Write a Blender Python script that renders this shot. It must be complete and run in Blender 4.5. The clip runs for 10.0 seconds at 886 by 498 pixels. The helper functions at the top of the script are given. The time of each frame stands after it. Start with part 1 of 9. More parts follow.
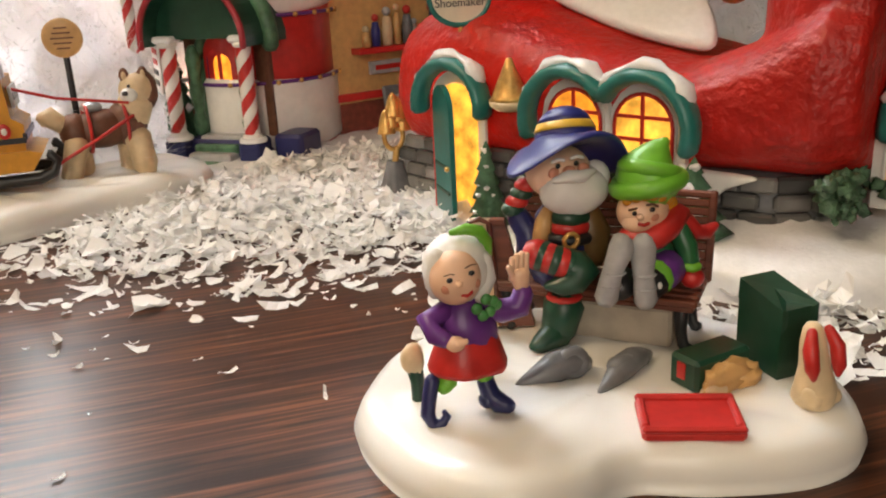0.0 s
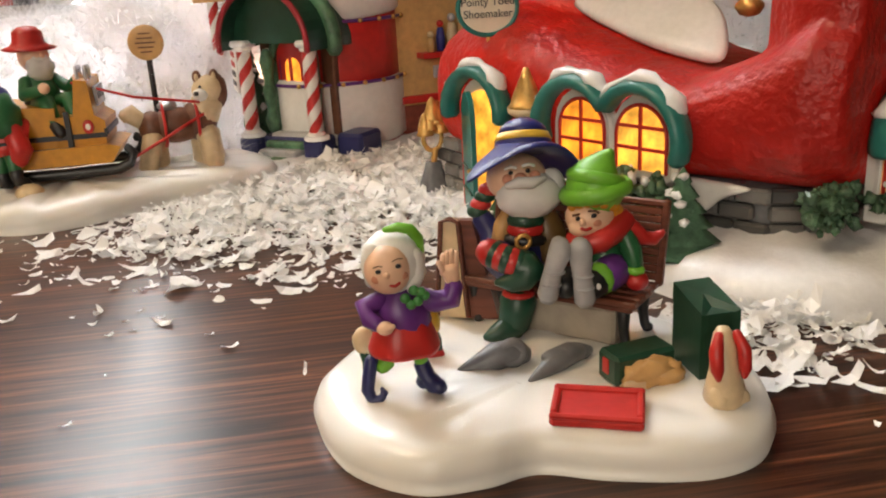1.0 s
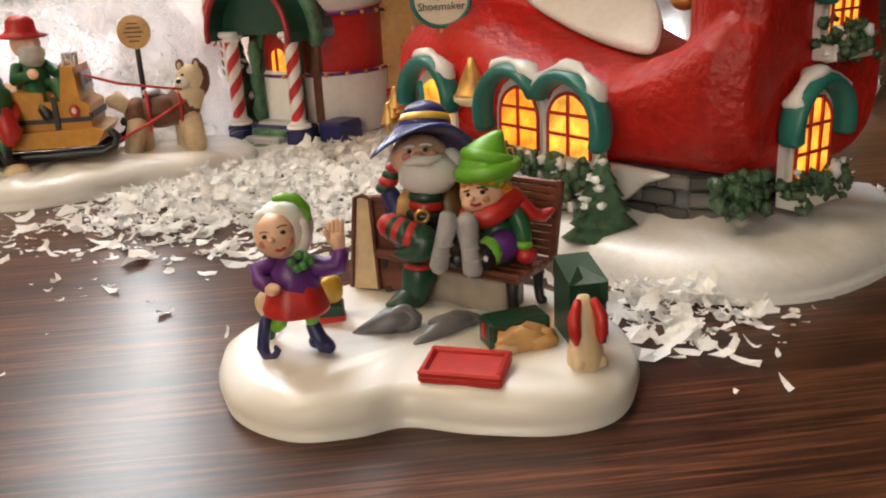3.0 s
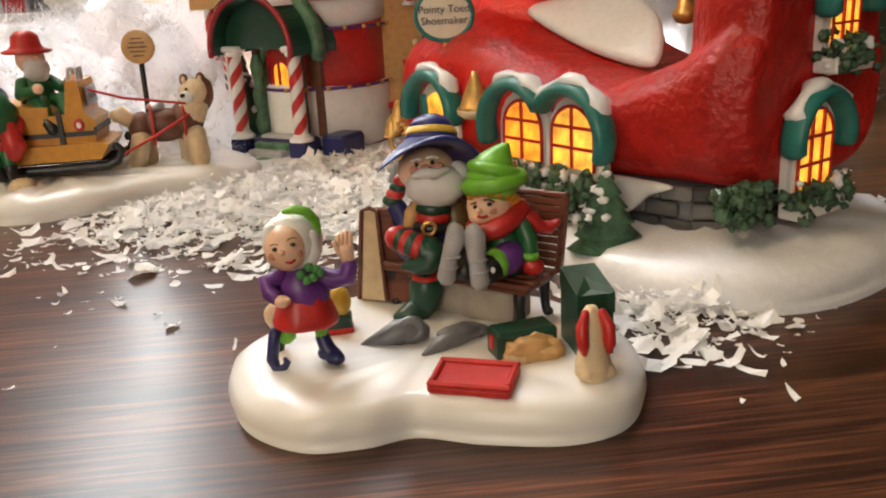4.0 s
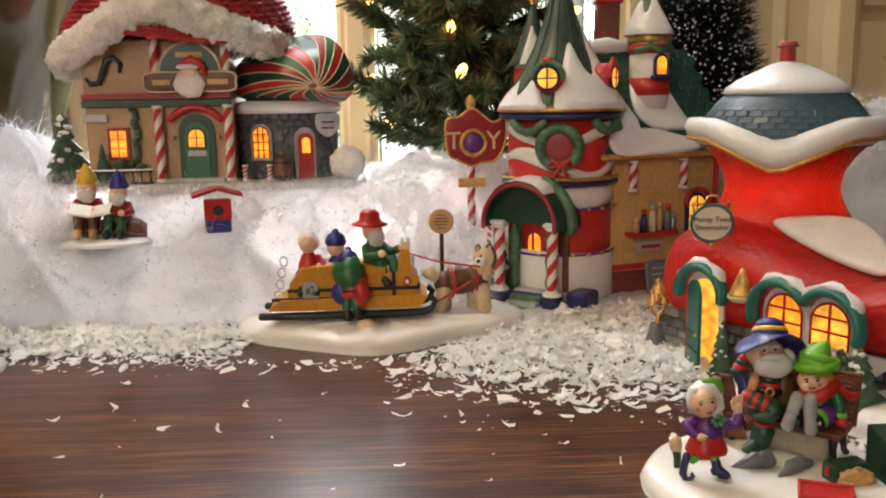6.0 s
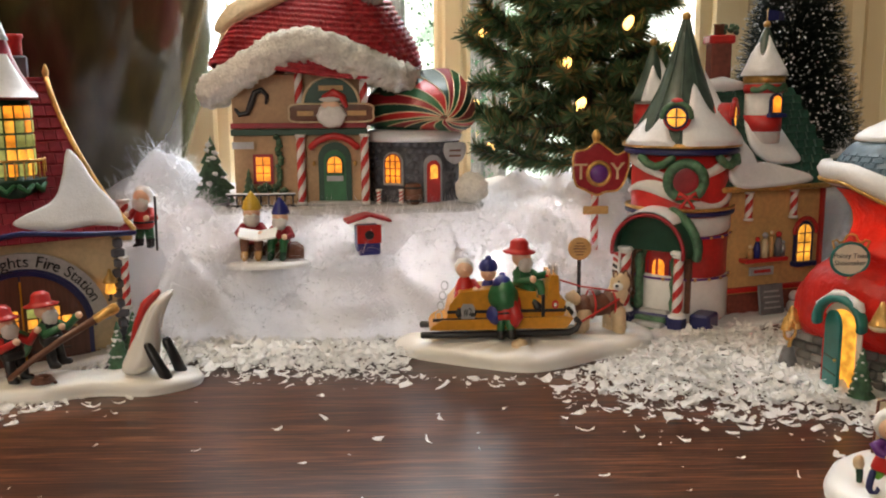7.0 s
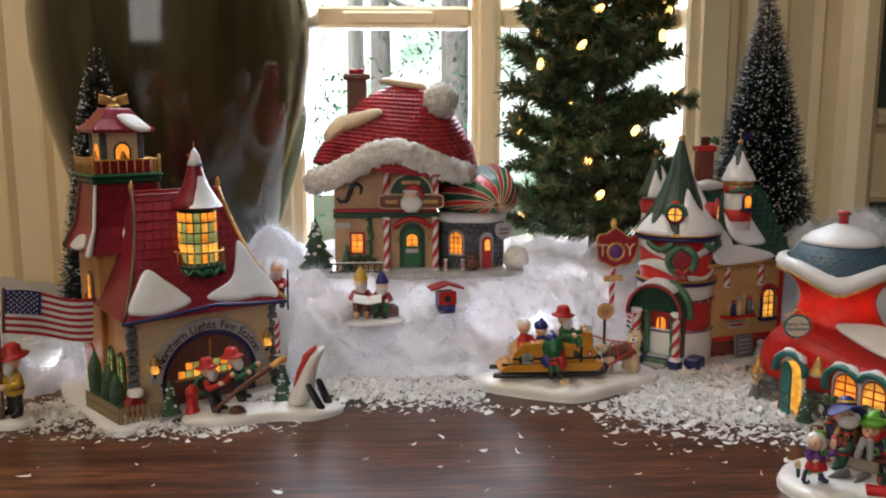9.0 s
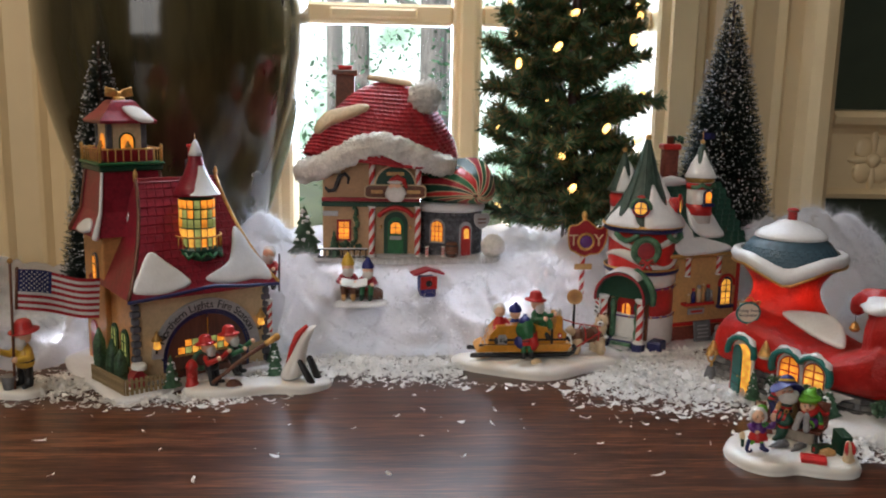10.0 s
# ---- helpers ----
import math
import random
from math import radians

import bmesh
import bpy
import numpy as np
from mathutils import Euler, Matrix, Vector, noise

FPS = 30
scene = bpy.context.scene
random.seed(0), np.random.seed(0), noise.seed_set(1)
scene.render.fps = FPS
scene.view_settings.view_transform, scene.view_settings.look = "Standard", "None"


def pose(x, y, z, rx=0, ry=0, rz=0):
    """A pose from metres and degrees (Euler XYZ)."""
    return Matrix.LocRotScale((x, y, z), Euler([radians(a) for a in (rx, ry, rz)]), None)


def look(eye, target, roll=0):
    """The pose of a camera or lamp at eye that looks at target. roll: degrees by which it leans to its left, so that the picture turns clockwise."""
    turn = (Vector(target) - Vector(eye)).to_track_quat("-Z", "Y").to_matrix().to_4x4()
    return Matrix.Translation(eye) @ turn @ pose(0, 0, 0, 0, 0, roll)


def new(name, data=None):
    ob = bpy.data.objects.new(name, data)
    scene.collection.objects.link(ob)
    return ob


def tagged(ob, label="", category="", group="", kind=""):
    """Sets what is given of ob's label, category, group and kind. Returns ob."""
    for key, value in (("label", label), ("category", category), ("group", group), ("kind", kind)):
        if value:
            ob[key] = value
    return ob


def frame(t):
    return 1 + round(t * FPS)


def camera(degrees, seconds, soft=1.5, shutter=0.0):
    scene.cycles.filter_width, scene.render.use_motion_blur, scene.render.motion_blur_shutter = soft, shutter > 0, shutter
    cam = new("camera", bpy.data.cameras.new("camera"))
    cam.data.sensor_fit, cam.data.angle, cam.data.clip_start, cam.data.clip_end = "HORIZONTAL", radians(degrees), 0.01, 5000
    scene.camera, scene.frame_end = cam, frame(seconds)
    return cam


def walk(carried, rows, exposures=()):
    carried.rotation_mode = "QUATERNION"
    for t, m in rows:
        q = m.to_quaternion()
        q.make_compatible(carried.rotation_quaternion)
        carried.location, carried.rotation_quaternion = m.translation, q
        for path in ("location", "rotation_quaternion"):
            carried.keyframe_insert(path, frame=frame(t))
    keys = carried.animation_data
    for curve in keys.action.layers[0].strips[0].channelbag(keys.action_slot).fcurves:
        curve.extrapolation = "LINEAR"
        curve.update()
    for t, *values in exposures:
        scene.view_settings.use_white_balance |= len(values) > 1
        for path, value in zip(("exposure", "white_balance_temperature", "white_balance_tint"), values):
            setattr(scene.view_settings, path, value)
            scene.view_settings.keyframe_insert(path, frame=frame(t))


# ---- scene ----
EXPOSURES = [(0.0, 0.77, 7350, 10), (4.0, 0.74, 7350, 10), (5.5, 0.75, 7350, 10), (6.0, 0.55, 7350, 10), (7.5, 0.34, 6950, 10), (10.0, 0.08, 6200, 10)]
cam = camera(53.9, 10.0, soft=2.0)
PATH = [
    (0, (0.02677, 0.02063, 0.08228), (0.29599, 0.92962, -0.23592), -2.92),
    (0.5, (0.04183, 0.00190, 0.08625), (0.20526, 0.93717, -0.22768), -3.93),
    (1, (0.05416, -0.00262, 0.08595), (0.18847, 0.93713, -0.22842), -3.28),
    (1.5, (0.06769, -0.00506, 0.08847), (0.17468, 0.93895, -0.22363), -3.28),
    (2, (0.07892, -0.01183, 0.08663), (0.17014, 0.93239, -0.22979), -2.95),
    (2.5, (0.08144, -0.01733, 0.08367), (0.16732, 0.92671, -0.23477), -2.89),
    (3.8, (0.08043, -0.02170, 0.08312), (0.18169, 0.92606, -0.21935), -2.99),
    (4, (0.07926, -0.02165, 0.08368), (0.17340, 0.92754, -0.21659), -3.09),
    (4.5, (0.06850, -0.03300, 0.09757), (0.17242, 0.92394, -0.17346), -2.55),
    (5, (0.04534, -0.06102, 0.11190), (0.14622, 0.90448, -0.12816), -2.34),
    (5.5, (0.01096, -0.09184, 0.11884), (0.09965, 0.88061, -0.09674), -1.73),
    (6, (-0.02451, -0.11686, 0.13142), (0.00498, 0.86771, -0.04104), -0.98),
    (6.2, (-0.03710, -0.13090, 0.13551), (-0.03734, 0.85434, -0.03563), -0.76),
    (7.3, (-0.12126, -0.17821, 0.16570), (-0.09458, 0.80585, -0.01011), -0.18),
    (7.5, (-0.12845, -0.19798, 0.17202), (-0.08662, 0.78549, -0.00410), 0.11),
    (8, (-0.14602, -0.24530, 0.19714), (-0.08194, 0.74032, 0.04076), 0.57),
    (8.5, (-0.16780, -0.30819, 0.21502), (-0.11498, 0.67579, 0.04473), -0.16),
    (9, (-0.17996, -0.34789, 0.23528), (-0.14114, 0.63825, 0.07402), -0.01),
    (9.5, (-0.18437, -0.38018, 0.24255), (-0.13387, 0.60328, 0.06863), 1.09),
    (10, (-0.18851, -0.40225, 0.24606), (-0.12154, 0.57974, 0.06940), 1.14),
]
walk(cam, [(t, look(eye, target, roll)) for t, eye, target, roll in PATH], EXPOSURES)

# ---- world and light ----
world = bpy.data.worlds.new("sky")
scene.world = world
world.use_nodes = True
wt = world.node_tree
sky = wt.nodes.new("ShaderNodeTexSky")
sky.sky_type, sky.sun_disc = "NISHITA", False
sky.sun_elevation, sky.sun_rotation = radians(43), radians(206)
wt.links.new(sky.outputs[0], wt.nodes["Background"].inputs[0])
wt.nodes["Background"].inputs[1].default_value = 0.10


def lamp(name, kind, m, energy, colour, size=0.1, size_y=None):
    data = bpy.data.lights.new(name, kind)
    data.energy, data.color = energy, colour
    if kind == "AREA":
        data.size = size
        if size_y:
            data.shape, data.size_y = "RECTANGLE", size_y
    ob = new(name, data)
    ob.matrix_world = m
    return ob


sun = lamp("sun", "SUN", look((-1.5, -3.0, 3.2), (0, 0.4, 0)), 3.0, (1, 0.95, 0.88))
sun.data.angle = radians(1)
# sky light in the opening of the window behind the village
lamp("window_daylight", "AREA", look((-0.08, 0.93, 0.55), (-0.08, 0.2, 0.05)), 24.0, (0.80, 0.88, 1.0), 0.5, 1.0)
# added soft fill from the room side; no window is built there
lamp("room_window_daylight", "AREA", look((-0.9, -2.3, 0.9), (0, 0.3, 0.0)), 13.0, (1.0, 0.94, 0.87), 1.2, 1.4)
# added warm fill for the lamplight on the left trim; its source is unseen
lamp("ceiling_lamp_light", "AREA", look((-0.95, 0.0, 1.6), (-0.35, 0.4, 0)), 8.5, (1.0, 0.83, 0.62), 0.35)


# ---- mesh helpers ----
class MB:
    """Collects vertices and faces with materials for one mesh."""

    def __init__(self):
        self.v, self.f, self.m, self.s, self.mats = [], [], [], [], []

    def add(self, verts, faces, mat, smooth=True, M=None):
        if mat not in self.mats:
            self.mats.append(mat)
        k, o = self.mats.index(mat), len(self.v)
        self.v += [tuple(M @ Vector(p)) for p in verts] if M is not None else [tuple(p) for p in verts]
        for f in faces:
            self.f.append(tuple(o + i for i in f))
            self.m.append(k)
            self.s.append(smooth)
        return self

    def box(self, c, size, mat, M=None, bev=None, taper=1.0):
        hx, hy, hz = (a / 2 for a in size)
        b = min(hx, hy, hz) * 0.22 if bev is None else min(bev, hx * 0.9, hy * 0.9, hz * 0.9)
        vs, ix = [], {}
        for sx in (-1, 1):
            for sy in (-1, 1):
                for sz in (-1, 1):
                    k = taper if sz > 0 else 1.0
                    for a in range(3):
                        ix[sx, sy, sz, a] = len(vs)
                        p = [sx * (hx - (b if a != 0 else 0)) * k, sy * (hy - (b if a != 1 else 0)) * k, sz * (hz - (b if a != 2 else 0))]
                        vs.append([c[i] + p[i] for i in range(3)])
        fs = []
        for a in range(3):
            u, w = [(1, 2), (2, 0), (0, 1)][a]
            for s in (-1, 1):
                def key(su, sw, ax=None):
                    k = [0, 0, 0]
                    k[a], k[u], k[w] = s, su, sw
                    return ix[k[0], k[1], k[2], a if ax is None else ax]
                q = [key(-1, -1), key(1, -1), key(1, 1), key(-1, 1)]
                fs.append(q if s > 0 else q[::-1])
        for a in range(3):
            u, w = [(1, 2), (2, 0), (0, 1)][a]
            for su in (-1, 1):
                for sw in (-1, 1):
                    k0, k1 = [0, 0, 0], [0, 0, 0]
                    k0[a], k0[u], k0[w] = -1, su, sw
                    k1[a], k1[u], k1[w] = 1, su, sw
                    q = [ix[(*k0, u)], ix[(*k1, u)], ix[(*k1, w)], ix[(*k0, w)]]
                    fs.append(q if su * sw < 0 else q[::-1])
        for sx in (-1, 1):
            for sy in (-1, 1):
                for sz in (-1, 1):
                    q = [ix[sx, sy, sz, a] for a in range(3)]
                    fs.append(q if sx * sy * sz > 0 else q[::-1])
        return self.add(vs, fs, mat, False, M)

    def lathe(self, prof, mat, c=(0, 0, 0), n=20, sx=1.0, sy=1.0, M=None, smooth=True, wob=0.0, seed=0):
        vs, fs = [], []
        for j, (r, z) in enumerate(prof):
            for i in range(n):
                a = 2 * math.pi * i / n
                k = 1 + wob * noise.noise((math.cos(a) * 1.7 + seed, math.sin(a) * 1.7, z * 60 + seed))
                vs.append((c[0] + r * k * sx * math.cos(a), c[1] + r * k * sy * math.sin(a), c[2] + z))
        for j in range(len(prof) - 1):
            for i in range(n):
                i2 = (i + 1) % n
                fs.append((j * n + i, j * n + i2, (j + 1) * n + i2, (j + 1) * n + i))
        fs.append(tuple(range(n))[::-1])
        fs.append(tuple((len(prof) - 1) * n + i for i in range(n)))
        return self.add(vs, fs, mat, smooth, M)

    def ell(self, c, r, mat, M=None, n=16, m=10, wob=0.0, seed=0, freq=1.5):
        r = (r, r, r) if not isinstance(r, (tuple, list)) else r
        prof, vs, fs = [], [], []
        for j in range(m + 1):
            t = math.pi * j / m
            for i in range(n):
                a = 2 * math.pi * i / n
                d = Vector((math.sin(t) * math.cos(a), math.sin(t) * math.sin(a), -math.cos(t)))
                k = 1 + (wob * noise.noise(d * freq + Vector((seed * 7.3, seed, 0))) if wob else 0)
                vs.append((c[0] + r[0] * d.x * k, c[1] + r[1] * d.y * k, c[2] + r[2] * d.z * k))
        for j in range(m):
            for i in range(n):
                i2 = (i + 1) % n
                fs.append((j * n + i, j * n + i2, (j + 1) * n + i2, (j + 1) * n + i))
        return self.add(vs, fs, mat, True, M)

    def tube(self, pts, r, mat, n=10, M=None, flat=1.0, smooth=True):
        pts = [Vector(p) for p in pts]
        rs = r if isinstance(r, (tuple, list)) else [r] * len(pts)
        d = [(pts[min(i + 1, len(pts) - 1)] - pts[max(i - 1, 0)]).normalized() for i in range(len(pts))]
        up = Vector((0, 0, 1)) if abs(d[0].z) < 0.9 else Vector((0, 1, 0))
        x = d[0].cross(up).normalized()
        vs, fs = [], []
        rings = [(pts[0] - d[0] * rs[0] * 0.6, rs[0] * 0.6, d[0])] + [(pts[i], rs[i], d[i]) for i in range(len(pts))] + [(pts[-1] + d[-1] * rs[-1] * 0.6, rs[-1] * 0.6, d[-1])]
        for p, rr, dd in rings:
            x = (x - dd * x.dot(dd)).normalized()
            y = dd.cross(x)
            for i in range(n):
                a = 2 * math.pi * i / n
                vs.append(p + x * rr * math.cos(a) + y * rr * flat * math.sin(a))
        for j in range(len(rings) - 1):
            for i in range(n):
                i2 = (i + 1) % n
                fs.append((j * n + i, j * n + i2, (j + 1) * n + i2, (j + 1) * n + i))
        fs.append(tuple(range(n))[::-1])
        fs.append(tuple((len(rings) - 1) * n + i for i in range(n)))
        return self.add(vs, fs, mat, smooth, M)

    def prism(self, poly, h, mat, M=None, mat_side=None, smooth=False):
        """A polygon in x, y drawn up by h along z."""
        n = len(poly)
        vs = [(x, y, 0) for x, y in poly] + [(x, y, h) for x, y in poly]
        self.add(vs, [tuple(range(n))[::-1], tuple(range(n, 2 * n))], mat, False, M)
        self.add(vs, [(i, (i + 1) % n, n + (i + 1) % n, n + i) for i in range(n)], mat_side or mat, smooth, M)
        return self

    def pillow(self, poly, h, mat, M=None, soft=0.12, wob=0.0, seed=0, drop=0.0):
        """A rounded slab over an outline in x, y: snow patches, icing, stones."""
        n = len(poly)
        cx, cy = sum(p[0] for p in poly) / n, sum(p[1] for p in poly) / n
        vs, rings = [], ((1.0, -drop), (1.0, 0.0), (1.0 + soft * 0.2, 0.35), (1.0 - soft * 0.2, 0.72), (1 - soft, 0.93), (1 - 2.2 * soft, 1.0), (0.45, 1.04), (0.15, 1.05))
        for k, z in rings:
            for x, y in poly:
                w = 1 + wob * noise.noise((x * 120 + seed, y * 120, z))
                vs.append((cx + (x - cx) * k, cy + (y - cy) * k, z * h * (w if z > 0 else 1) if k else 0))
        fs = [(j * n + i, j * n + (i + 1) % n, (j + 1) * n + (i + 1) % n, (j + 1) * n + i) for j in range(len(rings) - 1) for i in range(n)]
        fs.append(tuple((len(rings) - 1) * n + i for i in range(n)))
        fs.append(tuple(range(n))[::-1])
        return self.add(vs, fs, mat, True, M)

    def quad(self, a, b, c, d, mat, M=None):
        return self.add([a, b, c, d], [(0, 1, 2, 3)], mat, False, M)

    def mesh(self, name):
        me = bpy.data.meshes.new(name)
        me.from_pydata(self.v, [], self.f)
        for mat in self.mats:
            me.materials.append(mat)
        me.polygons.foreach_set("material_index", self.m)
        me.polygons.foreach_set("use_smooth", self.s)
        me.update()
        return me


def thing(name, mb, label, category, m=None, group="", kind=""):
    ob = new(name, mb.mesh(name) if mb is not None else None)
    if m is not None:
        ob.matrix_world = m
    return tagged(ob, label, category, group, kind)


def part(name, mb, parent, label="", m=None, kind=""):
    ob = new(name, mb if isinstance(mb, bpy.types.Mesh) else mb.mesh(name))
    ob.parent = parent
    if m is not None:
        ob.matrix_basis = m
    return tagged(ob, label, kind=kind)


def oval(rx, ry, n=28, cx=0, cy=0, wob=0.0, seed=0):
    out = []
    for i in range(n):
        a = 2 * math.pi * i / n
        k = 1 + wob * noise.noise((math.cos(a) * 1.5 + seed, math.sin(a) * 1.5, seed * 3.1))
        out.append((cx + rx * k * math.cos(a), cy + ry * k * math.sin(a)))
    return out


def arch(w, h, n=12, cx=0, y0=0):
    """Outline of a round-headed opening, w wide and h high."""
    r = w / 2
    return [(cx - r, y0), (cx + r, y0)] + [(cx + r * math.cos(math.pi * i / n), y0 + h - r + r * math.sin(math.pi * i / n)) for i in range(n + 1)]


def upright(m, dy=0.0):
    """A plane x, z at the front of a thing, for outlines drawn in x, y; their thickness comes out towards -y."""
    return m @ Matrix.Translation((0, dy, 0)) @ Matrix.Rotation(radians(90), 4, "X")


V = Matrix.Rotation(radians(90), 4, "X")


def front(y=0.0, x=0.0, z=0.0, turn=0.0):
    return Matrix.Translation((x, y, z)) @ Matrix.Rotation(radians(turn), 4, "Z") @ V


# ---- materials ----
def material(name, colour, rough=0.5, metal=0.0, var=0.25, scale=300.0, bump=0.15, bump_scale=None, coat=0.0, emit=None, strength=0.0, sss=0.0, grain=0.0, stretch=(1, 1, 1), dark=None, spec=0.5, dist=0.0005):
    mat = bpy.data.materials.new(name)
    mat.use_nodes = True
    nt = mat.node_tree
    b = nt.nodes["Principled BSDF"]
    tc = nt.nodes.new("ShaderNodeTexCoord")
    mp = nt.nodes.new("ShaderNodeMapping")
    mp.inputs["Scale"].default_value = stretch
    nt.links.new(tc.outputs["Object"], mp.inputs["Vector"])
    n1 = nt.nodes.new("ShaderNodeTexNoise")
    n1.inputs["Scale"].default_value, n1.inputs["Detail"].default_value = scale, 5
    n2 = nt.nodes.new("ShaderNodeTexNoise")
    n2.inputs["Scale"].default_value, n2.inputs["Detail"].default_value = scale * 0.16, 3
    for n in (n1, n2):
        nt.links.new(mp.outputs[0], n.inputs["Vector"])
    mix = nt.nodes.new("ShaderNodeMath")
    mix.operation = "MULTIPLY_ADD"
    mix.inputs[1].default_value, mix.inputs[2].default_value = 0.5, 0.0
    nt.links.new(n1.outputs["Fac"], mix.inputs[0])
    add = nt.nodes.new("ShaderNodeMath")
    add.operation = "MULTIPLY_ADD"
    add.inputs[1].default_value = 0.5
    nt.links.new(n2.outputs["Fac"], add.inputs[0])
    nt.links.new(mix.outputs[0], add.inputs[2])
    ramp = nt.nodes.new("ShaderNodeValToRGB")
    dk = dark or tuple(c * (1 - var) for c in colour)
    lt = tuple(min(1, c * (1 + var * 0.35) + 0.01 * var) for c in colour)
    ramp.color_ramp.elements[0].position, ramp.color_ramp.elements[0].color = 0.34, (*dk, 1)
    ramp.color_ramp.elements[1].position, ramp.color_ramp.elements[1].color = 0.62, (*lt, 1)
    nt.links.new(add.outputs[0], ramp.inputs[0])
    nt.links.new(ramp.outputs[0], b.inputs["Base Color"])
    b.inputs["Metallic"].default_value = metal
    b.inputs["Specular IOR Level"].default_value = spec
    rr = nt.nodes.new("ShaderNodeMapRange")
    rr.inputs["To Min"].default_value, rr.inputs["To Max"].default_value = max(0.03, rough - 0.1), min(1, rough + 0.1)
    nt.links.new(n2.outputs["Fac"], rr.inputs["Value"])
    nt.links.new(rr.outputs[0], b.inputs["Roughness"])
    b.inputs["Coat Weight"].default_value, b.inputs["Coat Roughness"].default_value = coat, 0.12
    if sss:
        b.inputs["Subsurface Weight"].default_value = sss
        b.inputs["Subsurface Scale"].default_value = 0.004
        b.inputs["Subsurface Radius"].default_value = (1, 0.9, 0.8)
    if bump:
        bp = nt.nodes.new("ShaderNodeBump")
        bp.inputs["Strength"].default_value, bp.inputs["Distance"].default_value = bump, dist
        if bump_scale:
            n3 = nt.nodes.new("ShaderNodeTexNoise")
            n3.inputs["Scale"].default_value, n3.inputs["Detail"].default_value = bump_scale, 4
            nt.links.new(mp.outputs[0], n3.inputs["Vector"])
            nt.links.new(n3.outputs["Fac"], bp.inputs["Height"])
        else:
            nt.links.new(n1.outputs["Fac"], bp.inputs["Height"])
        nt.links.new(bp.outputs[0], b.inputs["Normal"])
    if emit:
        b.inputs["Emission Color"].default_value = (*emit, 1)
        er = nt.nodes.new("ShaderNodeMapRange")
        er.inputs["From Min"].default_value, er.inputs["From Max"].default_value = 0.36, 0.64
        er.inputs["To Min"].default_value, er.inputs["To Max"].default_value = strength * (1 - 2 * var), strength * (1 + var)
        nt.links.new(n2.outputs["Fac"], er.inputs["Value"])
        nt.links.new(er.outputs[0], b.inputs["Emission Strength"])
    return mat


def paint(name, rgb, rough=0.38, **k):
    k.setdefault("var", 0.22)
    k.setdefault("bump", 0.12)
    k.setdefault("coat", 0.12)
    return material(name, rgb, rough, **k)


RED = paint("red_glaze", (0.56, 0.025, 0.022))
DKRED = paint("deep_red_glaze", (0.33, 0.015, 0.025))
GREEN = paint("green_glaze", (0.02, 0.14, 0.05))
DKGREEN = paint("dark_green_glaze", (0.008, 0.055, 0.03))
LIME = paint("lime_glaze", (0.16, 0.48, 0.04), 0.45)
TEAL = paint("teal_glaze", (0.012, 0.17, 0.15))
NAVY = paint("navy_glaze", (0.018, 0.022, 0.11))
BLUE = paint("blue_glaze", (0.02, 0.027, 0.19))
PURPLE = paint("purple_glaze", (0.13, 0.03, 0.22))
YELLOW = paint("yellow_glaze", (0.75, 0.47, 0.06))
ORANGE = paint("orange_glaze", (0.62, 0.26, 0.02))
GREY = paint("grey_glaze", (0.17, 0.17, 0.18), var=0.35)
PALEGREY = paint("pale_grey_glaze", (0.42, 0.42, 0.43))
BLACK = paint("black_glaze", (0.012, 0.012, 0.014))
SKIN = paint("peach_glaze", (0.88, 0.56, 0.38), 0.45, var=0.12)
WHITE = paint("white_glaze", (0.8, 0.78, 0.74), 0.4, var=0.08)
CREAM = paint("cream_glaze", (0.72, 0.55, 0.34), 0.45)
TAN = paint("tan_glaze", (0.62, 0.36, 0.14), 0.45)
BROWN = paint("brown_glaze", (0.16, 0.06, 0.03), 0.5, var=0.4)
DKBROWN = paint("dark_brown_glaze", (0.06, 0.024, 0.016), 0.5, var=0.4)
FURGREY = paint("beard_white_glaze", (0.82, 0.79, 0.75), 0.55, var=0.12)
STONE = paint("stone_grey_glaze", (0.11, 0.11, 0.13), 0.55, var=0.6, scale=160)
GOLD = material("worn_gold_paint", (0.72, 0.42, 0.13), 0.35, metal=0.55, var=0.5, bump=0.3)
SILVER = material("silver_paint", (0.6, 0.6, 0.62), 0.3, metal=0.85)
PORCELAIN = material("snow_porcelain", (0.84, 0.82, 0.78), 0.32, var=0.05, scale=60, bump=0.05, coat=0.3, sss=0.35)
SNOWCAP = material("glittered_snow_glaze", (0.83, 0.83, 0.84), 0.35, var=0.08, scale=500, bump=0.35, bump_scale=900, coat=0.25)
FUR = material("sculpted_white_fur", (0.82, 0.79, 0.73), 0.65, var=0.25, scale=420, bump=1.0, bump_scale=420, dist=0.0016)


def glow(name, rgb, strength, edge):
    """Amber plastic pane with the bulb of the house behind it."""
    return material(name, edge, 0.4, emit=rgb, strength=strength, var=0.3, scale=900, bump=0.1)


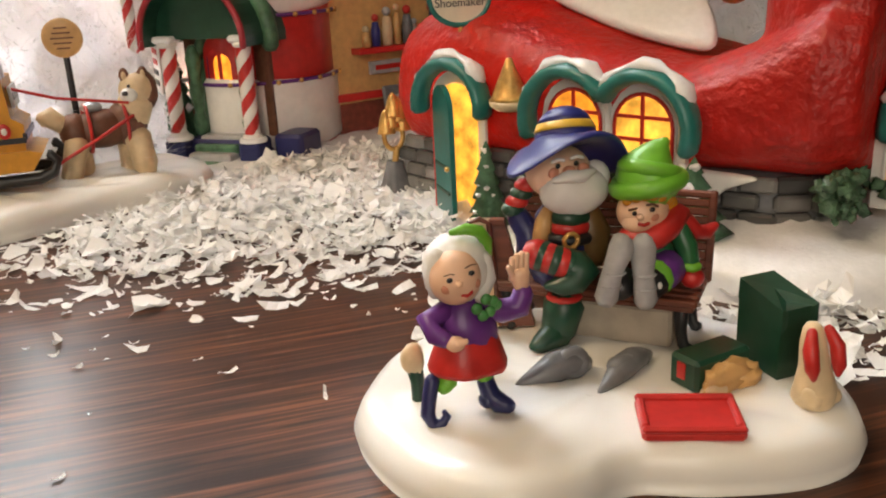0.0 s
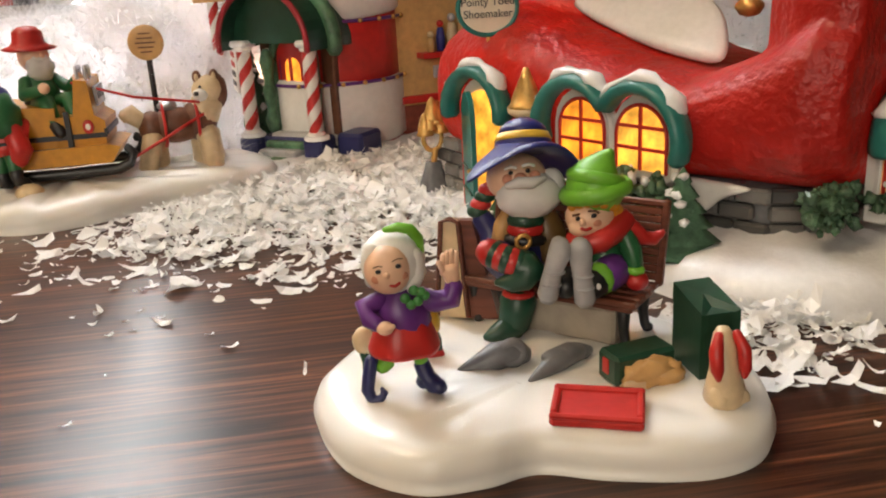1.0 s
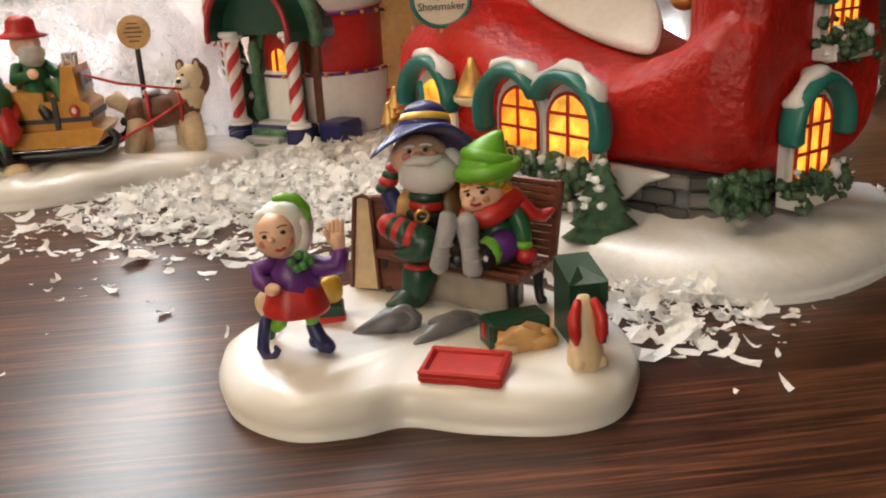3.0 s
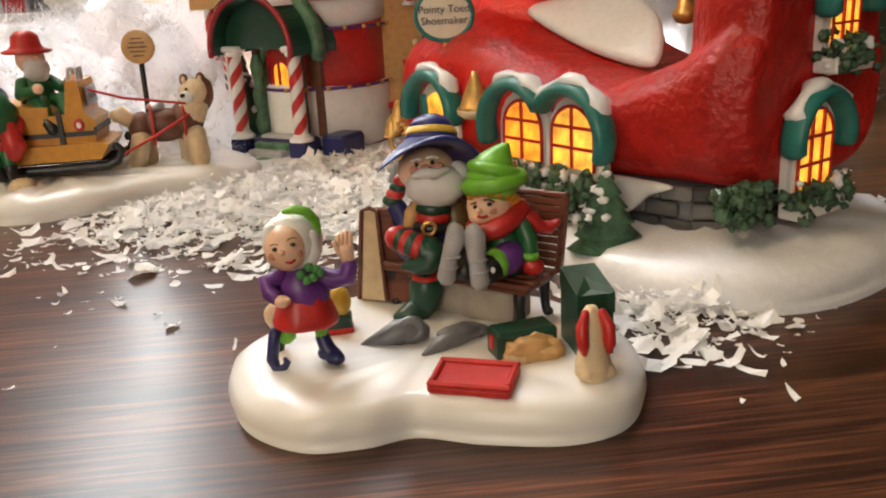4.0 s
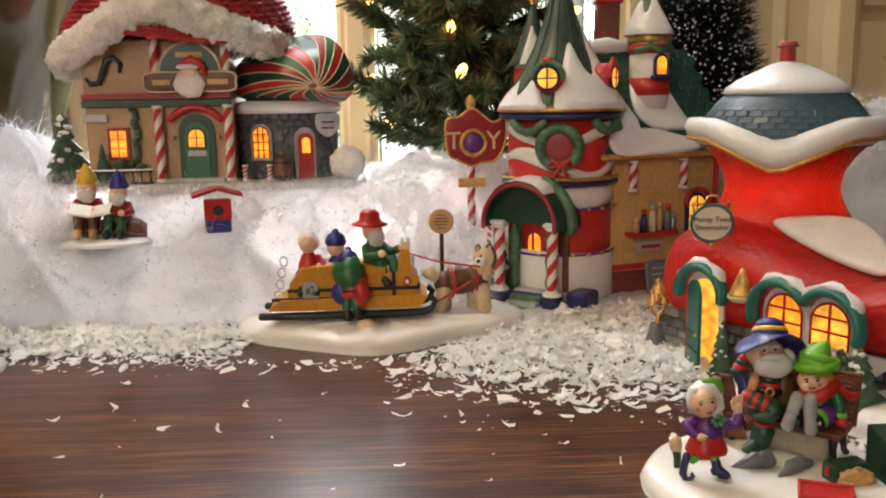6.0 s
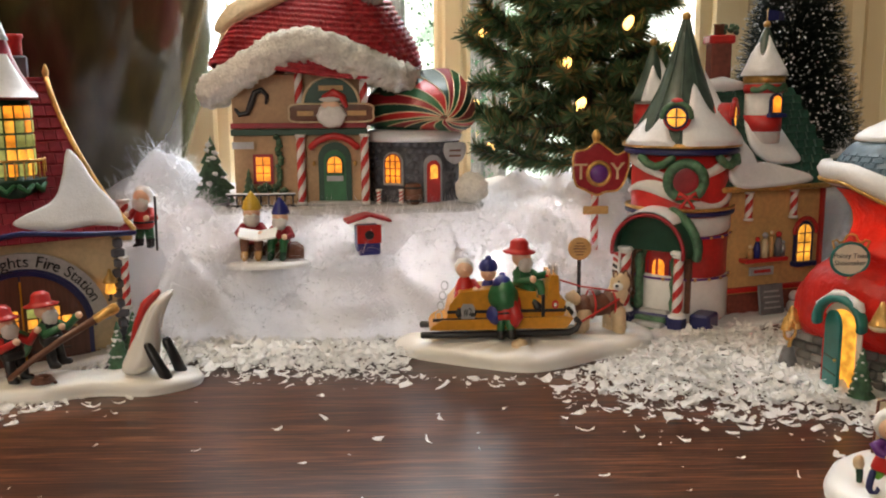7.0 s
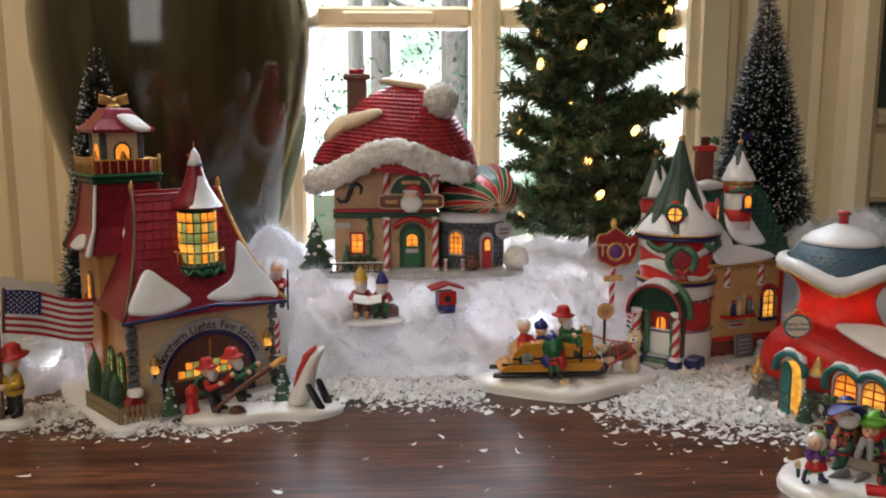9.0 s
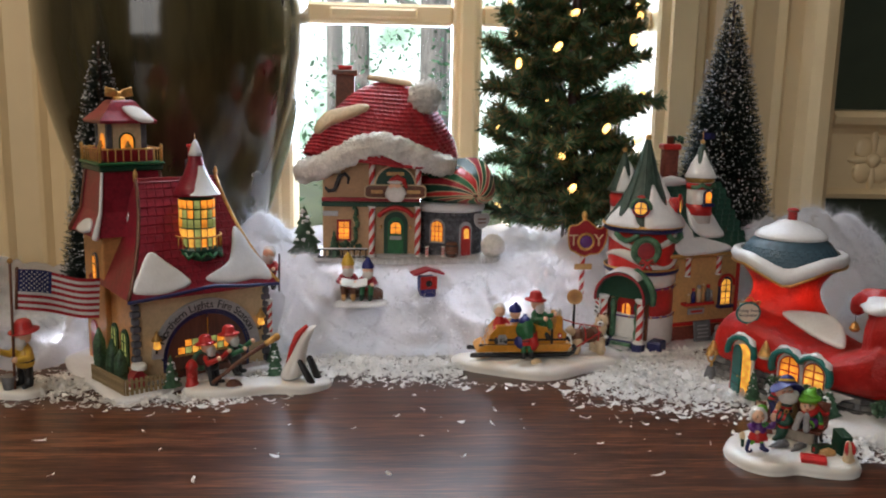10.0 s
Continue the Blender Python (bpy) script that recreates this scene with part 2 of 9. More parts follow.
def sheet_white(name, colour, through_, rough=0.6, gloss=0.15, bump=0.0, bump_scale=300.0, dist=0.002, low=0.9):
    """Thin white stuff that lets part of the light through."""
    mat = bpy.data.materials.new(name)
    mat.use_nodes = True
    t = mat.node_tree
    b = t.nodes["Principled BSDF"]
    tc, nz, rp = (t.nodes.new(k) for k in ("ShaderNodeTexCoord", "ShaderNodeTexNoise", "ShaderNodeValToRGB"))
    nz.inputs["Scale"].default_value, nz.inputs["Detail"].default_value = 90, 5
    t.links.new(tc.outputs["Object"], nz.inputs["Vector"])
    rp.color_ramp.elements[0].color = (*(c * low for c in colour), 1)
    rp.color_ramp.elements[1].color = (*(min(1, c * 1.04) for c in colour), 1)
    t.links.new(nz.outputs["Fac"], rp.inputs[0])
    t.links.new(rp.outputs[0], b.inputs["Base Color"])
    b.inputs["Roughness"].default_value, b.inputs["Specular IOR Level"].default_value = rough, gloss
    tl, mx = t.nodes.new("ShaderNodeBsdfTranslucent"), t.nodes.new("ShaderNodeMixShader")
    t.links.new(rp.outputs[0], tl.inputs["Color"])
    mx.inputs[0].default_value = through_
    if bump:
        nb_, bp_ = t.nodes.new("ShaderNodeTexNoise"), t.nodes.new("ShaderNodeBump")
        nb_.inputs["Scale"].default_value, nb_.inputs["Detail"].default_value = bump_scale, 3
        t.links.new(tc.outputs["Object"], nb_.inputs["Vector"])
        t.links.new(nb_.outputs["Fac"], bp_.inputs["Height"])
        bp_.inputs["Strength"].default_value, bp_.inputs["Distance"].default_value = bump, dist
        t.links.new(bp_.outputs[0], b.inputs["Normal"])
    t.links.new(b.outputs[0], mx.inputs[1])
    t.links.new(tl.outputs[0], mx.inputs[2])
    t.links.new(mx.outputs[0], t.nodes["Material Output"].inputs[0])
    return mat


LIT = glow("lit_amber_pane", (1.0, 0.30, 0.025), 0.95, (0.6, 0.3, 0.05))
LIT2 = glow("lit_yellow_pane", (1.0, 0.42, 0.05), 0.85, (0.6, 0.4, 0.1))
LIT3 = glow("dim_green_pane", (0.55, 0.60, 0.18), 0.35, (0.35, 0.36, 0.1))


def lettering(text, size, mat, parent, m, depth=0.0003, name="lettering", align="CENTER"):
    cu = bpy.data.curves.new(name, "FONT")
    cu.body, cu.size, cu.extrude, cu.align_x, cu.align_y = text, size, depth, align, "CENTER"
    ob = bpy.data.objects.new(name, cu)
    scene.collection.objects.link(ob)
    bpy.context.view_layer.update()
    me = bpy.data.meshes.new_from_object(ob)
    bpy.data.objects.remove(ob)
    me.materials.clear()
    me.materials.append(mat)
    return part(name, me, parent, m=m)


def outline(ctrl, n=6):
    """A smooth closed outline through control points."""
    out, k = [], len(ctrl)
    for i in range(k):
        p0, p1, p2, p3 = (Vector(ctrl[(i + j - 1) % k]) for j in range(4))
        for s in range(n):
            t = s / n
            q = 0.5 * ((2 * p1) + (p2 - p0) * t + (2 * p0 - 5 * p1 + 4 * p2 - p3) * t * t + (3 * p1 - p0 - 3 * p2 + p3) * t ** 3)
            out.append((q.x, q.y))
    return out


def arc(r, a0, a1, n, cx=0.0, cy=0.0, k=1.0):
    return [(cx + r * math.cos(radians(a0 + (a1 - a0) * i / n)), cy + k * r * math.sin(radians(a0 + (a1 - a0) * i / n))) for i in range(n + 1)]


def candy(parent, x, y, z0, z1, r, name="candy_column", c1=None, c2=None, turns=4.0, m=None):
    """A column with a red and white barber stripe, twisted in the mesh."""
    c1, c2 = c1 or RED, c2 or WHITE
    n, rows = 16, 26
    vs = [(x + r * math.cos(2 * math.pi * (i / n) + j / rows * turns * math.pi), y + r * math.sin(2 * math.pi * (i / n) + j / rows * turns * math.pi), z0 + (z1 - z0) * j / rows) for j in range(rows + 1) for i in range(n)]
    mb = MB()
    for sel, mat in ((0, c1), (1, c2)):
        fs = [(j * n + i, j * n + (i + 1) % n, (j + 1) * n + (i + 1) % n, (j + 1) * n + i) for j in range(rows) for i in range(n) if (i // 4) % 2 == sel]
        mb.add(vs, fs, mat, True)
    mb.lathe([(r * 1.25, z0 - 0.0002), (r * 1.25, z0 + r * 0.5), (r * 1.05, z0 + r * 0.7)], c2, (x, y, 0), n=14)
    mb.lathe([(r * 1.05, z1 - r * 0.7), (r * 1.25, z1 - r * 0.5), (r * 1.25, z1)], c2, (x, y, 0), n=14)
    return part(name, mb, parent, "red and white striped", m=m)


def lit_window(parent, m, w, h, frame_mat, bar_mat, lit, depth=0.0016, cols=2, rows=3, round_top=True, trim=0.0022, name="window"):
    """A framed opening with panes of lit plastic and raised bars; m puts x, y on the wall with z outwards."""
    win = part(name, (MB().prism(arch(w + 2 * trim, h + 2 * trim, y0=-trim) if round_top else [(-w / 2 - trim, -trim), (w / 2 + trim, -trim), (w / 2 + trim, h + trim), (-w / 2 - trim, h + trim)], depth, frame_mat)), parent, m=m)
    mb = MB()
    mb.prism(arch(w, h) if round_top else [(-w / 2, 0), (w / 2, 0), (w / 2, h), (-w / 2, h)], 0.0004, lit, Matrix.Translation((0, 0, depth + 0.0001)))
    part("pane", mb, win, "lit amber pane")
    mb = MB()
    bw = max(0.00045, w * 0.055)
    for i in range(1, cols):
        mb.box((w * (i / cols - 0.5), h / 2, depth + 0.0009), (bw, h, 0.0008), bar_mat)
    for j in range(1, rows):
        mb.box((0, h * j / rows, depth + 0.0008), (w * (0.98 if j < rows - 1 or not round_top else 0.9), bw, 0.0007), bar_mat)
    if round_top:
        ring = [(w / 2 * math.cos(a), h - w / 2 + w / 2 * math.sin(a), depth + 0.0006) for a in [math.pi * i / 14 for i in range(15)]]
        mb.tube([(w / 2, 0, depth + 0.0006)] + ring + [(-w / 2, 0, depth + 0.0006)], bw * 0.6, bar_mat, n=6)
    part("lattice", mb, win)
    return win


def shingles(parent, m, w0, w1, h, rows, per, mat, name="shingle", t=0.0012, grid=None):
    """Overlapping shingle courses on a sloping field that narrows from w0 to w1."""
    mb = MB()
    rg = random.Random(int(w0 * 1e5) + rows)
    for j in range(rows):
        w = w0 + (w1 - w0) * (j + 0.5) / rows
        k = max(2, int(round(per * w / w0)))
        for i in range(k):
            x = w * ((i + 0.5 + 0.5 * (j % 2) - 0.25) / k - 0.5)
            mb.box((x, h * (j + 0.45) / rows, t * 0.5 + rg.uniform(0, t * 0.25)), (w / k * 0.94, h / rows * 1.1, t), mat, M=Matrix.Translation((0, 0, 0)))
    return part(name, mb, parent, m=m)


# ---- room ----
def wood_material():
    mat = bpy.data.materials.new("polished_walnut")
    mat.use_nodes = True
    nt = mat.node_tree
    b = nt.nodes["Principled BSDF"]
    tc = nt.nodes.new("ShaderNodeTexCoord")
    layers = []
    for sc, nsc, det in (((5, 110, 5), 1.0, 6), ((30, 720, 20), 1.0, 5), ((2.2, 16, 2), 1.0, 3)):
        mp = nt.nodes.new("ShaderNodeMapping")
        mp.inputs["Scale"].default_value = sc
        mp.inputs["Rotation"].default_value = (0, 0, radians(-3))
        nt.links.new(tc.outputs["Object"], mp.inputs["Vector"])
        n = nt.nodes.new("ShaderNodeTexNoise")
        n.inputs["Scale"].default_value, n.inputs["Detail"].default_value, n.inputs["Distortion"].default_value = nsc, det, 0.6
        nt.links.new(mp.outputs[0], n.inputs["Vector"])
        layers.append(n)
    m1 = nt.nodes.new("ShaderNodeMath")
    m1.operation = "MULTIPLY_ADD"
    m1.inputs[1].default_value = 0.34
    nt.links.new(layers[0].outputs["Fac"], m1.inputs[0])
    m2 = nt.nodes.new("ShaderNodeMath")
    m2.operation = "MULTIPLY"
    m2.inputs[1].default_value = 0.54
    nt.links.new(layers[1].outputs["Fac"], m2.inputs[0])
    nt.links.new(m2.outputs[0], m1.inputs[2])
    m3 = nt.nodes.new("ShaderNodeMath")
    m3.operation = "MULTIPLY_ADD"
    m3.inputs[1].default_value = 0.28
    nt.links.new(layers[2].outputs["Fac"], m3.inputs[0])
    nt.links.new(m1.outputs[0], m3.inputs[2])
    ramp = nt.nodes.new("ShaderNodeValToRGB")
    e = ramp.color_ramp.elements
    e[0].position, e[0].color = 0.5, (0.026, 0.0085, 0.0045, 1)
    e[1].position, e[1].color = 0.70, (0.20, 0.070, 0.031, 1)
    mid = e.new(0.6)
    mid.color = (0.080, 0.027, 0.0125, 1)
    nt.links.new(m3.outputs[0], ramp.inputs[0])
    nt.links.new(ramp.outputs[0], b.inputs["Base Color"])
    b.inputs["Roughness"].default_value = 0.31
    b.inputs["Specular IOR Level"].default_value = 0.3
    b.inputs["Coat Weight"].default_value, b.inputs["Coat Roughness"].default_value = 0.08, 0.25
    bp = nt.nodes.new("ShaderNodeBump")
    bp.inputs["Strength"].default_value, bp.inputs["Distance"].default_value = 0.12, 0.0004
    nt.links.new(m1.outputs[0], bp.inputs["Height"])
    nt.links.new(bp.outputs[0], b.inputs["Normal"])
    return mat


WALNUT = wood_material()
TRIM = material("cream_trim_paint", (0.82, 0.65, 0.39), 0.4, var=0.06, scale=20, bump=0.05)
WALLGREEN = material("dark_green_wall_paint", (0.035, 0.05, 0.03), 0.6, var=0.15, scale=30, bump=0.1)
ROOMPAINT = material("room_wall_paint", (0.5, 0.42, 0.3), 0.7, var=0.1, scale=6, bump=0.1)
CEILPAINT = material("ceiling_white_paint", (0.75, 0.72, 0.66), 0.8, var=0.05, scale=6, bump=0.1)
CARPET = material("brown_floor", (0.16, 0.09, 0.05), 0.6, var=0.3, scale=10, bump=0.2)

# table: thick top with a rounded edge, on four legs
table = thing("table", None, "polished dark walnut table with visible grain", "table")
mb = MB()
mb.box((0, 0.14, -0.02), (2.4, 1.24, 0.04), WALNUT, bev=0.008)
part("tabletop", mb, table)
for x in (-1.1, 1.1):
    for y in (-0.4, 0.68):
        mb = MB()
        mb.box((0, 0, -0.36), (0.07, 0.07, 0.64), WALNUT, bev=0.006)
        part("leg", mb, table, m=pose(x, y, -0.041))
FLOORZ = -0.721


def slab(name, c, size, mat, label, category="wall"):
    mb = MB()
    mb.box((0, 0, 0), size, mat, bev=0.001)
    ob = thing(name, mb, label, category, pose(*c), kind="structure")
    return ob


slab("floor", (0, -0.8, FLOORZ - 0.05), (5.2, 4.4, 0.1), CARPET, "brown wooden floor of the room", "floor")
slab("ceiling", (0, -0.8, 1.75), (5.2, 4.4, 0.1), CEILPAINT, "plain white ceiling of the room", "ceiling")
slab("wall_west", (-2.5, -0.8, 0.49), (0.1, 4.2, 2.42), ROOMPAINT, "plain painted side wall of the room")
slab("wall_east", (2.5, -0.8, 0.49), (0.1, 4.2, 2.42), WALLGREEN, "plain dark green side wall of the room")
slab("wall_south", (0, -2.85, 0.49), (4.9, 0.1, 2.42), ROOMPAINT, "plain painted wall behind the camera")
WY = 0.80                       # plane of the sash
WX0, WX1, MX0, MX1 = -0.31, 0.168, -0.1, -0.062
# north wall with one opening for the window
slab("wall_north", (1.36, WY + 0.06, 0.49), (2.18, 0.12, 2.42), WALLGREEN, "dark green painted wall beside the window")
slab("wall_north_left", (-1.50, WY + 0.06, 0.49), (1.9, 0.12, 2.42), TRIM, "cream painted wall beside the window")
slab("wall_north_below", (-0.14, WY + 0.06, -0.38), (0.82, 0.12, 0.68), WALLGREEN, "painted wall below the window")
slab("wall_north_above", (-0.14, WY + 0.06, 1.5), (0.82, 0.12, 0.40), TRIM, "cream painted wall above the window")

# window: jambs, sill, mullion, muntins and four panes
GLASS = bpy.data.materials.new("window_glass")
GLASS.use_nodes = True
nt = GLASS.node_tree
nt.nodes.remove(nt.nodes["Principled BSDF"])
tr, gl, mx, fr = (nt.nodes.new(k) for k in ("ShaderNodeBsdfTransparent", "ShaderNodeBsdfGlossy", "ShaderNodeMixShader", "ShaderNodeFresnel"))
gl.inputs["Roughness"].default_value = 0.02
nt.links.new(fr.outputs[0], mx.inputs[0])
nt.links.new(tr.outputs[0], mx.inputs[1])
nt.links.new(gl.outputs[0], mx.inputs[2])
nt.links.new(mx.outputs[0], nt.nodes["Material Output"].inputs[0])

window = thing("window_1", None, "cream wooden casement window with divided panes", "window", kind="structure")


def stile(x0, x1, z0, z1, y=WY, d=0.05, name="frame"):
    mb = MB()
    mb.box(((x0 + x1) / 2, y, (z0 + z1) / 2), (x1 - x0, d, z1 - z0), TRIM, bev=0.004)
    # inner bead
    mb.box(((x0 + x1) / 2, y - d / 2 - 0.004, (z0 + z1) / 2), ((x1 - x0) * 0.55, 0.008, (z1 - z0) if z1 - z0 > x1 - x0 else (z1 - z0) * 0.5), TRIM, bev=0.003)
    return part(name, mb, window)


stile(-0.375, WX0, -0.02, 1.27, d=0.09, name="jamb")
stile(WX1, 0.236, -0.02, 1.27, d=0.09, name="jamb")
stile(MX0, MX1, -0.018, 1.27, name="mullion")
for z in (0.333, 0.69, 1.05):
    for x0, x1 in ((WX0, MX0), (MX1, WX1)):
        stile(x0 + 0.0005, x1 - 0.0005, z, z + 0.027, d=0.04, name="muntin")
for x0, x1 in ((WX0, MX0), (MX1, WX1)):
    stile(x0 + 0.0005, x1 - 0.0005, -0.02, 0.02, d=0.045, name="bottom_rail")
    for z0, z1 in ((0.02, 0.333), (0.36, 0.69), (0.717, 1.05), (1.077, 1.3)):
        mb = MB()
        mb.box(((x0 + x1) / 2, WY + 0.004, (z0 + z1) / 2), (x1 - x0, 0.003, z1 - z0), GLASS, bev=0.0003)
        p = part("pane", mb, window, "clear window glass")
        p.visible_shadow = False
mb = MB()
mb.box((-0.07, WY - 0.035, -0.032), (0.75, 0.12, 0.022), TRIM, bev=0.006)
part("window_sill", mb, window)


def fluted(name, x0, x1, y, z0=-0.06, z1=1.69, n=5):
    """Window casing with stepped, rounded upright mouldings."""
    w = x1 - x0
    prof = [(x0, y)]
    steps = [(0.0, 0.012), (0.06, 0.03), (0.12, 0.034), (0.17, 0.02), (0.22, 0.016), (0.30, 0.018), (0.34, 0.026), (0.38, 0.018), (0.55, 0.016), (0.60, 0.024), (0.64, 0.016), (0.74, 0.018), (0.78, 0.036), (0.84, 0.046), (0.92, 0.046), (0.97, 0.038), (1.0, 0.02)]
    pts = [(x0 + w * a, y - d) for a, d in steps]
    pts = [(x0, y + 0.02)] + pts + [(x1, y + 0.02)]
    mb = MB()
    mb.prism(pts, z1 - z0, TRIM, Matrix.Translation((0, 0, z0)))
    return thing(name, mb, "cream painted moulded window casing", "trim", kind="structure")


fluted("trim_right", 0.237, 0.425, WY - 0.003)
fluted("trim_left", -0.56, -0.376, WY - 0.003)
fluted("trim_far_left", -0.75, -0.562, WY - 0.003)

# chair rail on the green wall, with a stepped profile
mb = MB()
zs = [(0.0, 0.108), (0.018, 0.110), (0.022, 0.117), (0.012, 0.124), (0.012, 0.2), (0.02, 0.208), (0.034, 0.214), (0.038, 0.224), (0.03, 0.232), (0.0, 0.234)]
mb.prism([(-d, z) for d, z in zs][::-1], 1.9, TRIM, Matrix(((0, 0, 1, 0.426), (1, 0, 0, WY + 0.001), (0, 1, 0, 0), (0, 0, 0, 1))))
rail = thing("trim_chair_rail", mb, "cream painted chair rail along the green wall", "trim", kind="structure")
for i in range(3):
    mb = MB()
    for a in range(0, 360, 45):
        c, q = math.cos(radians(a)), math.sin(radians(a))
        mb.ell((c * 0.019, 0, q * 0.024), (0.006 + 0.012 * abs(c), 0.006, 0.006 + 0.014 * abs(q)), TRIM, n=12, m=8)
    mb.ell((0, -0.002, 0), (0.011, 0.008, 0.011), TRIM, n=14, m=10)
    part("rosette", mb, rail, "carved rosette", m=pose(0.497 + 0.42 * i, WY - 0.0115, 0.164))

# outside: lawn, trunks, foliage and a pale bright sky behind
# outdoor daylight and haze are put into the backdrop's own glow
BACK = bpy.data.materials.new("hazy_daylight_distance")
BACK.use_nodes = True
nt = BACK.node_tree
nt.nodes.remove(nt.nodes["Principled BSDF"])
tc, n1, rp, em = (nt.nodes.new(k) for k in ("ShaderNodeTexCoord", "ShaderNodeTexNoise", "ShaderNodeValToRGB", "ShaderNodeEmission"))
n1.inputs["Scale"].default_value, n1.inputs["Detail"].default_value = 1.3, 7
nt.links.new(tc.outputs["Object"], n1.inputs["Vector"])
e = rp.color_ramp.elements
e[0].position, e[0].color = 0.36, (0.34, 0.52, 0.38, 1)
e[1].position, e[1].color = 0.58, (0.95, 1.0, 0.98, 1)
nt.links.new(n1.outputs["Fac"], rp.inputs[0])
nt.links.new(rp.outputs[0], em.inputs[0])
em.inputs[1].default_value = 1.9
nt.links.new(em.outputs[0], nt.nodes["Material Output"].inputs[0])
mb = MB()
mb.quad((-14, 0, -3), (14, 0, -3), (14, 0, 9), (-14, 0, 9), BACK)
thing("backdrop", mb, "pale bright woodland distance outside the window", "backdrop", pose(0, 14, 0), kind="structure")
LAWN = material("winter_lawn", (0.12, 0.14, 0.06), 0.9, var=0.5, scale=4, bump=0.3)
mb = MB()
mb.quad((-30, 0.93, 0), (30, 0.93, 0), (30, 40, 0), (-30, 40, 0), LAWN)
thing("ground", mb, "winter lawn outside the window", "ground", pose(0, 0, -1.2), kind="structure")
BARK = material("grey_brown_bark", (0.5, 0.47, 0.44), 0.9, var=0.5, scale=14, bump=0.8, stretch=(3, 3, 0.6), dist=0.02)
LEAF = material("evergreen_leaves", (0.16, 0.36, 0.2), 0.55, var=0.6, scale=6, bump=0.1)
rng = random.Random(5)


def outside_tree(x, y, r, h, leaves, lz0, spread):
    tree = thing("tree", None, "tall woodland tree with evergreen undergrowth outside the window", "tree", pose(x, y, -1.2), group="trees outside")
    mb = MB()
    lean = rng.uniform(-0.2, 0.2)
    mb.tube([(lean * t * t, 0, h * t) for t in (0, 0.2, 0.4, 0.6, 0.8, 1.0)], [r * (1 - 0.5 * t) for t in (0, 0.2, 0.4, 0.6, 0.8, 1.0)], BARK, n=12)
    for k in range(6):
        z, a = h * rng.uniform(0.25, 0.9), rng.uniform(0, 6.28)
        L = rng.uniform(0.5, 1.2)
        mb.tube([(0, 0, z), (L * 0.5 * math.cos(a), L * 0.5 * math.sin(a), z + 0.2), (L * math.cos(a), L * math.sin(a), z + 0.6)], [r * 0.28, r * 0.18, r * 0.06], BARK, n=6)
    part("trunk", mb, tree)
    if leaves:
        mb = MB()
        clumps = [(rng.gauss(0, spread), rng.gauss(0, 0.3), rng.uniform(lz0, lz0 + 2.4), rng.uniform(0.12, 0.3)) for _ in range(14)]
        vs, fs = [], []
        for i in range(leaves):
            cx, cy, cz, cr = rng.choice(clumps)
            p = Vector((cx + rng.gauss(0, cr), cy + rng.gauss(0, cr), cz + rng.gauss(0, cr)))
            a, b = Vector((rng.gauss(0, 1), rng.gauss(0, 1), rng.gauss(0, 1))).normalized(), Vector((rng.gauss(0, 1), rng.gauss(0, 1), rng.gauss(0, 1))).normalized()
            s = rng.uniform(0.012, 0.035)
            o = len(vs)
            vs += [p - a * s, p + b * s * 0.5, p + a * s, p - b * s * 0.5]
            fs.append((o, o + 1, o + 2, o + 3))
        mb.add(vs, fs, LEAF, False)
        part("crown", mb, tree, "scattered green leaves", kind="stuff")
    return tree


for x, y, r, h, lv, lz, sp in ((-1.1, 5.5, 0.10, 7, 1500, 0.8, 0.6), (-0.45, 8.5, 0.11, 8, 700, 0.4, 0.7), (0.2, 6.8, 0.12, 8, 500, 0.6, 0.5), (0.5, 8.5, 0.13, 8, 600, 1.2, 0.5), (0.95, 6.0, 0.08, 7, 700, 0.6, 0.5), (-1.9, 6.5, 0.16, 8, 1500, 0.9, 0.8), (-0.75, 9.5, 0.1, 8, 500, 1.2, 0.6), (1.6, 9.0, 0.14, 8, 900, 1.0, 0.7), (-1.45, 4.0, 0.05, 4, 1300, 0.5, 0.35)):
    outside_tree(x, y, r, h, lv, lz, sp)

# added lamp fixture out of view, made up to carry the warm fill
mb = MB()
SHADE = material("opal_lamp_glass", (0.8, 0.75, 0.65), 0.4, emit=(1, 0.8, 0.55), strength=3.0)
mb.lathe([(0.02, 0.0), (0.12, 0.02), (0.18, 0.06), (0.19, 0.075)], SHADE, n=28)
mb.lathe([(0.06, 0.076), (0.06, 0.085), (0.03, 0.092)], GOLD, n=20)
thing("ceiling_lamp", mb, "added opal glass bowl lamp under the ceiling, out of view", "lamp", pose(-0.95, 0.0, 1.606))


# ---- cotton snow, flakes, vase, trees ----
COTTON = sheet_white("white_cotton_batting", (0.95, 0.95, 0.99), 0.72, 0.95, 0.05, low=0.97, bump=0.4, bump_scale=330, dist=0.003)
FIBRE = sheet_white("loose_cotton_fibre", (0.93, 0.93, 0.95), 0.5, 0.9, 0.05)
SPARK = sheet_white("iridescent_glitter", (0.95, 0.96, 0.99), 0.55, 0.2, 0.8)
FLAKE = sheet_white("white_plastic_snow_shreds", (0.96, 0.95, 0.93), 0.22, 0.35, 0.5)


def smooth(a, b, x):
    t = max(0.0, min(1.0, (x - a) / (b - a)))
    return t * t * (3 - 2 * t)


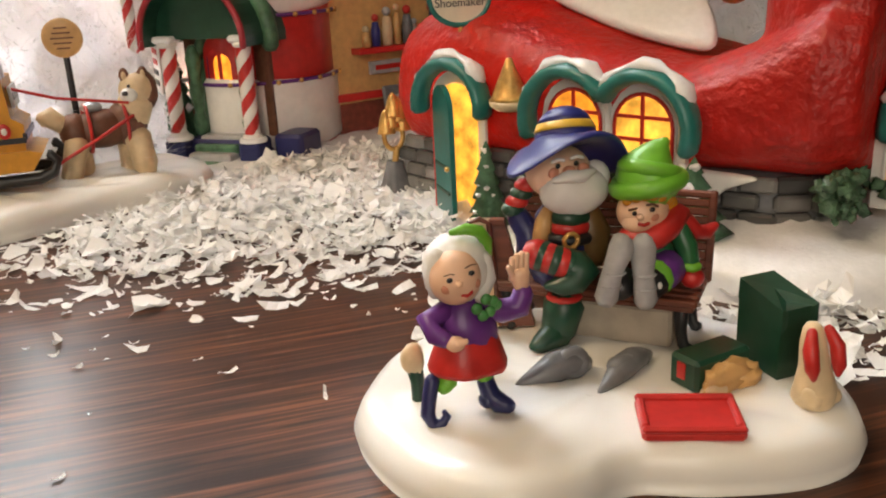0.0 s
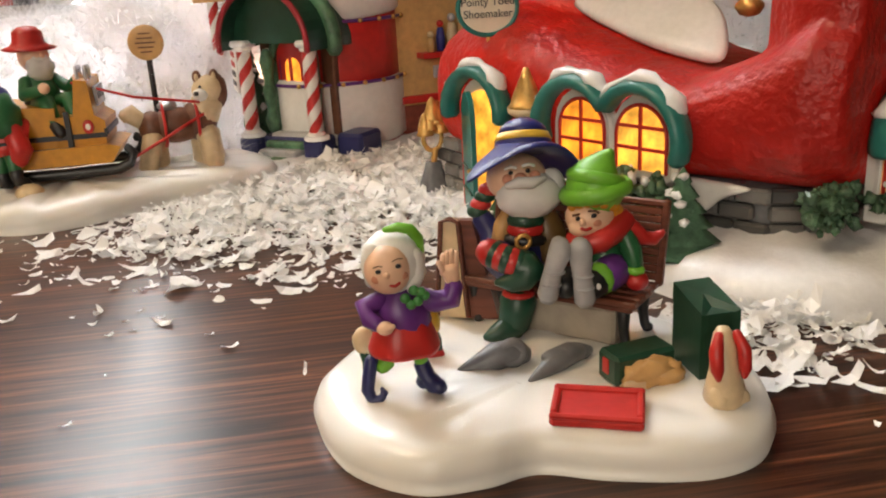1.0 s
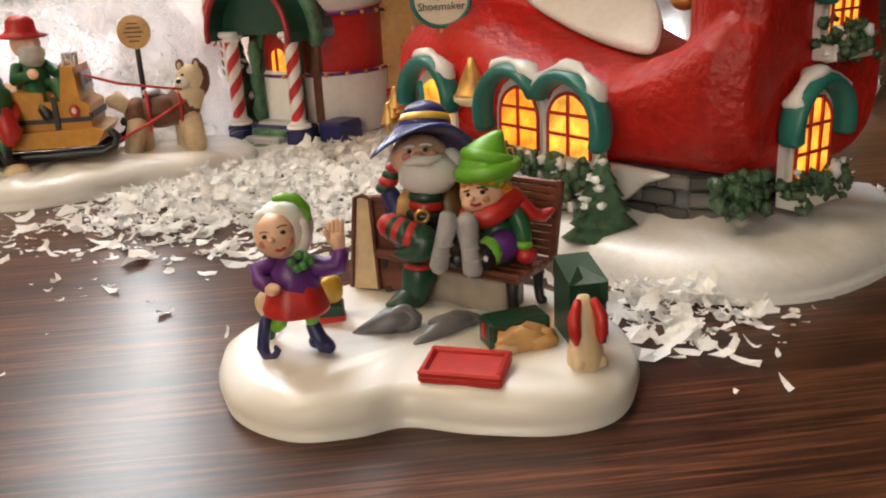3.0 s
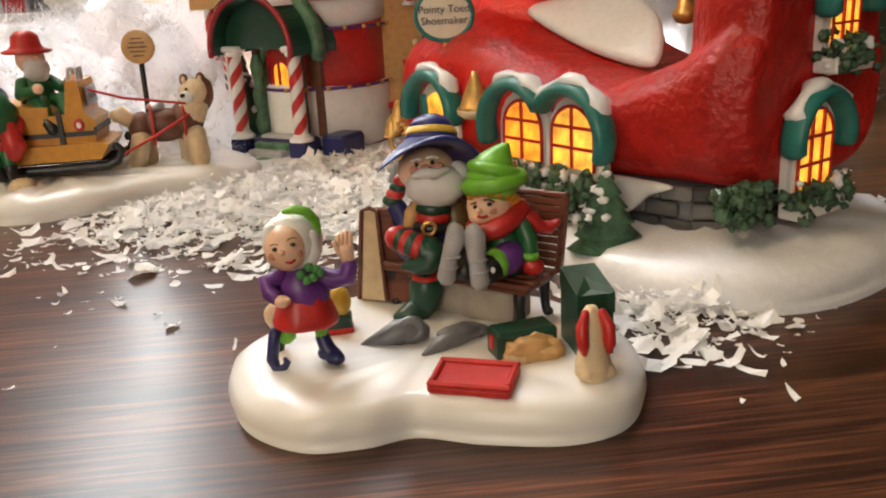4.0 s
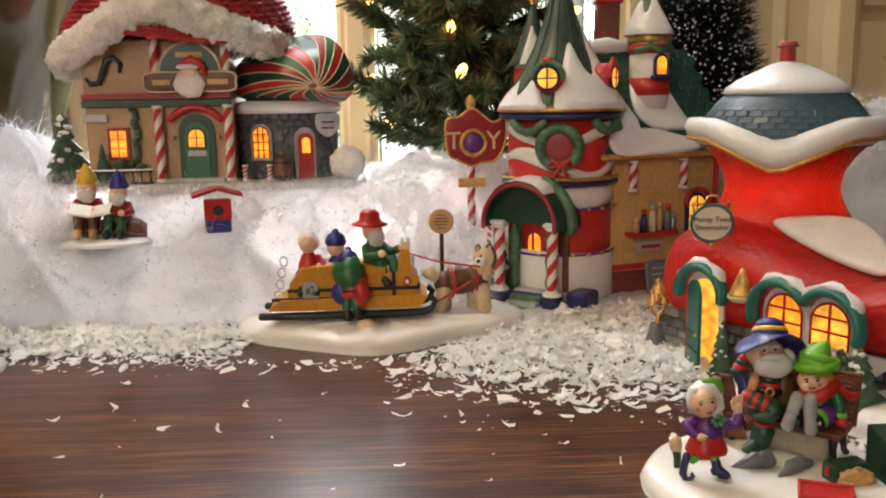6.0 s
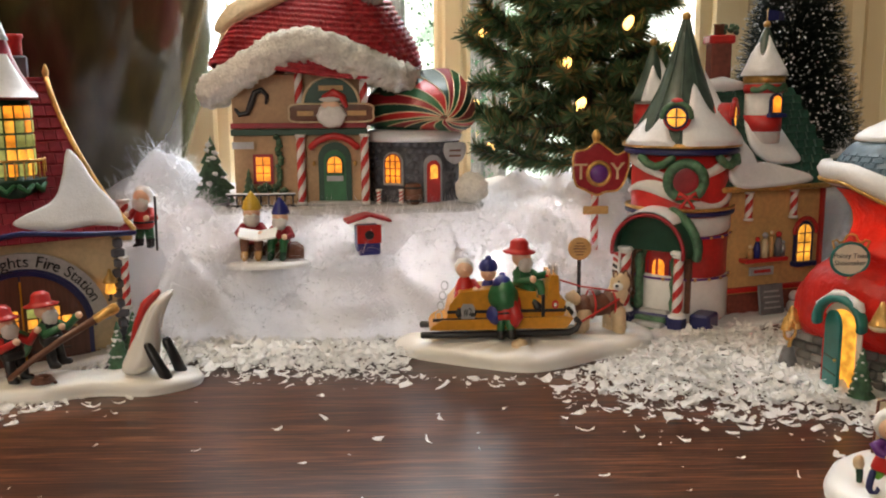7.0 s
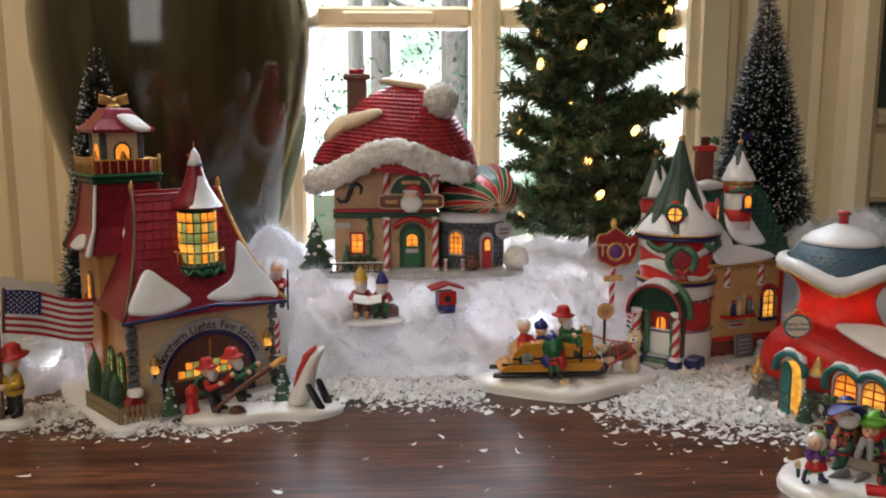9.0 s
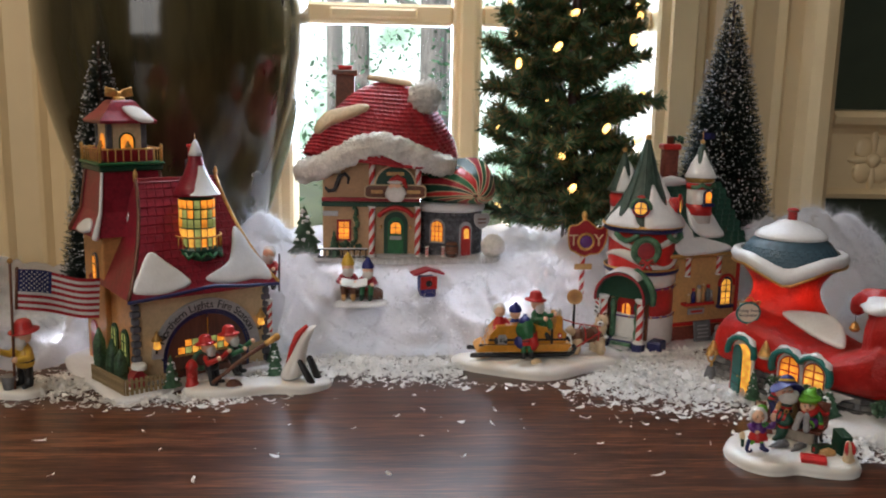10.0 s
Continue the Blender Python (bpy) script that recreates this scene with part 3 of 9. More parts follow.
MOUNDS = ((-0.30, 0.56, 0.10, 0.06, 0.036), (0.0, 0.52, 0.07, 0.07, 0.006), (0.285, 0.49, 0.075, 0.07, 0.05), (0.20, 0.55, 0.12, 0.08, 0.03),
          (-0.55, 0.42, 0.09, 0.09, 0.012), (-0.50, 0.36, 0.05, 0.05, 0.02), (-0.16, 0.41, 0.05, 0.03, 0.012), (-0.27, 0.43, 0.04, 0.04, 0.02))


def cotton_height(x, y):
    # front edge of the batting, by x
    edge = 0.385 + 0.008 * math.sin(x * 31) + 0.012 * noise.noise((x * 14, 2.2, 0))
    if x > 0.0:
        edge += 0.09 * smooth(0.0, 0.05, x) - 0.04 * smooth(0.2, 0.28, x)
    if x > 0.36:
        edge += 0.5 * smooth(0.36, 0.43, x)
    if x < -0.32:
        edge += 0.09 * smooth(-0.30, -0.36, x) - 0.13 * smooth(-0.42, -0.5, x)
    d = y - edge
    if d < -0.01:
        return -1.0
    z = 0.033 * (1 - (1 - min(1, max(0.0, d) / 0.030)) ** 2) ** 0.5 + 0.037 * smooth(0.0, 0.09, d)
    for cx, cy, sx, sy, h in MOUNDS:
        z += h * math.exp(-((x - cx) / sx) ** 2 - ((y - cy) / sy) ** 2) * smooth(-0.005, 0.03, d)
    # level seat under the inn
    k = smooth(0.09, 0.05, abs(x + 0.165) - 0.06) * smooth(0.455, 0.475, y) * smooth(0.62, 0.58, y)
    z = z * (1 - k) + 0.0705 * k
    if -0.01 < x < 0.24 and 0.36 < y < 0.58:
        k = smooth(-0.01, 0.05, x) * smooth(0.24, 0.17, x) * smooth(0.36, 0.4, y) * smooth(0.58, 0.5, y)
        z *= 1 - 0.9 * k
    if x < -0.455:
        z *= 1 - 0.78 * smooth(-0.455, -0.49, x)
    if -0.47 < x < -0.27 and y < 0.45:
        k = smooth(-0.47, -0.45, x) * smooth(-0.27, -0.30, x) * smooth(0.45, 0.42, y)
        z *= 1 - 0.9 * k
    n = ((noise.noise((x * 20, y * 20, 1.0)) ** 2 + 0.006) ** 0.5 * 2.6 - 0.5) * 1.2 + ((noise.noise((x * 48, y * 48, 5.0)) ** 2 + 0.006) ** 0.5 * 2.0 - 0.4) * 0.6 + noise.noise((x * 150, y * 150, 9.0)) * 0.12
    return z + 0.0115 * n * smooth(0, 0.02, d) * (1 - 0.75 * smooth(0.09, 0.05, abs(x + 0.165) - 0.06) * smooth(0.455, 0.475, y)) - 0.003


def puff(x, y, z):
    """Push the batting out and in, so that its steep front billows."""
    k = smooth(-0.004, 0.012, z) * smooth(0.5, 0.43, y)
    a = (noise.noise((x * 15, z * 20, 3.0)) ** 2 + 0.006) ** 0.5 * 2.4 - 0.4
    b = (noise.noise((x * 38, z * 44, 7.0)) ** 2 + 0.006) ** 0.5 * 2.0 - 0.4
    return Vector((x, y - k * (0.016 * a + 0.008 * b + 0.003 * noise.noise((x * 120, z * 120, 4.0))), z))


def build_cotton():
    step, ystep = 0.003, 0.0017
    nx, ny = int(1.42 / step), int(0.43 / ystep)
    idx, vs, fs = {}, [], []
    for j in range(ny):
        for i in range(nx):
            x, y = -0.85 + i * step, 0.335 + j * ystep
            z = cotton_height(x, y)
            if z > -0.5:
                idx[i, j] = len(vs)
                vs.append(puff(x, y, max(z, -0.002)))
    for (i, j), a in idx.items():
        q = [(i, j), (i + 1, j), (i + 1, j + 1), (i, j + 1)]
        if all(k in idx for k in q):
            c = [idx[k] for k in q]
            if max(vs[k][2] for k in c) > 0.0003:
                fs.append(c)
    mb = MB().add(vs, fs, COTTON, True)
    ob = thing("cotton_snow", mb, "fluffy white cotton batting heaped as snow on the table", "artificial snow", kind="stuff")
    rg = random.Random(3)
    vs, fs = [], []
    gv, gf = [], []
    n = 0
    while n < 100000:
        x, y = rg.uniform(-0.72, 0.48), 0.36 + abs(rg.gauss(0, 0.14))
        if y > 0.74:
            continue
        z = cotton_height(x, y)
        if z < 0.001:
            continue
        n += 1
        a, L = rg.uniform(0, 6.28), rg.uniform(0.006, 0.022)
        up = rg.uniform(0.0, 0.9)
        d = Vector((math.cos(a), math.sin(a), up)).normalized()
        s = Vector((-d.y, d.x, rg.uniform(-0.3, 0.3))).normalized() * rg.uniform(0.00010, 0.00024)
        p = puff(x, y, z) - Vector((0, 0, 0.001))
        bend = Vector((rg.gauss(0, 1), rg.gauss(0, 1), rg.gauss(0, 1) - 0.4)) * L * 0.3
        o = len(vs)
        for t in (0, 0.35, 0.7, 1.0):
            q = p + d * L * t + bend * t * t
            vs += [q - s * (1.1 - t), q + s * (1.1 - t)]
        fs += [(o + 2 * k, o + 2 * k + 1, o + 2 * k + 3, o + 2 * k + 2) for k in range(3)]
        if n % 5 == 0:
            q = puff(x, y, z) + Vector((0, -0.0004, 0.0006))
            u, w = Vector((rg.gauss(0, 1), rg.gauss(0, 1), rg.gauss(0, .5))).normalized() * rg.uniform(0.0005, 0.0014), Vector((rg.gauss(0, 1), rg.gauss(0, 1), rg.gauss(0, 1))).normalized() * 0.0006
            o = len(gv)
            gv += [q - u - w, q + u - w, q + u + w, q - u + w]
            gf.append((o, o + 1, o + 2, o + 3))
    part("fibre", MB().add(vs, fs, FIBRE, False), ob, "loose cotton fibres", kind="stuff")
    part("glitter", MB().add(gv, gf, SPARK, False), ob, "iridescent glitter flecks", kind="stuff")


build_cotton()

# string of fairy bulbs laid under the batting
COOL, WARM = (0.90, 0.92, 1.0), (1.0, 0.66, 0.46)
for x, y, e, c in ((-0.02, 0.50, 0.034, COOL), (0.02, 0.52, 0.038, WARM), (-0.49, 0.40, 0.024, COOL), (-0.28, 0.50, 0.034, COOL), (0.26, 0.46, 0.018, COOL), (-0.10, 0.45, 0.040, COOL), (-0.185, 0.455, 0.040, COOL), (-0.06, 0.42, 0.032, COOL), (-0.235, 0.445, 0.024, COOL)):
    z = max(0.010, cotton_height(x, y) - 0.024)
    mb = MB()
    mb.ell((0, 0, 0), (0.003, 0.003, 0.005), material("hidden_bulb_glass", (0.9, 0.8, 0.7), 0.3, emit=c, strength=2.5, bump=0), n=8, m=6)
    thing("fairy_bulb", mb, "small fairy bulb glowing under the cotton", "light bulb", pose(x, y, z), group="bulbs under the cotton")
    lamp("fairy_bulb_light", "POINT", pose(x, y, z + 0.007), e, c).data.shadow_soft_size = 0.006


def flake_density(x, y):
    # wedge-shaped drift along the batting and between the sleigh and the shoe
    d = 0.0
    line = 0.335 - 0.02 * math.cos((x + 0.12) * 9)
    if -0.34 < x < 0.03:
        d = max(d, math.exp(-((y - line - 0.03) / (0.032 if y < line + 0.03 else 0.05)) ** 2))
    if x > -0.06:
        cy = 0.318 - 0.35 * max(0.0, x - 0.03)
        d = max(d, math.exp(-((y - cy) / (0.062 if y < cy else 0.09)) ** 2) * smooth(-0.06, 0.02, x) * smooth(0.17, 0.11, x))
    d = max(d, 1.0 * math.exp(-((x - 0.155) / 0.024) ** 2 - ((y - 0.17) / 0.024) ** 2))
    d = max(d, 0.8 * math.exp(-((x - 0.235) / 0.03) ** 2 - ((y - 0.215) / 0.05) ** 2))
    d = max(d, math.exp(-((x - 0.08) / 0.06) ** 2 - ((y - 0.37) / 0.06) ** 2))
    d = max(d, 0.9 * math.exp(-((x + 0.455) / 0.05) ** 2 - ((y - 0.305) / 0.035) ** 2))
    d = max(d, 0.75 * math.exp(-((x + 0.37) / 0.07) ** 2 - ((y - 0.272) / 0.018) ** 2))
    d = max(d, 0.6 * math.exp(-((x + 0.30) / 0.06) ** 2 - ((y - 0.335) / 0.03) ** 2))
    return d


def build_flakes():
    rg = random.Random(11)
    vs, fs = [], []
    n = 0
    while n < 14000:
        x, y = rg.uniform(-0.56, 0.30), rg.uniform(0.12, 0.44)
        d = flake_density(x, y)
        if ((x + 0.046) * 0.956 + (y - 0.357) * 0.292) ** 2 / 0.0064 + ((y - 0.350) * 0.956 - (x + 0.046) * 0.292) ** 2 / 0.0013 < 1 or ((x - 0.095) / 0.043) ** 2 + ((y - 0.15) / 0.031) ** 2 < 1:
            continue
        d = max(d ** 1.6, 0.0022 if y > 0.15 else 0.0006)
        if rg.random() > d:
            continue
        n += 1
        s = rg.choice((0.0008, 0.0011, 0.0015, 0.0021, 0.0028, 0.0040)) * rg.uniform(0.75, 1.3)
        k = rg.choice((0.3, 0.5, 0.8))
        z = 0.0004 + (rg.random() ** 2 * 0.007 * d if d > 0.3 else 0)
        m = pose(x, y, z, rg.gauss(0, 13 if d < 0.4 else 21), rg.gauss(0, 13 if d < 0.4 else 21), rg.uniform(0, 360))
        curl = rg.uniform(-0.1, 0.55) * s
        o = len(vs)
        row = []
        cols = 4
        skew = rg.uniform(-0.4, 0.4)
        for i in range(cols):
            u = i / (cols - 1) * 2 - 1
            w = k * (1 - 0.55 * abs(u) ** rg.uniform(1, 3)) * rg.uniform(0.6, 1.2)
            for v in (-1, 1):
                p = m @ Vector((u * s, v * w * s + skew * u * u * s, curl * (u * u) + 0.15 * s * v * u))
                vs.append((p.x, p.y, max(p.z, 0.0003)))
        fs += [(o + 2 * i, o + 2 * i + 2, o + 2 * i + 3, o + 2 * i + 1) for i in range(cols - 1)]
    mb = MB().add(vs, fs, FLAKE, False)
    thing("snow_flakes", mb, "loose white plastic snow shreds scattered on the table", "artificial snow", kind="stuff")


build_flakes()

# glazed vase
GLAZE = material("dark_olive_glaze", (0.055, 0.044, 0.014), 0.1, var=0.7, scale=9, bump=0.05, coat=0.6, stretch=(6, 6, 1.0), dark=(0.011, 0.012, 0.008))
mb = MB()
prof = [(0.075, 0.0), (0.08, 0.004), (0.082, 0.02), (0.09, 0.06), (0.106, 0.11), (0.127, 0.17), (0.145, 0.23), (0.154, 0.285), (0.155, 0.33), (0.148, 0.375), (0.128, 0.42), (0.095, 0.455), (0.07, 0.475), (0.064, 0.49), (0.07, 0.505), (0.075, 0.51), (0.066, 0.51), (0.058, 0.49), (0.07, 0.46), (0.1, 0.43)]
fine = []
for a, b in zip(prof, prof[1:]):
    fine += [(a[0] + (b[0] - a[0]) * t / 3, a[1] + (b[1] - a[1]) * t / 3) for t in range(3)]
mb.lathe(fine + [prof[-1]], GLAZE, n=64)
thing("vase", mb, "tall dark olive glazed ceramic vase standing on the table", "vase", pose(-0.424, 0.62, 0) @ Matrix.Diagonal((0.96, 0.96, 1, 1)))


def bottle_brush(x, y, h, r, frost, seed, label, lean=0):
    tree = thing("bottle_brush_tree", None, label, "artificial tree", pose(x, y, 0, lean, 0, 0), group="bottle brush trees")
    mb = MB()
    mb.tube([(0, 0, 0.0), (0, 0, h * 0.98)], [0.004, 0.0015], DKBROWN, n=8)
    mb.lathe([(0.022, 0.0), (0.022, 0.008), (0.016, 0.014), (0.006, 0.016)], BROWN, n=18)
    part("trunk", mb, tree)
    rg = random.Random(seed)
    groups = {0: ([], []), 1: ([], [])}
    for i in range(int(22000 * h / 0.3)):
        t = 1 - math.sqrt(rg.random())
        z = 0.03 + (h - 0.03) * t
        a = rg.uniform(0, 6.283)
        L = (r * (1 - t) ** 0.85 + 0.004) * rg.uniform(0.75, 1.08)
        d = Vector((math.cos(a), math.sin(a), rg.uniform(-0.1, 0.45)))
        s = Vector((-d.y, d.x, rg.uniform(-1, 1))).normalized() * 0.00045
        p0, p1 = Vector((0, 0, z)) + d * L * 0.35, Vector((0, 0, z)) + d * L
        g = groups[0]
        o = len(g[0])
        g[0].extend([p0 - s, p0 + s, p1 + s * 0.6, p1 - s * 0.6])
        g[1].append((o, o + 1, o + 2, o + 3))
        if rg.random() < frost * (0.5 + 0.8 * t):
            g = groups[1]
            o = len(g[0])
            q = p1 + Vector((0, 0, 0.0006))
            u = Vector((rg.gauss(0, 1), rg.gauss(0, 1), rg.gauss(0, 1))).normalized() * rg.uniform(0.0007, 0.0018)
            w = u.cross(Vector((rg.gauss(0, 1), rg.gauss(0, 1), 1))).normalized() * 0.001
            g[0].extend([q - u, q + w, q + u, q - w])
            g[1].append((o, o + 1, o + 2, o + 3))
    part("bristles", MB().add(*groups[0], BRISTLE, False), tree, kind="stuff")
    part("frost", MB().add(*groups[1], FROST, False), tree, "white frosting on the bristle tips", kind="stuff")
    return tree


BRISTLE = material("dark_green_bristle", (0.022, 0.036, 0.03), 0.6, var=0.5, bump=0)
FROST = material("white_flock", (0.66, 0.66, 0.68), 0.8, var=0.1, bump=0)
bottle_brush(0.207, 0.60, 0.362, 0.066, 0.22, 21, "tall frosted dark green bottle brush tree")
bottle_brush(-0.458, 0.455, 0.288, 0.042, 0.16, 22, "slim dark bottle brush tree with frosted tips")

# lit Christmas tree
NEEDLE = material("green_tinsel_needles", (0.075, 0.15, 0.06), 0.5, var=0.6, scale=60, bump=0)
# the bulbs' warm light is put into the olive of every fourth needle or so
NEEDLE_LIT = material("warm_lit_olive_needles", (0.27, 0.20, 0.075), 0.5, var=0.6, scale=60, bump=0)
BULB = material("warm_fairy_bulb", (0.9, 0.7, 0.4), 0.2, emit=(1.0, 0.56, 0.16), strength=3.6, bump=0, var=0)


def christmas_tree(x, y, h):
    tree = thing("christmas_tree", None, "small green tinsel Christmas tree wound with warm fairy lights", "christmas tree", pose(x, y, 0))
    rg = random.Random(8)
    mb = MB()
    mb.tube([(0, 0, 0), (0, 0, h)], [0.009, 0.003], DKBROWN, n=10)
    mb.lathe([(0.055, 0.0), (0.055, 0.012), (0.03, 0.02), (0.012, 0.03)], DKBROWN, n=20)
    part("trunk", mb, tree)
    va, fa, vb, fb = [], [], [], []
    seats = []
    count = 150
    for i in range(count):
        t = (i + 0.5) / count
        z = 0.088 + (h - 0.1) * t
        a = i * 2.39996 + rg.uniform(-0.35, 0.35)
        L = (0.076 * (1 - t) ** 0.5 + 0.02) * rg.uniform(0.65, 1.22)
        lift = rg.uniform(0.05, 0.5)
        main = [Vector((L * s * math.cos(a), L * s * math.sin(a), z + L * (lift * s * s - 0.06 * s))) for s in (0, 0.25, 0.5, 0.75, 1.0)]
        twigs = [main]
        for s, turn in ((0.35, 0.7), (0.5, -0.75), (0.7, 0.6)):
            p0 = main[0].lerp(main[4], s)
            Ls = L * rg.uniform(0.3, 0.46)
            b = a + turn + rg.uniform(-0.2, 0.2)
            up = rg.uniform(-0.1, 0.55)
            twigs.append([p0 + Vector((math.cos(b), math.sin(b), up * q)) * Ls * q for q in (0, 0.25, 0.5, 0.75, 1.0)])
        wires = MB()
        for tw_ in twigs:
            wires.tube(tw_, [0.0014] * 4 + [0.0007], DKBROWN, n=5)
        part("branch", wires, tree)
        seats.append(main[2].lerp(main[4], rg.uniform(0.75, 1.05)))
        for n_, tw_ in enumerate(twigs):
            length = (tw_[4] - tw_[0]).length
            for k in range(int(6000 * length)):
                s = 0.1 + rg.random() * 0.9
                j = min(3, int(s * 4))
                p = tw_[j].lerp(tw_[j + 1], s * 4 - j)
                d0 = (tw_[j + 1] - tw_[j]).normalized()
                q = Vector((rg.gauss(0, 1), rg.gauss(0, 1), rg.gauss(0, 1))).normalized()
                d = ((q - d0 * q.dot(d0)).normalized() * 0.85 + d0 * 0.6).normalized()
                Ln = rg.uniform(0.008, 0.0150)
                w = d.cross(Vector((rg.gauss(0, 1), rg.gauss(0, 1), rg.gauss(0, 1)))).normalized() * 0.0011
                tgt = (va, fa) if rg.random() < 0.74 else (vb, fb)
                o = len(tgt[0])
                tgt[0].extend([p - w, p + w, p + d * Ln + w * 0.3, p + d * Ln - w * 0.3])
                tgt[1].append((o, o + 1, o + 2, o + 3))
    mb = MB().add(va, fa, NEEDLE, False).add(vb, fb, NEEDLE_LIT, False)
    part("needles", mb, tree, "green tinsel needles", kind="stuff")
    wire = MB().tube([(0.03 * math.cos(k * 0.9), 0.03 * math.sin(k * 0.9), 0.12 + (h - 0.2) * k / 60) for k in range(61)], 0.0011, DKGREEN, n=5)
    part("light_wire", wire, tree, "dark green fairy light wire")
    for i in range(1, count, 2):
        p = seats[i] + Vector((0, 0, 0.006))
        mb = MB()
        mb.ell((0, 0, 0.0065), (0.0036, 0.0036, 0.0070), BULB, n=10, m=7)
        mb.lathe([(0.0022, -0.003), (0.0026, 0.001), (0.0018, 0.002)], DKGREEN, n=8)
        part("bulb", mb, tree, "glowing warm fairy light bulb", m=pose(p.x, p.y, p.z, rg.uniform(-70, 70), rg.uniform(-70, 70), 0))
    return tree


christmas_tree(0.028, 0.605, 0.78)


# ---- red shoe house ----
BRICK = paint("painted_brick", (0.13, 0.125, 0.12), 0.6, var=0.4, scale=200)
bn = BRICK.node_tree
oi, hs = bn.nodes.new("ShaderNodeObjectInfo"), bn.nodes.new("ShaderNodeHueSaturation")
old = bn.nodes["Principled BSDF"].inputs["Base Color"].links[0].from_socket
mrn = bn.nodes.new("ShaderNodeMapRange")
mrn.inputs["To Min"].default_value, mrn.inputs["To Max"].default_value = 0.25, 2.1
bn.links.new(oi.outputs["Random"], mrn.inputs["Value"])
bn.links.new(mrn.outputs[0], hs.inputs["Value"])
bn.links.new(old, hs.inputs["Color"])
bn.links.new(hs.outputs[0], bn.nodes["Principled BSDF"].inputs["Base Color"])
SHOERED = paint("bright_red_shoe_glaze", (0.50, 0.014, 0.010), 0.42, var=0.3, scale=120, bump=0.6, bump_scale=330, dist=0.0018, coat=0.0)
for nd in SHOERED.node_tree.nodes:
    if nd.type == "TEX_NOISE" and abs(nd.inputs["Scale"].default_value - 330) < 1:
        nd.inputs["Detail"].default_value = 2.0
st = SHOERED.node_tree
tl_, mx_ = st.nodes.new("ShaderNodeBsdfTranslucent"), st.nodes.new("ShaderNodeMixShader")
tl_.inputs["Color"].default_value = (0.75, 0.03, 0.02, 1)
mx_.inputs[0].default_value = 0.12
st.links.new(st.nodes["Principled BSDF"].outputs[0], mx_.inputs[1])
st.links.new(tl_.outputs[0], mx_.inputs[2])
st.links.new(mx_.outputs[0], st.nodes["Material Output"].inputs[0])
BUSH = material("glittered_green_bush", (0.06, 0.14, 0.07), 0.5, var=0.7, scale=420, bump=1.0, bump_scale=520, dist=0.0015, coat=0.3)
BUSHLIGHT = paint("green_needle_glaze", (0.075, 0.19, 0.10), 0.45, var=0.6, scale=300, bump=0.8, bump_scale=380, dist=0.0012)
SLATE = paint("blue_slate_glaze", (0.06, 0.12, 0.17), 0.45, var=0.4, scale=200)

shoe = thing("shoe_house", None, "red ceramic curled-toe shoe house with teal hoods and lit amber windows", "model house", pose(0.159, 0.314, 0, 0, 0, -60))


def superloft(mb, secs, mat, n=28, p=3.0):
    """Sections (x, y centre, half width, z bottom, z top) with rounded rectangle outlines."""
    vs, fs = [], []
    for x, yc, hw, z0, z1 in secs:
        for i in range(n):
            a = 2 * math.pi * i / n
            c, s = math.cos(a), math.sin(a)
            k = (abs(c) ** p + abs(s) ** p) ** (-1 / p)
            vs.append((x, yc + hw * c * k, (z0 + z1) / 2 + (z1 - z0) / 2 * s * k))
    for j in range(len(secs) - 1):
        fs += [(j * n + i, j * n + (i + 1) % n, (j + 1) * n + (i + 1) % n, (j + 1) * n + i) for i in range(n)]
    fs += [tuple(range(n))[::-1], tuple((len(secs) - 1) * n + i for i in range(n))]
    return mb.add(vs, fs, mat)


mb = MB()
superloft(mb, [(-0.041, -0.008, 0.02, 0.018, 0.046), (-0.037, -0.01, 0.033, 0.017, 0.054), (-0.024, -0.011, 0.0435, 0.017, 0.066), (0, -0.012, 0.0455, 0.017, 0.072), (0.03, -0.014, 0.0435, 0.017, 0.064), (0.055, -0.017, 0.040, 0.020, 0.056), (0.075, -0.018, 0.038, 0.0225, 0.052), (0.095, -0.0165, 0.0375, 0.0225, 0.06), (0.112, -0.0155, 0.0365, 0.0225, 0.072), (0.1205, -0.015, 0.031, 0.025, 0.07)], SHOERED)
mb.lathe([(0.043, 0.045), (0.042, 0.058), (0.034, 0.068), (0.029, 0.077), (0.027, 0.084), (0.0285, 0.092), (0.033, 0.099), (0.0395, 0.106), (0.0435, 0.109)], SHOERED, n=30)
mb.tube([(0.103, -0.0125, 0.045), (0.103, -0.0125, 0.06), (0.102, -0.0125, 0.075), (0.098, -0.0125, 0.087), (0.0895, -0.0125, 0.0935), (0.0805, -0.0125, 0.0935), (0.0745, -0.0125, 0.0885), (0.0728, -0.0125, 0.083)], [0.019, 0.0185, 0.0175, 0.015, 0.0115, 0.009, 0.0075, 0.0055], SHOERED, n=22)
superloft(mb, [(0.0885, -0.0125, 0.015, 0.04, 0.078), (0.0935, -0.0125, 0.0235, 0.04, 0.09), (0.104, -0.013, 0.0295, 0.04, 0.0945), (0.116, -0.0135, 0.0295, 0.04, 0.092), (0.1205, -0.0135, 0.026, 0.045, 0.088)], SHOERED)
body = part("body", mb, shoe, "bright red dimpled glaze")
rm = body.modifiers.new("fuse", "REMESH")
rm.mode, rm.voxel_size, rm.use_smooth_shade = "VOXEL", 0.0013, True
sm = body.modifiers.new("soften", "SMOOTH")
sm.factor, sm.iterations = 0.5, 7

# bulb inside the porcelain shoe
lamp("shoe_bulb_light", "POINT", pose(0.159, 0.314, 0.082), 0.12, (1.0, 0.72, 0.42)).data.shadow_soft_size = 0.008

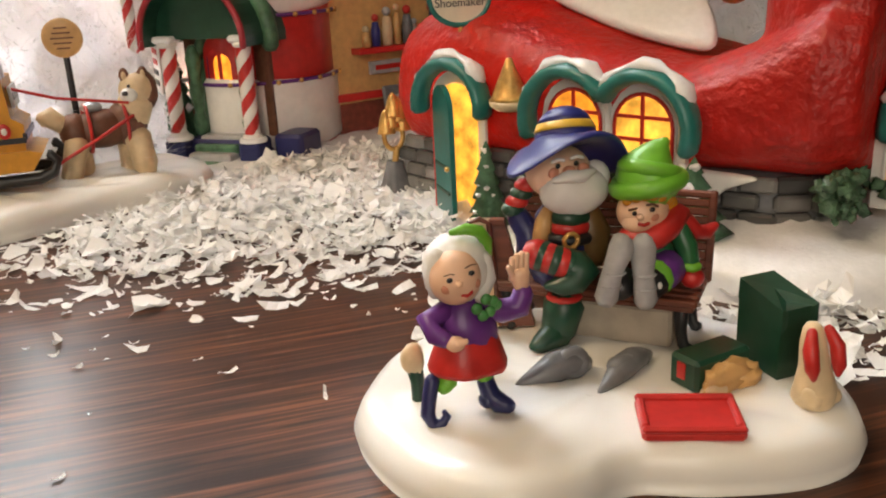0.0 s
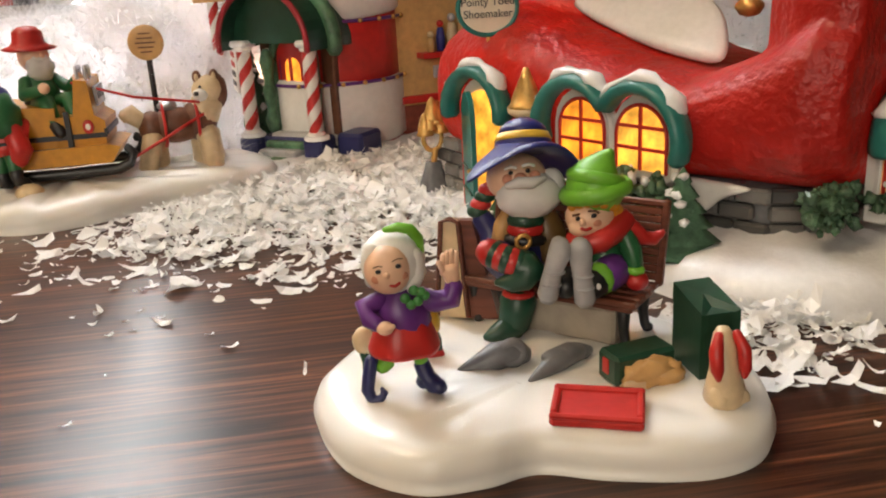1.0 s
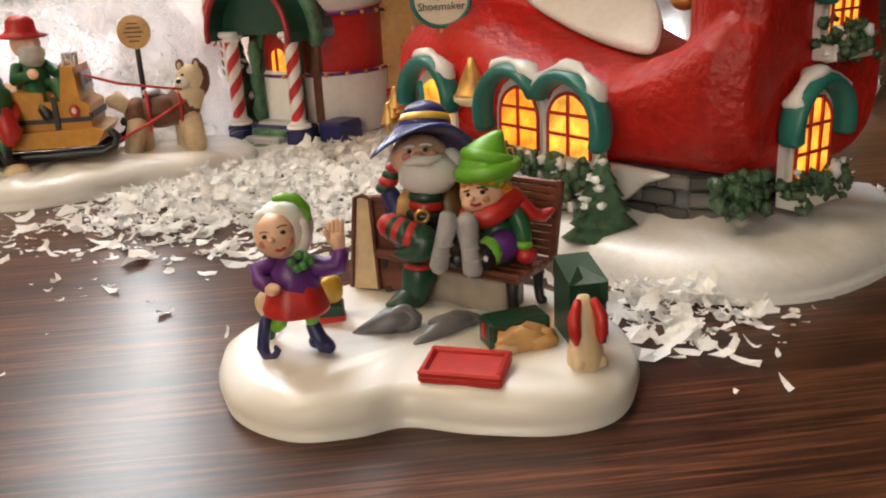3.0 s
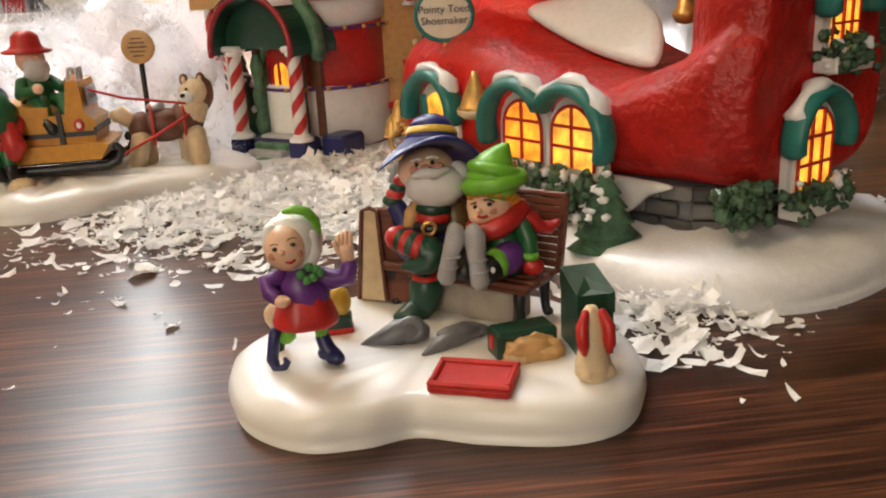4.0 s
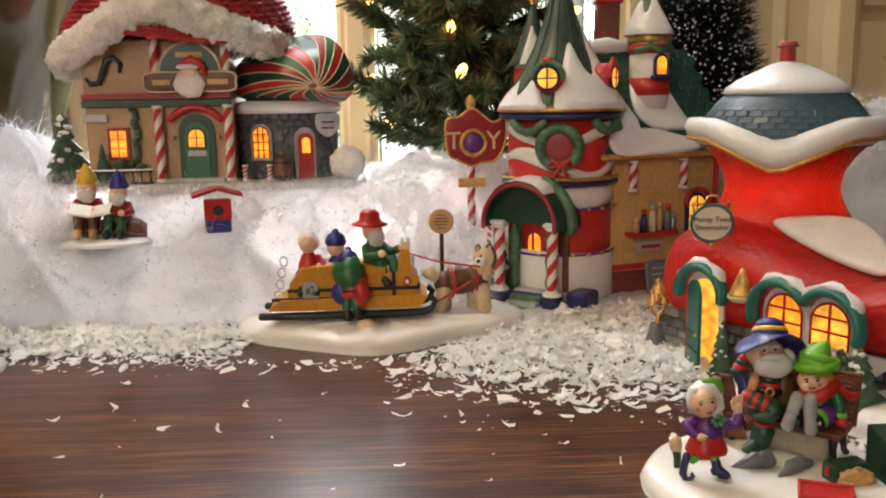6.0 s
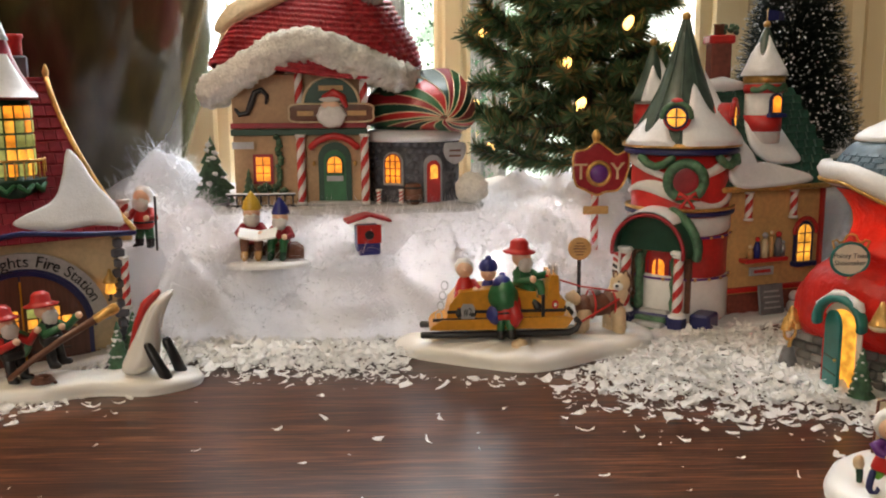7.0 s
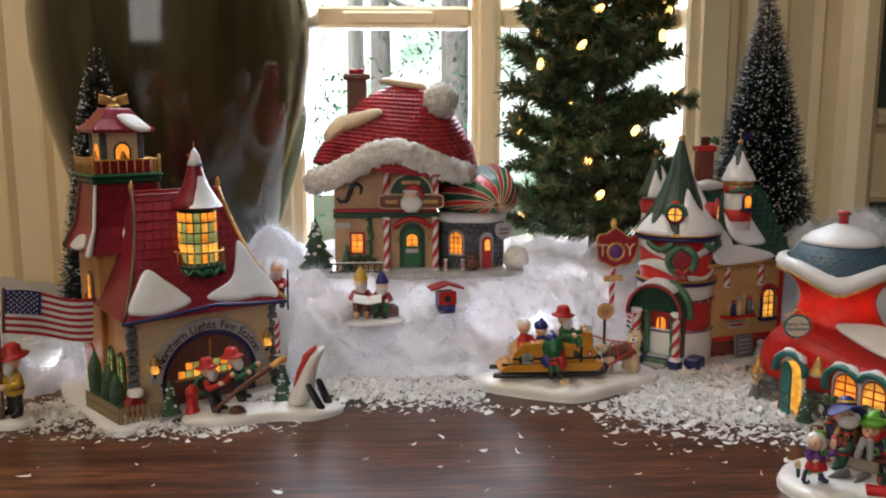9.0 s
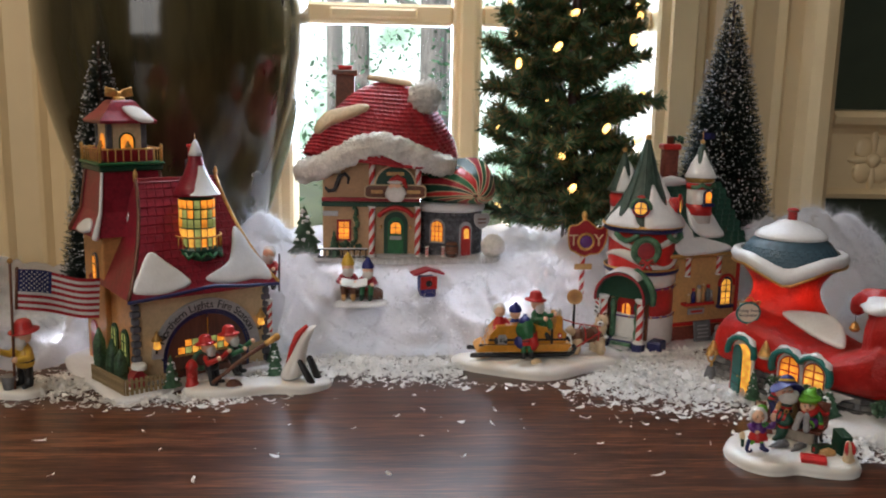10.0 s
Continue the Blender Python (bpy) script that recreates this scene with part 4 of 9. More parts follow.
# snow base
mb = MB()
mb.pillow(outline([(-0.055, -0.045), (-0.01, -0.068), (0.05, -0.07), (0.11, -0.073), (0.142, -0.05), (0.143, -0.005), (0.12, 0.03), (0.05, 0.042), (-0.02, 0.045), (-0.06, 0.015)]), 0.0048, SNOWCAP, soft=0.05, wob=0.25, seed=4)
mb.pillow(outline([(0.035, -0.052), (0.06, -0.069), (0.11, -0.074), (0.140, -0.052), (0.142, -0.006), (0.12, 0.028), (0.06, 0.034), (0.036, 0.0)]), 0.0115, SNOWCAP, soft=0.1, wob=0.2, seed=6)
part("snow_base", mb, shoe, "glittered white snow base")
# stone foundation, course by course
core = MB()
superloft(core, [(-0.042, -0.008, 0.03, 0.003, 0.019), (0, -0.012, 0.0405, 0.003, 0.019), (0.06, -0.0165, 0.0325, 0.003, 0.0245), (0.1, -0.0145, 0.0285, 0.003, 0.0245), (0.1085, -0.0135, 0.023, 0.003, 0.0245)], GREY, p=6)
part("foundation", core, shoe, "grey mortar")
brick_me = MB().box((0, 0, 0), (0.0098, 0.003, 0.0044), BRICK, bev=0.0008).mesh("brick")
ring = [(-0.03, -0.049), (0.0, -0.0525), (0.06, -0.0505), (0.1, -0.0445), (0.1095, -0.0365), (0.1095, 0.008), (0.102, 0.0135), (0.06, 0.0185), (0.0, 0.029)]
for c in range(4):
    for (x0, y0), (x1, y1) in zip(ring, ring[1:]):
        L = math.hypot(x1 - x0, y1 - y0)
        k = max(1, round(L / 0.0104))
        for i in range(k):
            t = (i + 0.5 + (0.22 if c % 2 else -0.22) * (k > 1)) / k
            part("brick", brick_me, shoe, m=pose(x0 + (x1 - x0) * t, y0 + (y1 - y0) * t, 0.0072 + c * 0.0049, 0, 0, math.degrees(math.atan2(y1 - y0, x1 - x0))) @ Matrix.Diagonal((min(1, L / k / 0.0102), 1, 1, 1)))
# snow tongue over the stones
mb = MB()
mb.pillow(outline([(-0.018, 0.0035), (0.018, 0.003), (0.012, -0.001), (0.004, -0.007), (-0.005, -0.0035), (-0.012, 0.0)]), 0.0022, WHITE)
part("snow_drip", mb, shoe, m=front(-0.0495, 0.078, 0.0215, 8))


def hood(parent, m, arcs, thick=0.0042, out=0.0085, mat=None):
    """A rolled teal hood over one or two round arches, with a cap of snow."""
    pts = []
    for cx, cy, r, a0, a1 in arcs:
        pts += [(x, y, out * 0.5) for x, y in arc(r, a0, a1, 12, cx, cy)]
    mb = MB()
    mb.tube(pts, thick * 0.5, mat or TEAL, n=10, flat=out / thick * 0.9)
    h = part("hood", mb, parent, "teal glazed hood", m=m)
    mb = MB()
    top = [(x + 0.0, y + thick * 0.55, out * 0.42) for x, y, z in pts if y > min(p[1] for p in pts) + 0.45 * (max(p[1] for p in pts) - min(p[1] for p in pts))]
    if len(top) > 2:
        mb.tube(top, [thick * (0.32 + 0.16 * math.sin(i * 1.7)) for i in range(len(top))], SNOWCAP, n=10, flat=out / thick * 0.9)
        part("snow", mb, h, "snow lying on the hood")
    return h


# double window of the long side
S = -0.0572
mw = front(S, 0.061, 0.0)
mb = MB()
mb.prism([(-0.0225, 0.0255), (0.0225, 0.0255), (0.0225, 0.0378)] + arc(0.01125, 0, 180, 8, 0.01125, 0.0378) + arc(0.01125, 0, 180, 8, -0.01125, 0.0378), 0.0022, WHITE)
surround = part("window_surround", mb, shoe, "white moulded window surround", m=mw)
for cx in (-0.0108, 0.0108):
    lit_window(shoe, mw @ Matrix.Translation((cx, 0.0280, 0.0022)), 0.0172, 0.0180, WHITE, RED, LIT2 if cx > 0 else LIT, depth=0.0006, trim=0.0008)
hood(shoe, mw @ Matrix.Translation((0, 0, 0.001)), [(0.0118, 0.0375, 0.0138, -20, 148), (-0.0118, 0.0375, 0.0138, 32, 200)], thick=0.0046, out=0.009)
# door with its hood, standing ajar
md = front(-0.0585, 0.006, 0.0)
mb = MB()
mb.prism(arch(0.022, 0.046, y0=0.003), 0.0012, WHITE)
part("door_surround", mb, shoe, m=md)
mb = MB()
mb.prism(arch(0.0165, 0.042, y0=0.003), 0.0006, LIT2)
part("doorway", mb, shoe, "glowing amber doorway", m=md @ Matrix.Translation((0, 0, 0.0013)))
mb = MB()
mb.prism(arch(0.0165, 0.042, cx=0.00825, y0=0.003), 0.0016, TEAL)
mb.box((0.00825, 0.02, 0.0018), (0.0135, 0.0008, 0.0008), DKGREEN)
mb.box((0.00825, 0.012, 0.0018), (0.0135, 0.0008, 0.0008), DKGREEN)
mb.ell((0.0145, 0.02, 0.0022), 0.0009, GOLD, n=8, m=6)
part("door", mb, shoe, "teal plank door standing ajar", m=md @ pose(-0.00825, 0, 0.0016) @ Matrix.Rotation(radians(-30), 4, "Y"))
mb = MB()
mb.box((-0.0094, 0.022, 0.0014), (0.0016, 0.038, 0.0012), RED)
part("door_post", mb, shoe, m=md @ Matrix.Translation((0, 0, 0.0006)))
hood(shoe, md, [(0.0, 0.0385, 0.013, -8, 188)], thick=0.0046, out=0.009)
# end wall windows
for z, y, w, h in ((0.023, -0.0215, 0.0155, 0.022), (0.0605, -0.0115, 0.0125, 0.0175)):
    me_ = front(0, 0, 0, 90)
    mE = Matrix.Translation((0.1205, y, z)) @ me_
    mb = MB()
    mb.prism(arch(w + 0.006, h + 0.0035, y0=-0.001), 0.0022, WHITE)
    part("window_surround", mb, shoe, "white moulded window surround", m=mE)
    lit_window(shoe, mE @ Matrix.Translation((0, 0, 0.0022)), w, h, WHITE, RED, LIT2, depth=0.0006, cols=3, trim=0.0007)
    r = w / 2 + 0.0045
    hood(shoe, mE, [(0, h - w / 2, r, -12, 192)], thick=0.004, out=0.0085)
    mb = MB()
    mb.box((0, -0.0045, 0.0035), (w + 0.006, 0.0045, 0.007), WHITE)
    pl = part("planter", mb, shoe, "white window box with gold edge", m=mE)
    mb = MB()
    rg = random.Random(int(z * 1000))
    for i in range(90):
        mb.ell((rg.uniform(-0.5, 0.5) * (w + 0.009), -0.0015 + rg.gauss(0, 0.0021), 0.005 + rg.gauss(0, 0.002)), rg.uniform(0.0008, 0.0018), BUSH if i % 7 else SNOWCAP, n=7, m=5, wob=0.9, seed=i)
    part("greenery", mb, pl, "glittered green branches", kind="stuff")
# shrubs under the double window
mb = MB()
rg = random.Random(31)
for i in range(260):
    x = rg.uniform(0.034, 0.084)
    mb.ell((x, -0.063 + rg.gauss(0, 0.0022), 0.0095 + rg.uniform(0, 0.018)), rg.uniform(0.0009, 0.002), BUSH if rg.random() < 0.68 else SNOWCAP, n=7, m=5, wob=0.9, seed=i)
part("greenery", mb, shoe, "snow-dusted green shrubs under the window", kind="stuff")
mb = MB()
for i in range(90):
    mb.ell((0.1175 + rg.gauss(0, 0.002), -0.043 + rg.gauss(0, 0.0045), 0.0165 + rg.uniform(0, 0.010)), rg.uniform(0.0009, 0.0022), BUSH, n=7, m=5, wob=0.9, seed=i)
part("greenery", mb, shoe, "green shrub at the corner", kind="stuff")


def little_pine(parent, x, y, z, h, r, tiers=6, snow=True, name="pine_tree", mat=None):
    mb = MB()
    prof = []
    for j in range(tiers):
        t0, t1 = j / tiers, (j + 1) / tiers
        prof += [(r * (1 - t0) * 1.0 + 0.0006, h * (0.06 + 0.94 * t0)), (r * (1 - t1) * 0.72 + 0.0005, h * (0.06 + 0.94 * (t0 + 0.85 * (t1 - t0))))]
    prof.append((0.0002, h))
    mb.lathe([(r * 0.3, 0.0), (r * 0.5, h * 0.05)] + prof, mat or BUSHLIGHT, n=18, wob=0.35, seed=h * 900)
    if snow:
        rg = random.Random(int(h * 9000))
        for i in range(11):
            t, a = rg.uniform(0.15, 0.9), rg.uniform(3.3, 6.2)
            q = r * (1 - t) * 0.85
            mb.ell((q * math.cos(a), q * math.sin(a), h * (0.08 + 0.92 * t)), (r * rg.uniform(0.12, 0.26), r * 0.16, r * 0.1), SNOWCAP, n=8, m=6, wob=0.7, seed=i)
    return part(name, mb, parent, "snow-dusted green pine", m=pose(x, y, z))


little_pine(shoe, 0.0885, -0.0640, 0.0075, 0.0245, 0.0098)
little_pine(shoe, 0.0235, -0.0672, 0.003, 0.027, 0.0062)
# gilded bell under a snow cap beside the door
mb = MB()
mb.lathe([(0.0008, 0.012), (0.002, 0.009), (0.0042, 0.004), (0.0052, 0.001), (0.0062, 0.0)], GOLD, n=18)
mb.lathe([(0.0062, 0.0), (0.006, -0.0016), (0.004, -0.003), (0.001, -0.0036)], CREAM, n=18)
part("wall_bell", mb, shoe, "gilded bell lamp", m=pose(0.0275, -0.0605, 0.0415))
# rim with snow and the slate dome
mb = MB()
vs, fs, n = [], [], 48
for i in range(n):
    a = 2 * math.pi * i / n
    off = abs((math.degrees(a) + 57 + 90) % 180 - 90) / 46
    dip = 0.0145 * max(0.0, 1 - off) ** 1.15 - 0.0035
    for r, z in ((0.0415, 0.1035), (0.0462, 0.1065), (0.048, 0.111), (0.046, 0.115), (0.04, 0.1165)):
        vs.append((r * math.cos(a), r * math.sin(a), z - dip * (1.0 if r > 0.043 else 0.7)))
for i in range(n):
    i2 = (i + 1) % n
    fs += [(i * 5 + k, i2 * 5 + k, i2 * 5 + k + 1, i * 5 + k + 1) for k in range(4)]
mb.add(vs, fs, SNOWCAP)
part("snow_rim", mb, shoe, "scalloped snow rim")
mb = MB()
mb.tube([(0.0463 * math.cos(2 * math.pi * i / n), 0.0463 * math.sin(2 * math.pi * i / n), vs[(i % n) * 5 + 1][2] - 0.001) for i in range(n + 1)], 0.0011, GOLD, n=6)
part("gold_band", mb, shoe, "gold edging")
mb = MB()
mb.lathe([(0.0405, 0.105), (0.0402, 0.112), (0.038, 0.118), (0.033, 0.126), (0.025, 0.133), (0.014, 0.1385), (0.004, 0.140)], SLATE, n=30)
dome = part("dome_roof", mb, shoe, "blue slate dome roof")
slate_me = MB().box((0, 0, 0), (0.0052, 0.0014, 0.0036), SLATE, bev=0.0004).mesh("slate")
for j in range(-1, 8):
    t = max(0, j) / 8
    r = 0.0395 - 0.004 * t - 0.0145 * t * t
    z = 0.1125 + 0.0215 * t - (0.003 if j < 0 else 0)
    k = int(36 * r / 0.04)
    for i in range(k):
        a = 360 * (i + 0.5 * (j % 2)) / k
        part("slate", slate_me, dome, m=pose(0, 0, z, 0, 0, a) @ Matrix.Translation((0, -r, 0)) @ Matrix.Rotation(radians(-20 - 42 * t), 4, "X") @ Matrix.Diagonal((2 * math.pi * r / k * 0.9 / 0.0052, 1, 1, 1)))
mb = MB()
mb.lathe([(0.0282, 0.1295), (0.0298, 0.1308), (0.0288, 0.1330), (0.0235, 0.1368), (0.0155, 0.1408), (0.0085, 0.1440), (0.003, 0.1455)], SNOWCAP, n=36)
part("snow_cap", mb, dome, "snow cap")
mb = MB()
mb.lathe([(0.0040, 0.143), (0.0037, 0.156), (0.0046, 0.1565), (0.0046, 0.1585), (0.003, 0.159)], RED, n=14)
mb.lathe([(0.0068, 0.142), (0.0065, 0.1455), (0.005, 0.1465)], SNOWCAP, n=14)
mb.lathe([(0.0046, 0.1562), (0.0058, 0.1568), (0.0046, 0.1574)], BROWN, n=14)
part("chimney", mb, shoe, "small red chimney", m=pose(0, 0, -0.004))
# snow on the vamp and on the toe
mb = MB()
mb.pillow(outline([(-0.009, -0.001), (0.006, 0.011), (0.023, 0.017), (0.039, 0.012), (0.050, -0.002), (0.040, -0.006), (0.016, -0.006)]), 0.0036, SNOWCAP, soft=0.16)
part("snow_patch", mb, shoe, "snow drift lying on the shoe", m=pose(0.026, -0.0255, 0.0678) @ Matrix.Rotation(radians(14), 4, "Y") @ Matrix.Rotation(radians(38), 4, "X"))
mb = MB()
mb.ell((0, 0, 0), (0.0215, 0.0285, 0.0078), SNOWCAP, n=28, m=14, wob=0.22, seed=2, freq=2)
part("toe_snow", mb, shoe, "snow cap on the curled toe", m=pose(0.1035, -0.0125, 0.0925))
mb = MB()
mb.lathe([(0.0003, 0.0), (0.0003, -0.006)], BLACK, n=6)
mb.lathe([(0.0008, -0.0058), (0.0024, -0.0072), (0.003, -0.0095), (0.0041, -0.0105), (0.0042, -0.0115), (0.003, -0.0135), (0.001, -0.0142)], GOLD, n=18)
part("toe_bell", mb, shoe, "hanging gold bell", m=pose(0.0725, -0.0125, 0.0795))
# hanging sign over the door
SIGNCREAM = paint("pale_cream_sign_glaze", (0.82, 0.74, 0.58), 0.45, var=0.08)
sg = part("hanging_sign", MB().pillow(oval(0.0125, 0.0110), 0.0014, SIGNCREAM, soft=0.04).tube([(*p, 0.0008) for p in oval(0.0128, 0.0113)] + [(0.0128, 0, 0.0008)], 0.0011, TEAL, n=8), shoe, "cream oval sign with teal rim", m=pose(0.0025, -0.053, 0.0705) @ Matrix.Rotation(radians(58), 4, "Z") @ V @ Matrix.Scale(0.76, 4))
for t, dy in (("Pointy Toed", 0.0024), ("Shoemaker", -0.0026)):
    lettering(t, 0.0047, BLACK, sg, Matrix.Translation((0, dy, 0.0015)))
mb = MB()
for s in (-1, 1):
    mb.tube([(s * 0.011, 0.0075, 0.0005), (s * 0.0125, 0.0125, 0.0005), (s * 0.0095, 0.0135, 0.0005), (s * 0.008, 0.0115, 0.0005), (s * 0.005, 0.0125, 0.0005), (s * 0.003, 0.0165, 0.0005), (0, 0.0175, 0.0005)], 0.0008, GOLD, n=6)
mb.tube([(0, -0.0105, 0.0005), (0, -0.0155, 0.0005)], 0.001, GOLD, n=8)
part("sign_bracket", mb, sg, "scrolled gold bracket")

# ---- gold bell post beside the shoe ----
post = thing("bell_post", None, "small gilded post with hanging bells on a grey stump", "ornament", pose(0.098, 0.315, 0, 0, 0, 10))
mb = MB()
mb.lathe([(0.006, 0.0), (0.0055, 0.006), (0.0036, 0.012), (0.003, 0.0145)], GREY, n=16, wob=0.3)
part("stump", mb, post)
mb = MB()
mb.tube([(0, 0, 0.014), (0.0008, 0, 0.019)], 0.0012, GOLD, n=8)
mb.tube([(0.0036 * math.cos(a), 0, 0.0235 + 0.0048 * math.sin(a)) for a in [2 * math.pi * i / 16 for i in range(17)]], 0.0009, GOLD, n=8)
part("ring", mb, post, "gold ring")
for x, z in ((-0.003, 0.029), (0.003, 0.0295), (0.0, 0.0345), (-0.0012, 0.031), (0.0016, 0.033)):
    mb = MB()
    mb.lathe([(0.0034, -0.004), (0.0029, -0.003), (0.0022, 0.001), (0.0014, 0.003), (0.0005, 0.0042)], GOLD, n=12)
    part("bell", mb, post, m=pose(x, -0.001, z))
mb = MB()
mb.pillow(oval(0.009, 0.007, wob=0.3), 0.0025, CREAM)
part("base", mb, post, m=pose(0.006, -0.006, 0.0002))


# ---- painted elf figures, each one mesh ----
def limb(mb, pts, r, mat, **k):
    mb.tube(pts, r, mat, n=10, **k)


def spiral_toe(mb, x, y, z, a, mat, s=1.0):
    d = Vector((math.cos(a), math.sin(a), 0))
    p = Vector((x, y, z))
    pts = [p, p + d * 0.003 * s + Vector((0, 0, -0.0006)), p + d * 0.0062 * s, p + d * 0.0078 * s + Vector((0, 0, 0.0022 * s)), p + d * 0.0062 * s + Vector((0, 0, 0.0036 * s))]
    mb.tube(pts, [0.0021 * s, 0.0022 * s, 0.0016 * s, 0.001 * s, 0.0006 * s], mat, n=10)


# ---- bench group on its snow base ----
group = thing("bench_figurine", None, "ceramic figurine of elves resting on a bench in snow", "figurine", pose(0.095, 0.147, 0))
OX, OY = 0.095, 0.147


def L(x, y, z):
    return (x - OX, y - OY, z)


mb = MB()
base_line = outline([(-0.0455, 0.006), (-0.041, -0.012), (-0.030, -0.0225), (-0.018, -0.0235), (-0.008, -0.0215), (0.004, -0.0265), (0.020, -0.030), (0.032, -0.0258), (0.0395, -0.012), (0.0405, 0.004), (0.035, 0.020), (0.018, 0.036), (-0.010, 0.043), (-0.030, 0.034), (-0.042, 0.019)])
mb.pillow(base_line, 0.0084, PORCELAIN, soft=0.075, wob=0.08)
part("snow_base", mb, group, "smooth white porcelain snow base")
BENCHWOOD = paint("reddish_bench_wood", (0.15, 0.038, 0.018), 0.5, var=0.5, scale=260, stretch=(0.2, 3, 3), bump=0.5)
BLOCKSTONE = paint("pale_block_glaze", (0.42, 0.36, 0.29), 0.5, var=0.25, scale=220, bump=0.4)
COATBROWN = paint("olive_brown_coat_glaze", (0.16, 0.085, 0.022), 0.45, var=0.45, scale=200)
LEAFGREEN = paint("leaf_green_glaze", (0.06, 0.27, 0.07))
ROSE = paint("rosy_cheek_glaze", (0.66, 0.27, 0.17), 0.5, var=0.1)
SOLE = paint("grey_sock_glaze", (0.40, 0.40, 0.41), 0.45, var=0.3, scale=260)
# the bench stands turned towards the waving figure
bench = part("bench", MB().box((0, 0.006, 0.0088), (0.040, 0.013, 0.0012), BENCHWOOD, bev=0.0003), group, "brown slatted wooden bench", m=pose(0.00397, 0.01796, 0.0084, 0, 0, -42))
for i in range(5):
    mb = MB()
    mb.box((0, 0, 0), (0.041, 0.0024, 0.0013), BENCHWOOD, bev=0.0003)
    part("slat", mb, bench, m=pose(0, 0.0008 + i * 0.0029, 0.0098))
for i in range(9):
    mb = MB()
    mb.box((0, 0, 0), (0.041, 0.0013, 0.0016), BENCHWOOD, bev=0.0003)
    part("back_slat", mb, bench, m=pose(0, 0.0146 + i * 0.00042, 0.0112 + i * 0.00168, -13, 0, 0))
mb = MB()
mb.box((0, 0, 0), (0.0416, 0.0020, 0.0015), BENCHWOOD, bev=0.0004)
part("top_rail", mb, bench, m=pose(0, 0.0184, 0.0263, -13, 0, 0))
for x in (-0.0197, 0.0202):
    mb = MB()
    mb.box((0, 0, 0), (0.0016, 0.0019, 0.0185), BENCHWOOD, bev=0.0004)
    part("back_post", mb, bench, m=pose(x, 0.0164, 0.0182, -13, 0, 0))
for x, y in ((-0.018, 0.0015), (-0.018, 0.0125), (0.0175, 0.0015), (0.0175, 0.0125)):
    mb = MB()
    mb.tube([(0, 0, 0.0083), (0, 0, 0.004), (0.0006, -0.0004, 0.0012), (0.0015, -0.0008, 0.0004)], [0.0015, 0.0012, 0.0011, 0.0013], BLACK, n=8)
    part("leg", mb, bench, m=pose(x, y, 0))
mb = MB()
mb.box((0, 0, 0.0040), (0.0215, 0.009, 0.0082), BLOCKSTONE, bev=0.0007)
part("stone_block", mb, bench, "pale stone block under the seat", m=pose(0.0052, 0.0048, 0))
# tapered end board with a cream panel
mb = MB()
mb.prism([(0.0042, 0.0), (0.0142, 0.0), (0.0082, 0.0222), (0.0035, 0.0222)], 0.0042, BENCHWOOD, M=V)
board = part("end_board", mb, group, "brown tapered bench end board with cream panel", m=pose(-0.01520, 0.03662, 0.00840, -8, 0, -24))
mb = MB()
mb.prism([(0.0, 0.0), (0.0072, 0.0), (0.0052, 0.0222), (0.0012, 0.0222)], 0.0045, CREAM, M=V)
part("panel", mb, board, "cream panel")
mb = MB()
mb.tube([(0.0001, -0.0046, 0.0004), (0.0012, -0.0046, 0.0218), (0.0033, -0.0047, 0.0226), (0.0052, -0.0046, 0.0216), (0.0073, -0.0046, 0.0004)], 0.0006, BENCHWOOD, n=6)
part("panel_frame", mb, board)


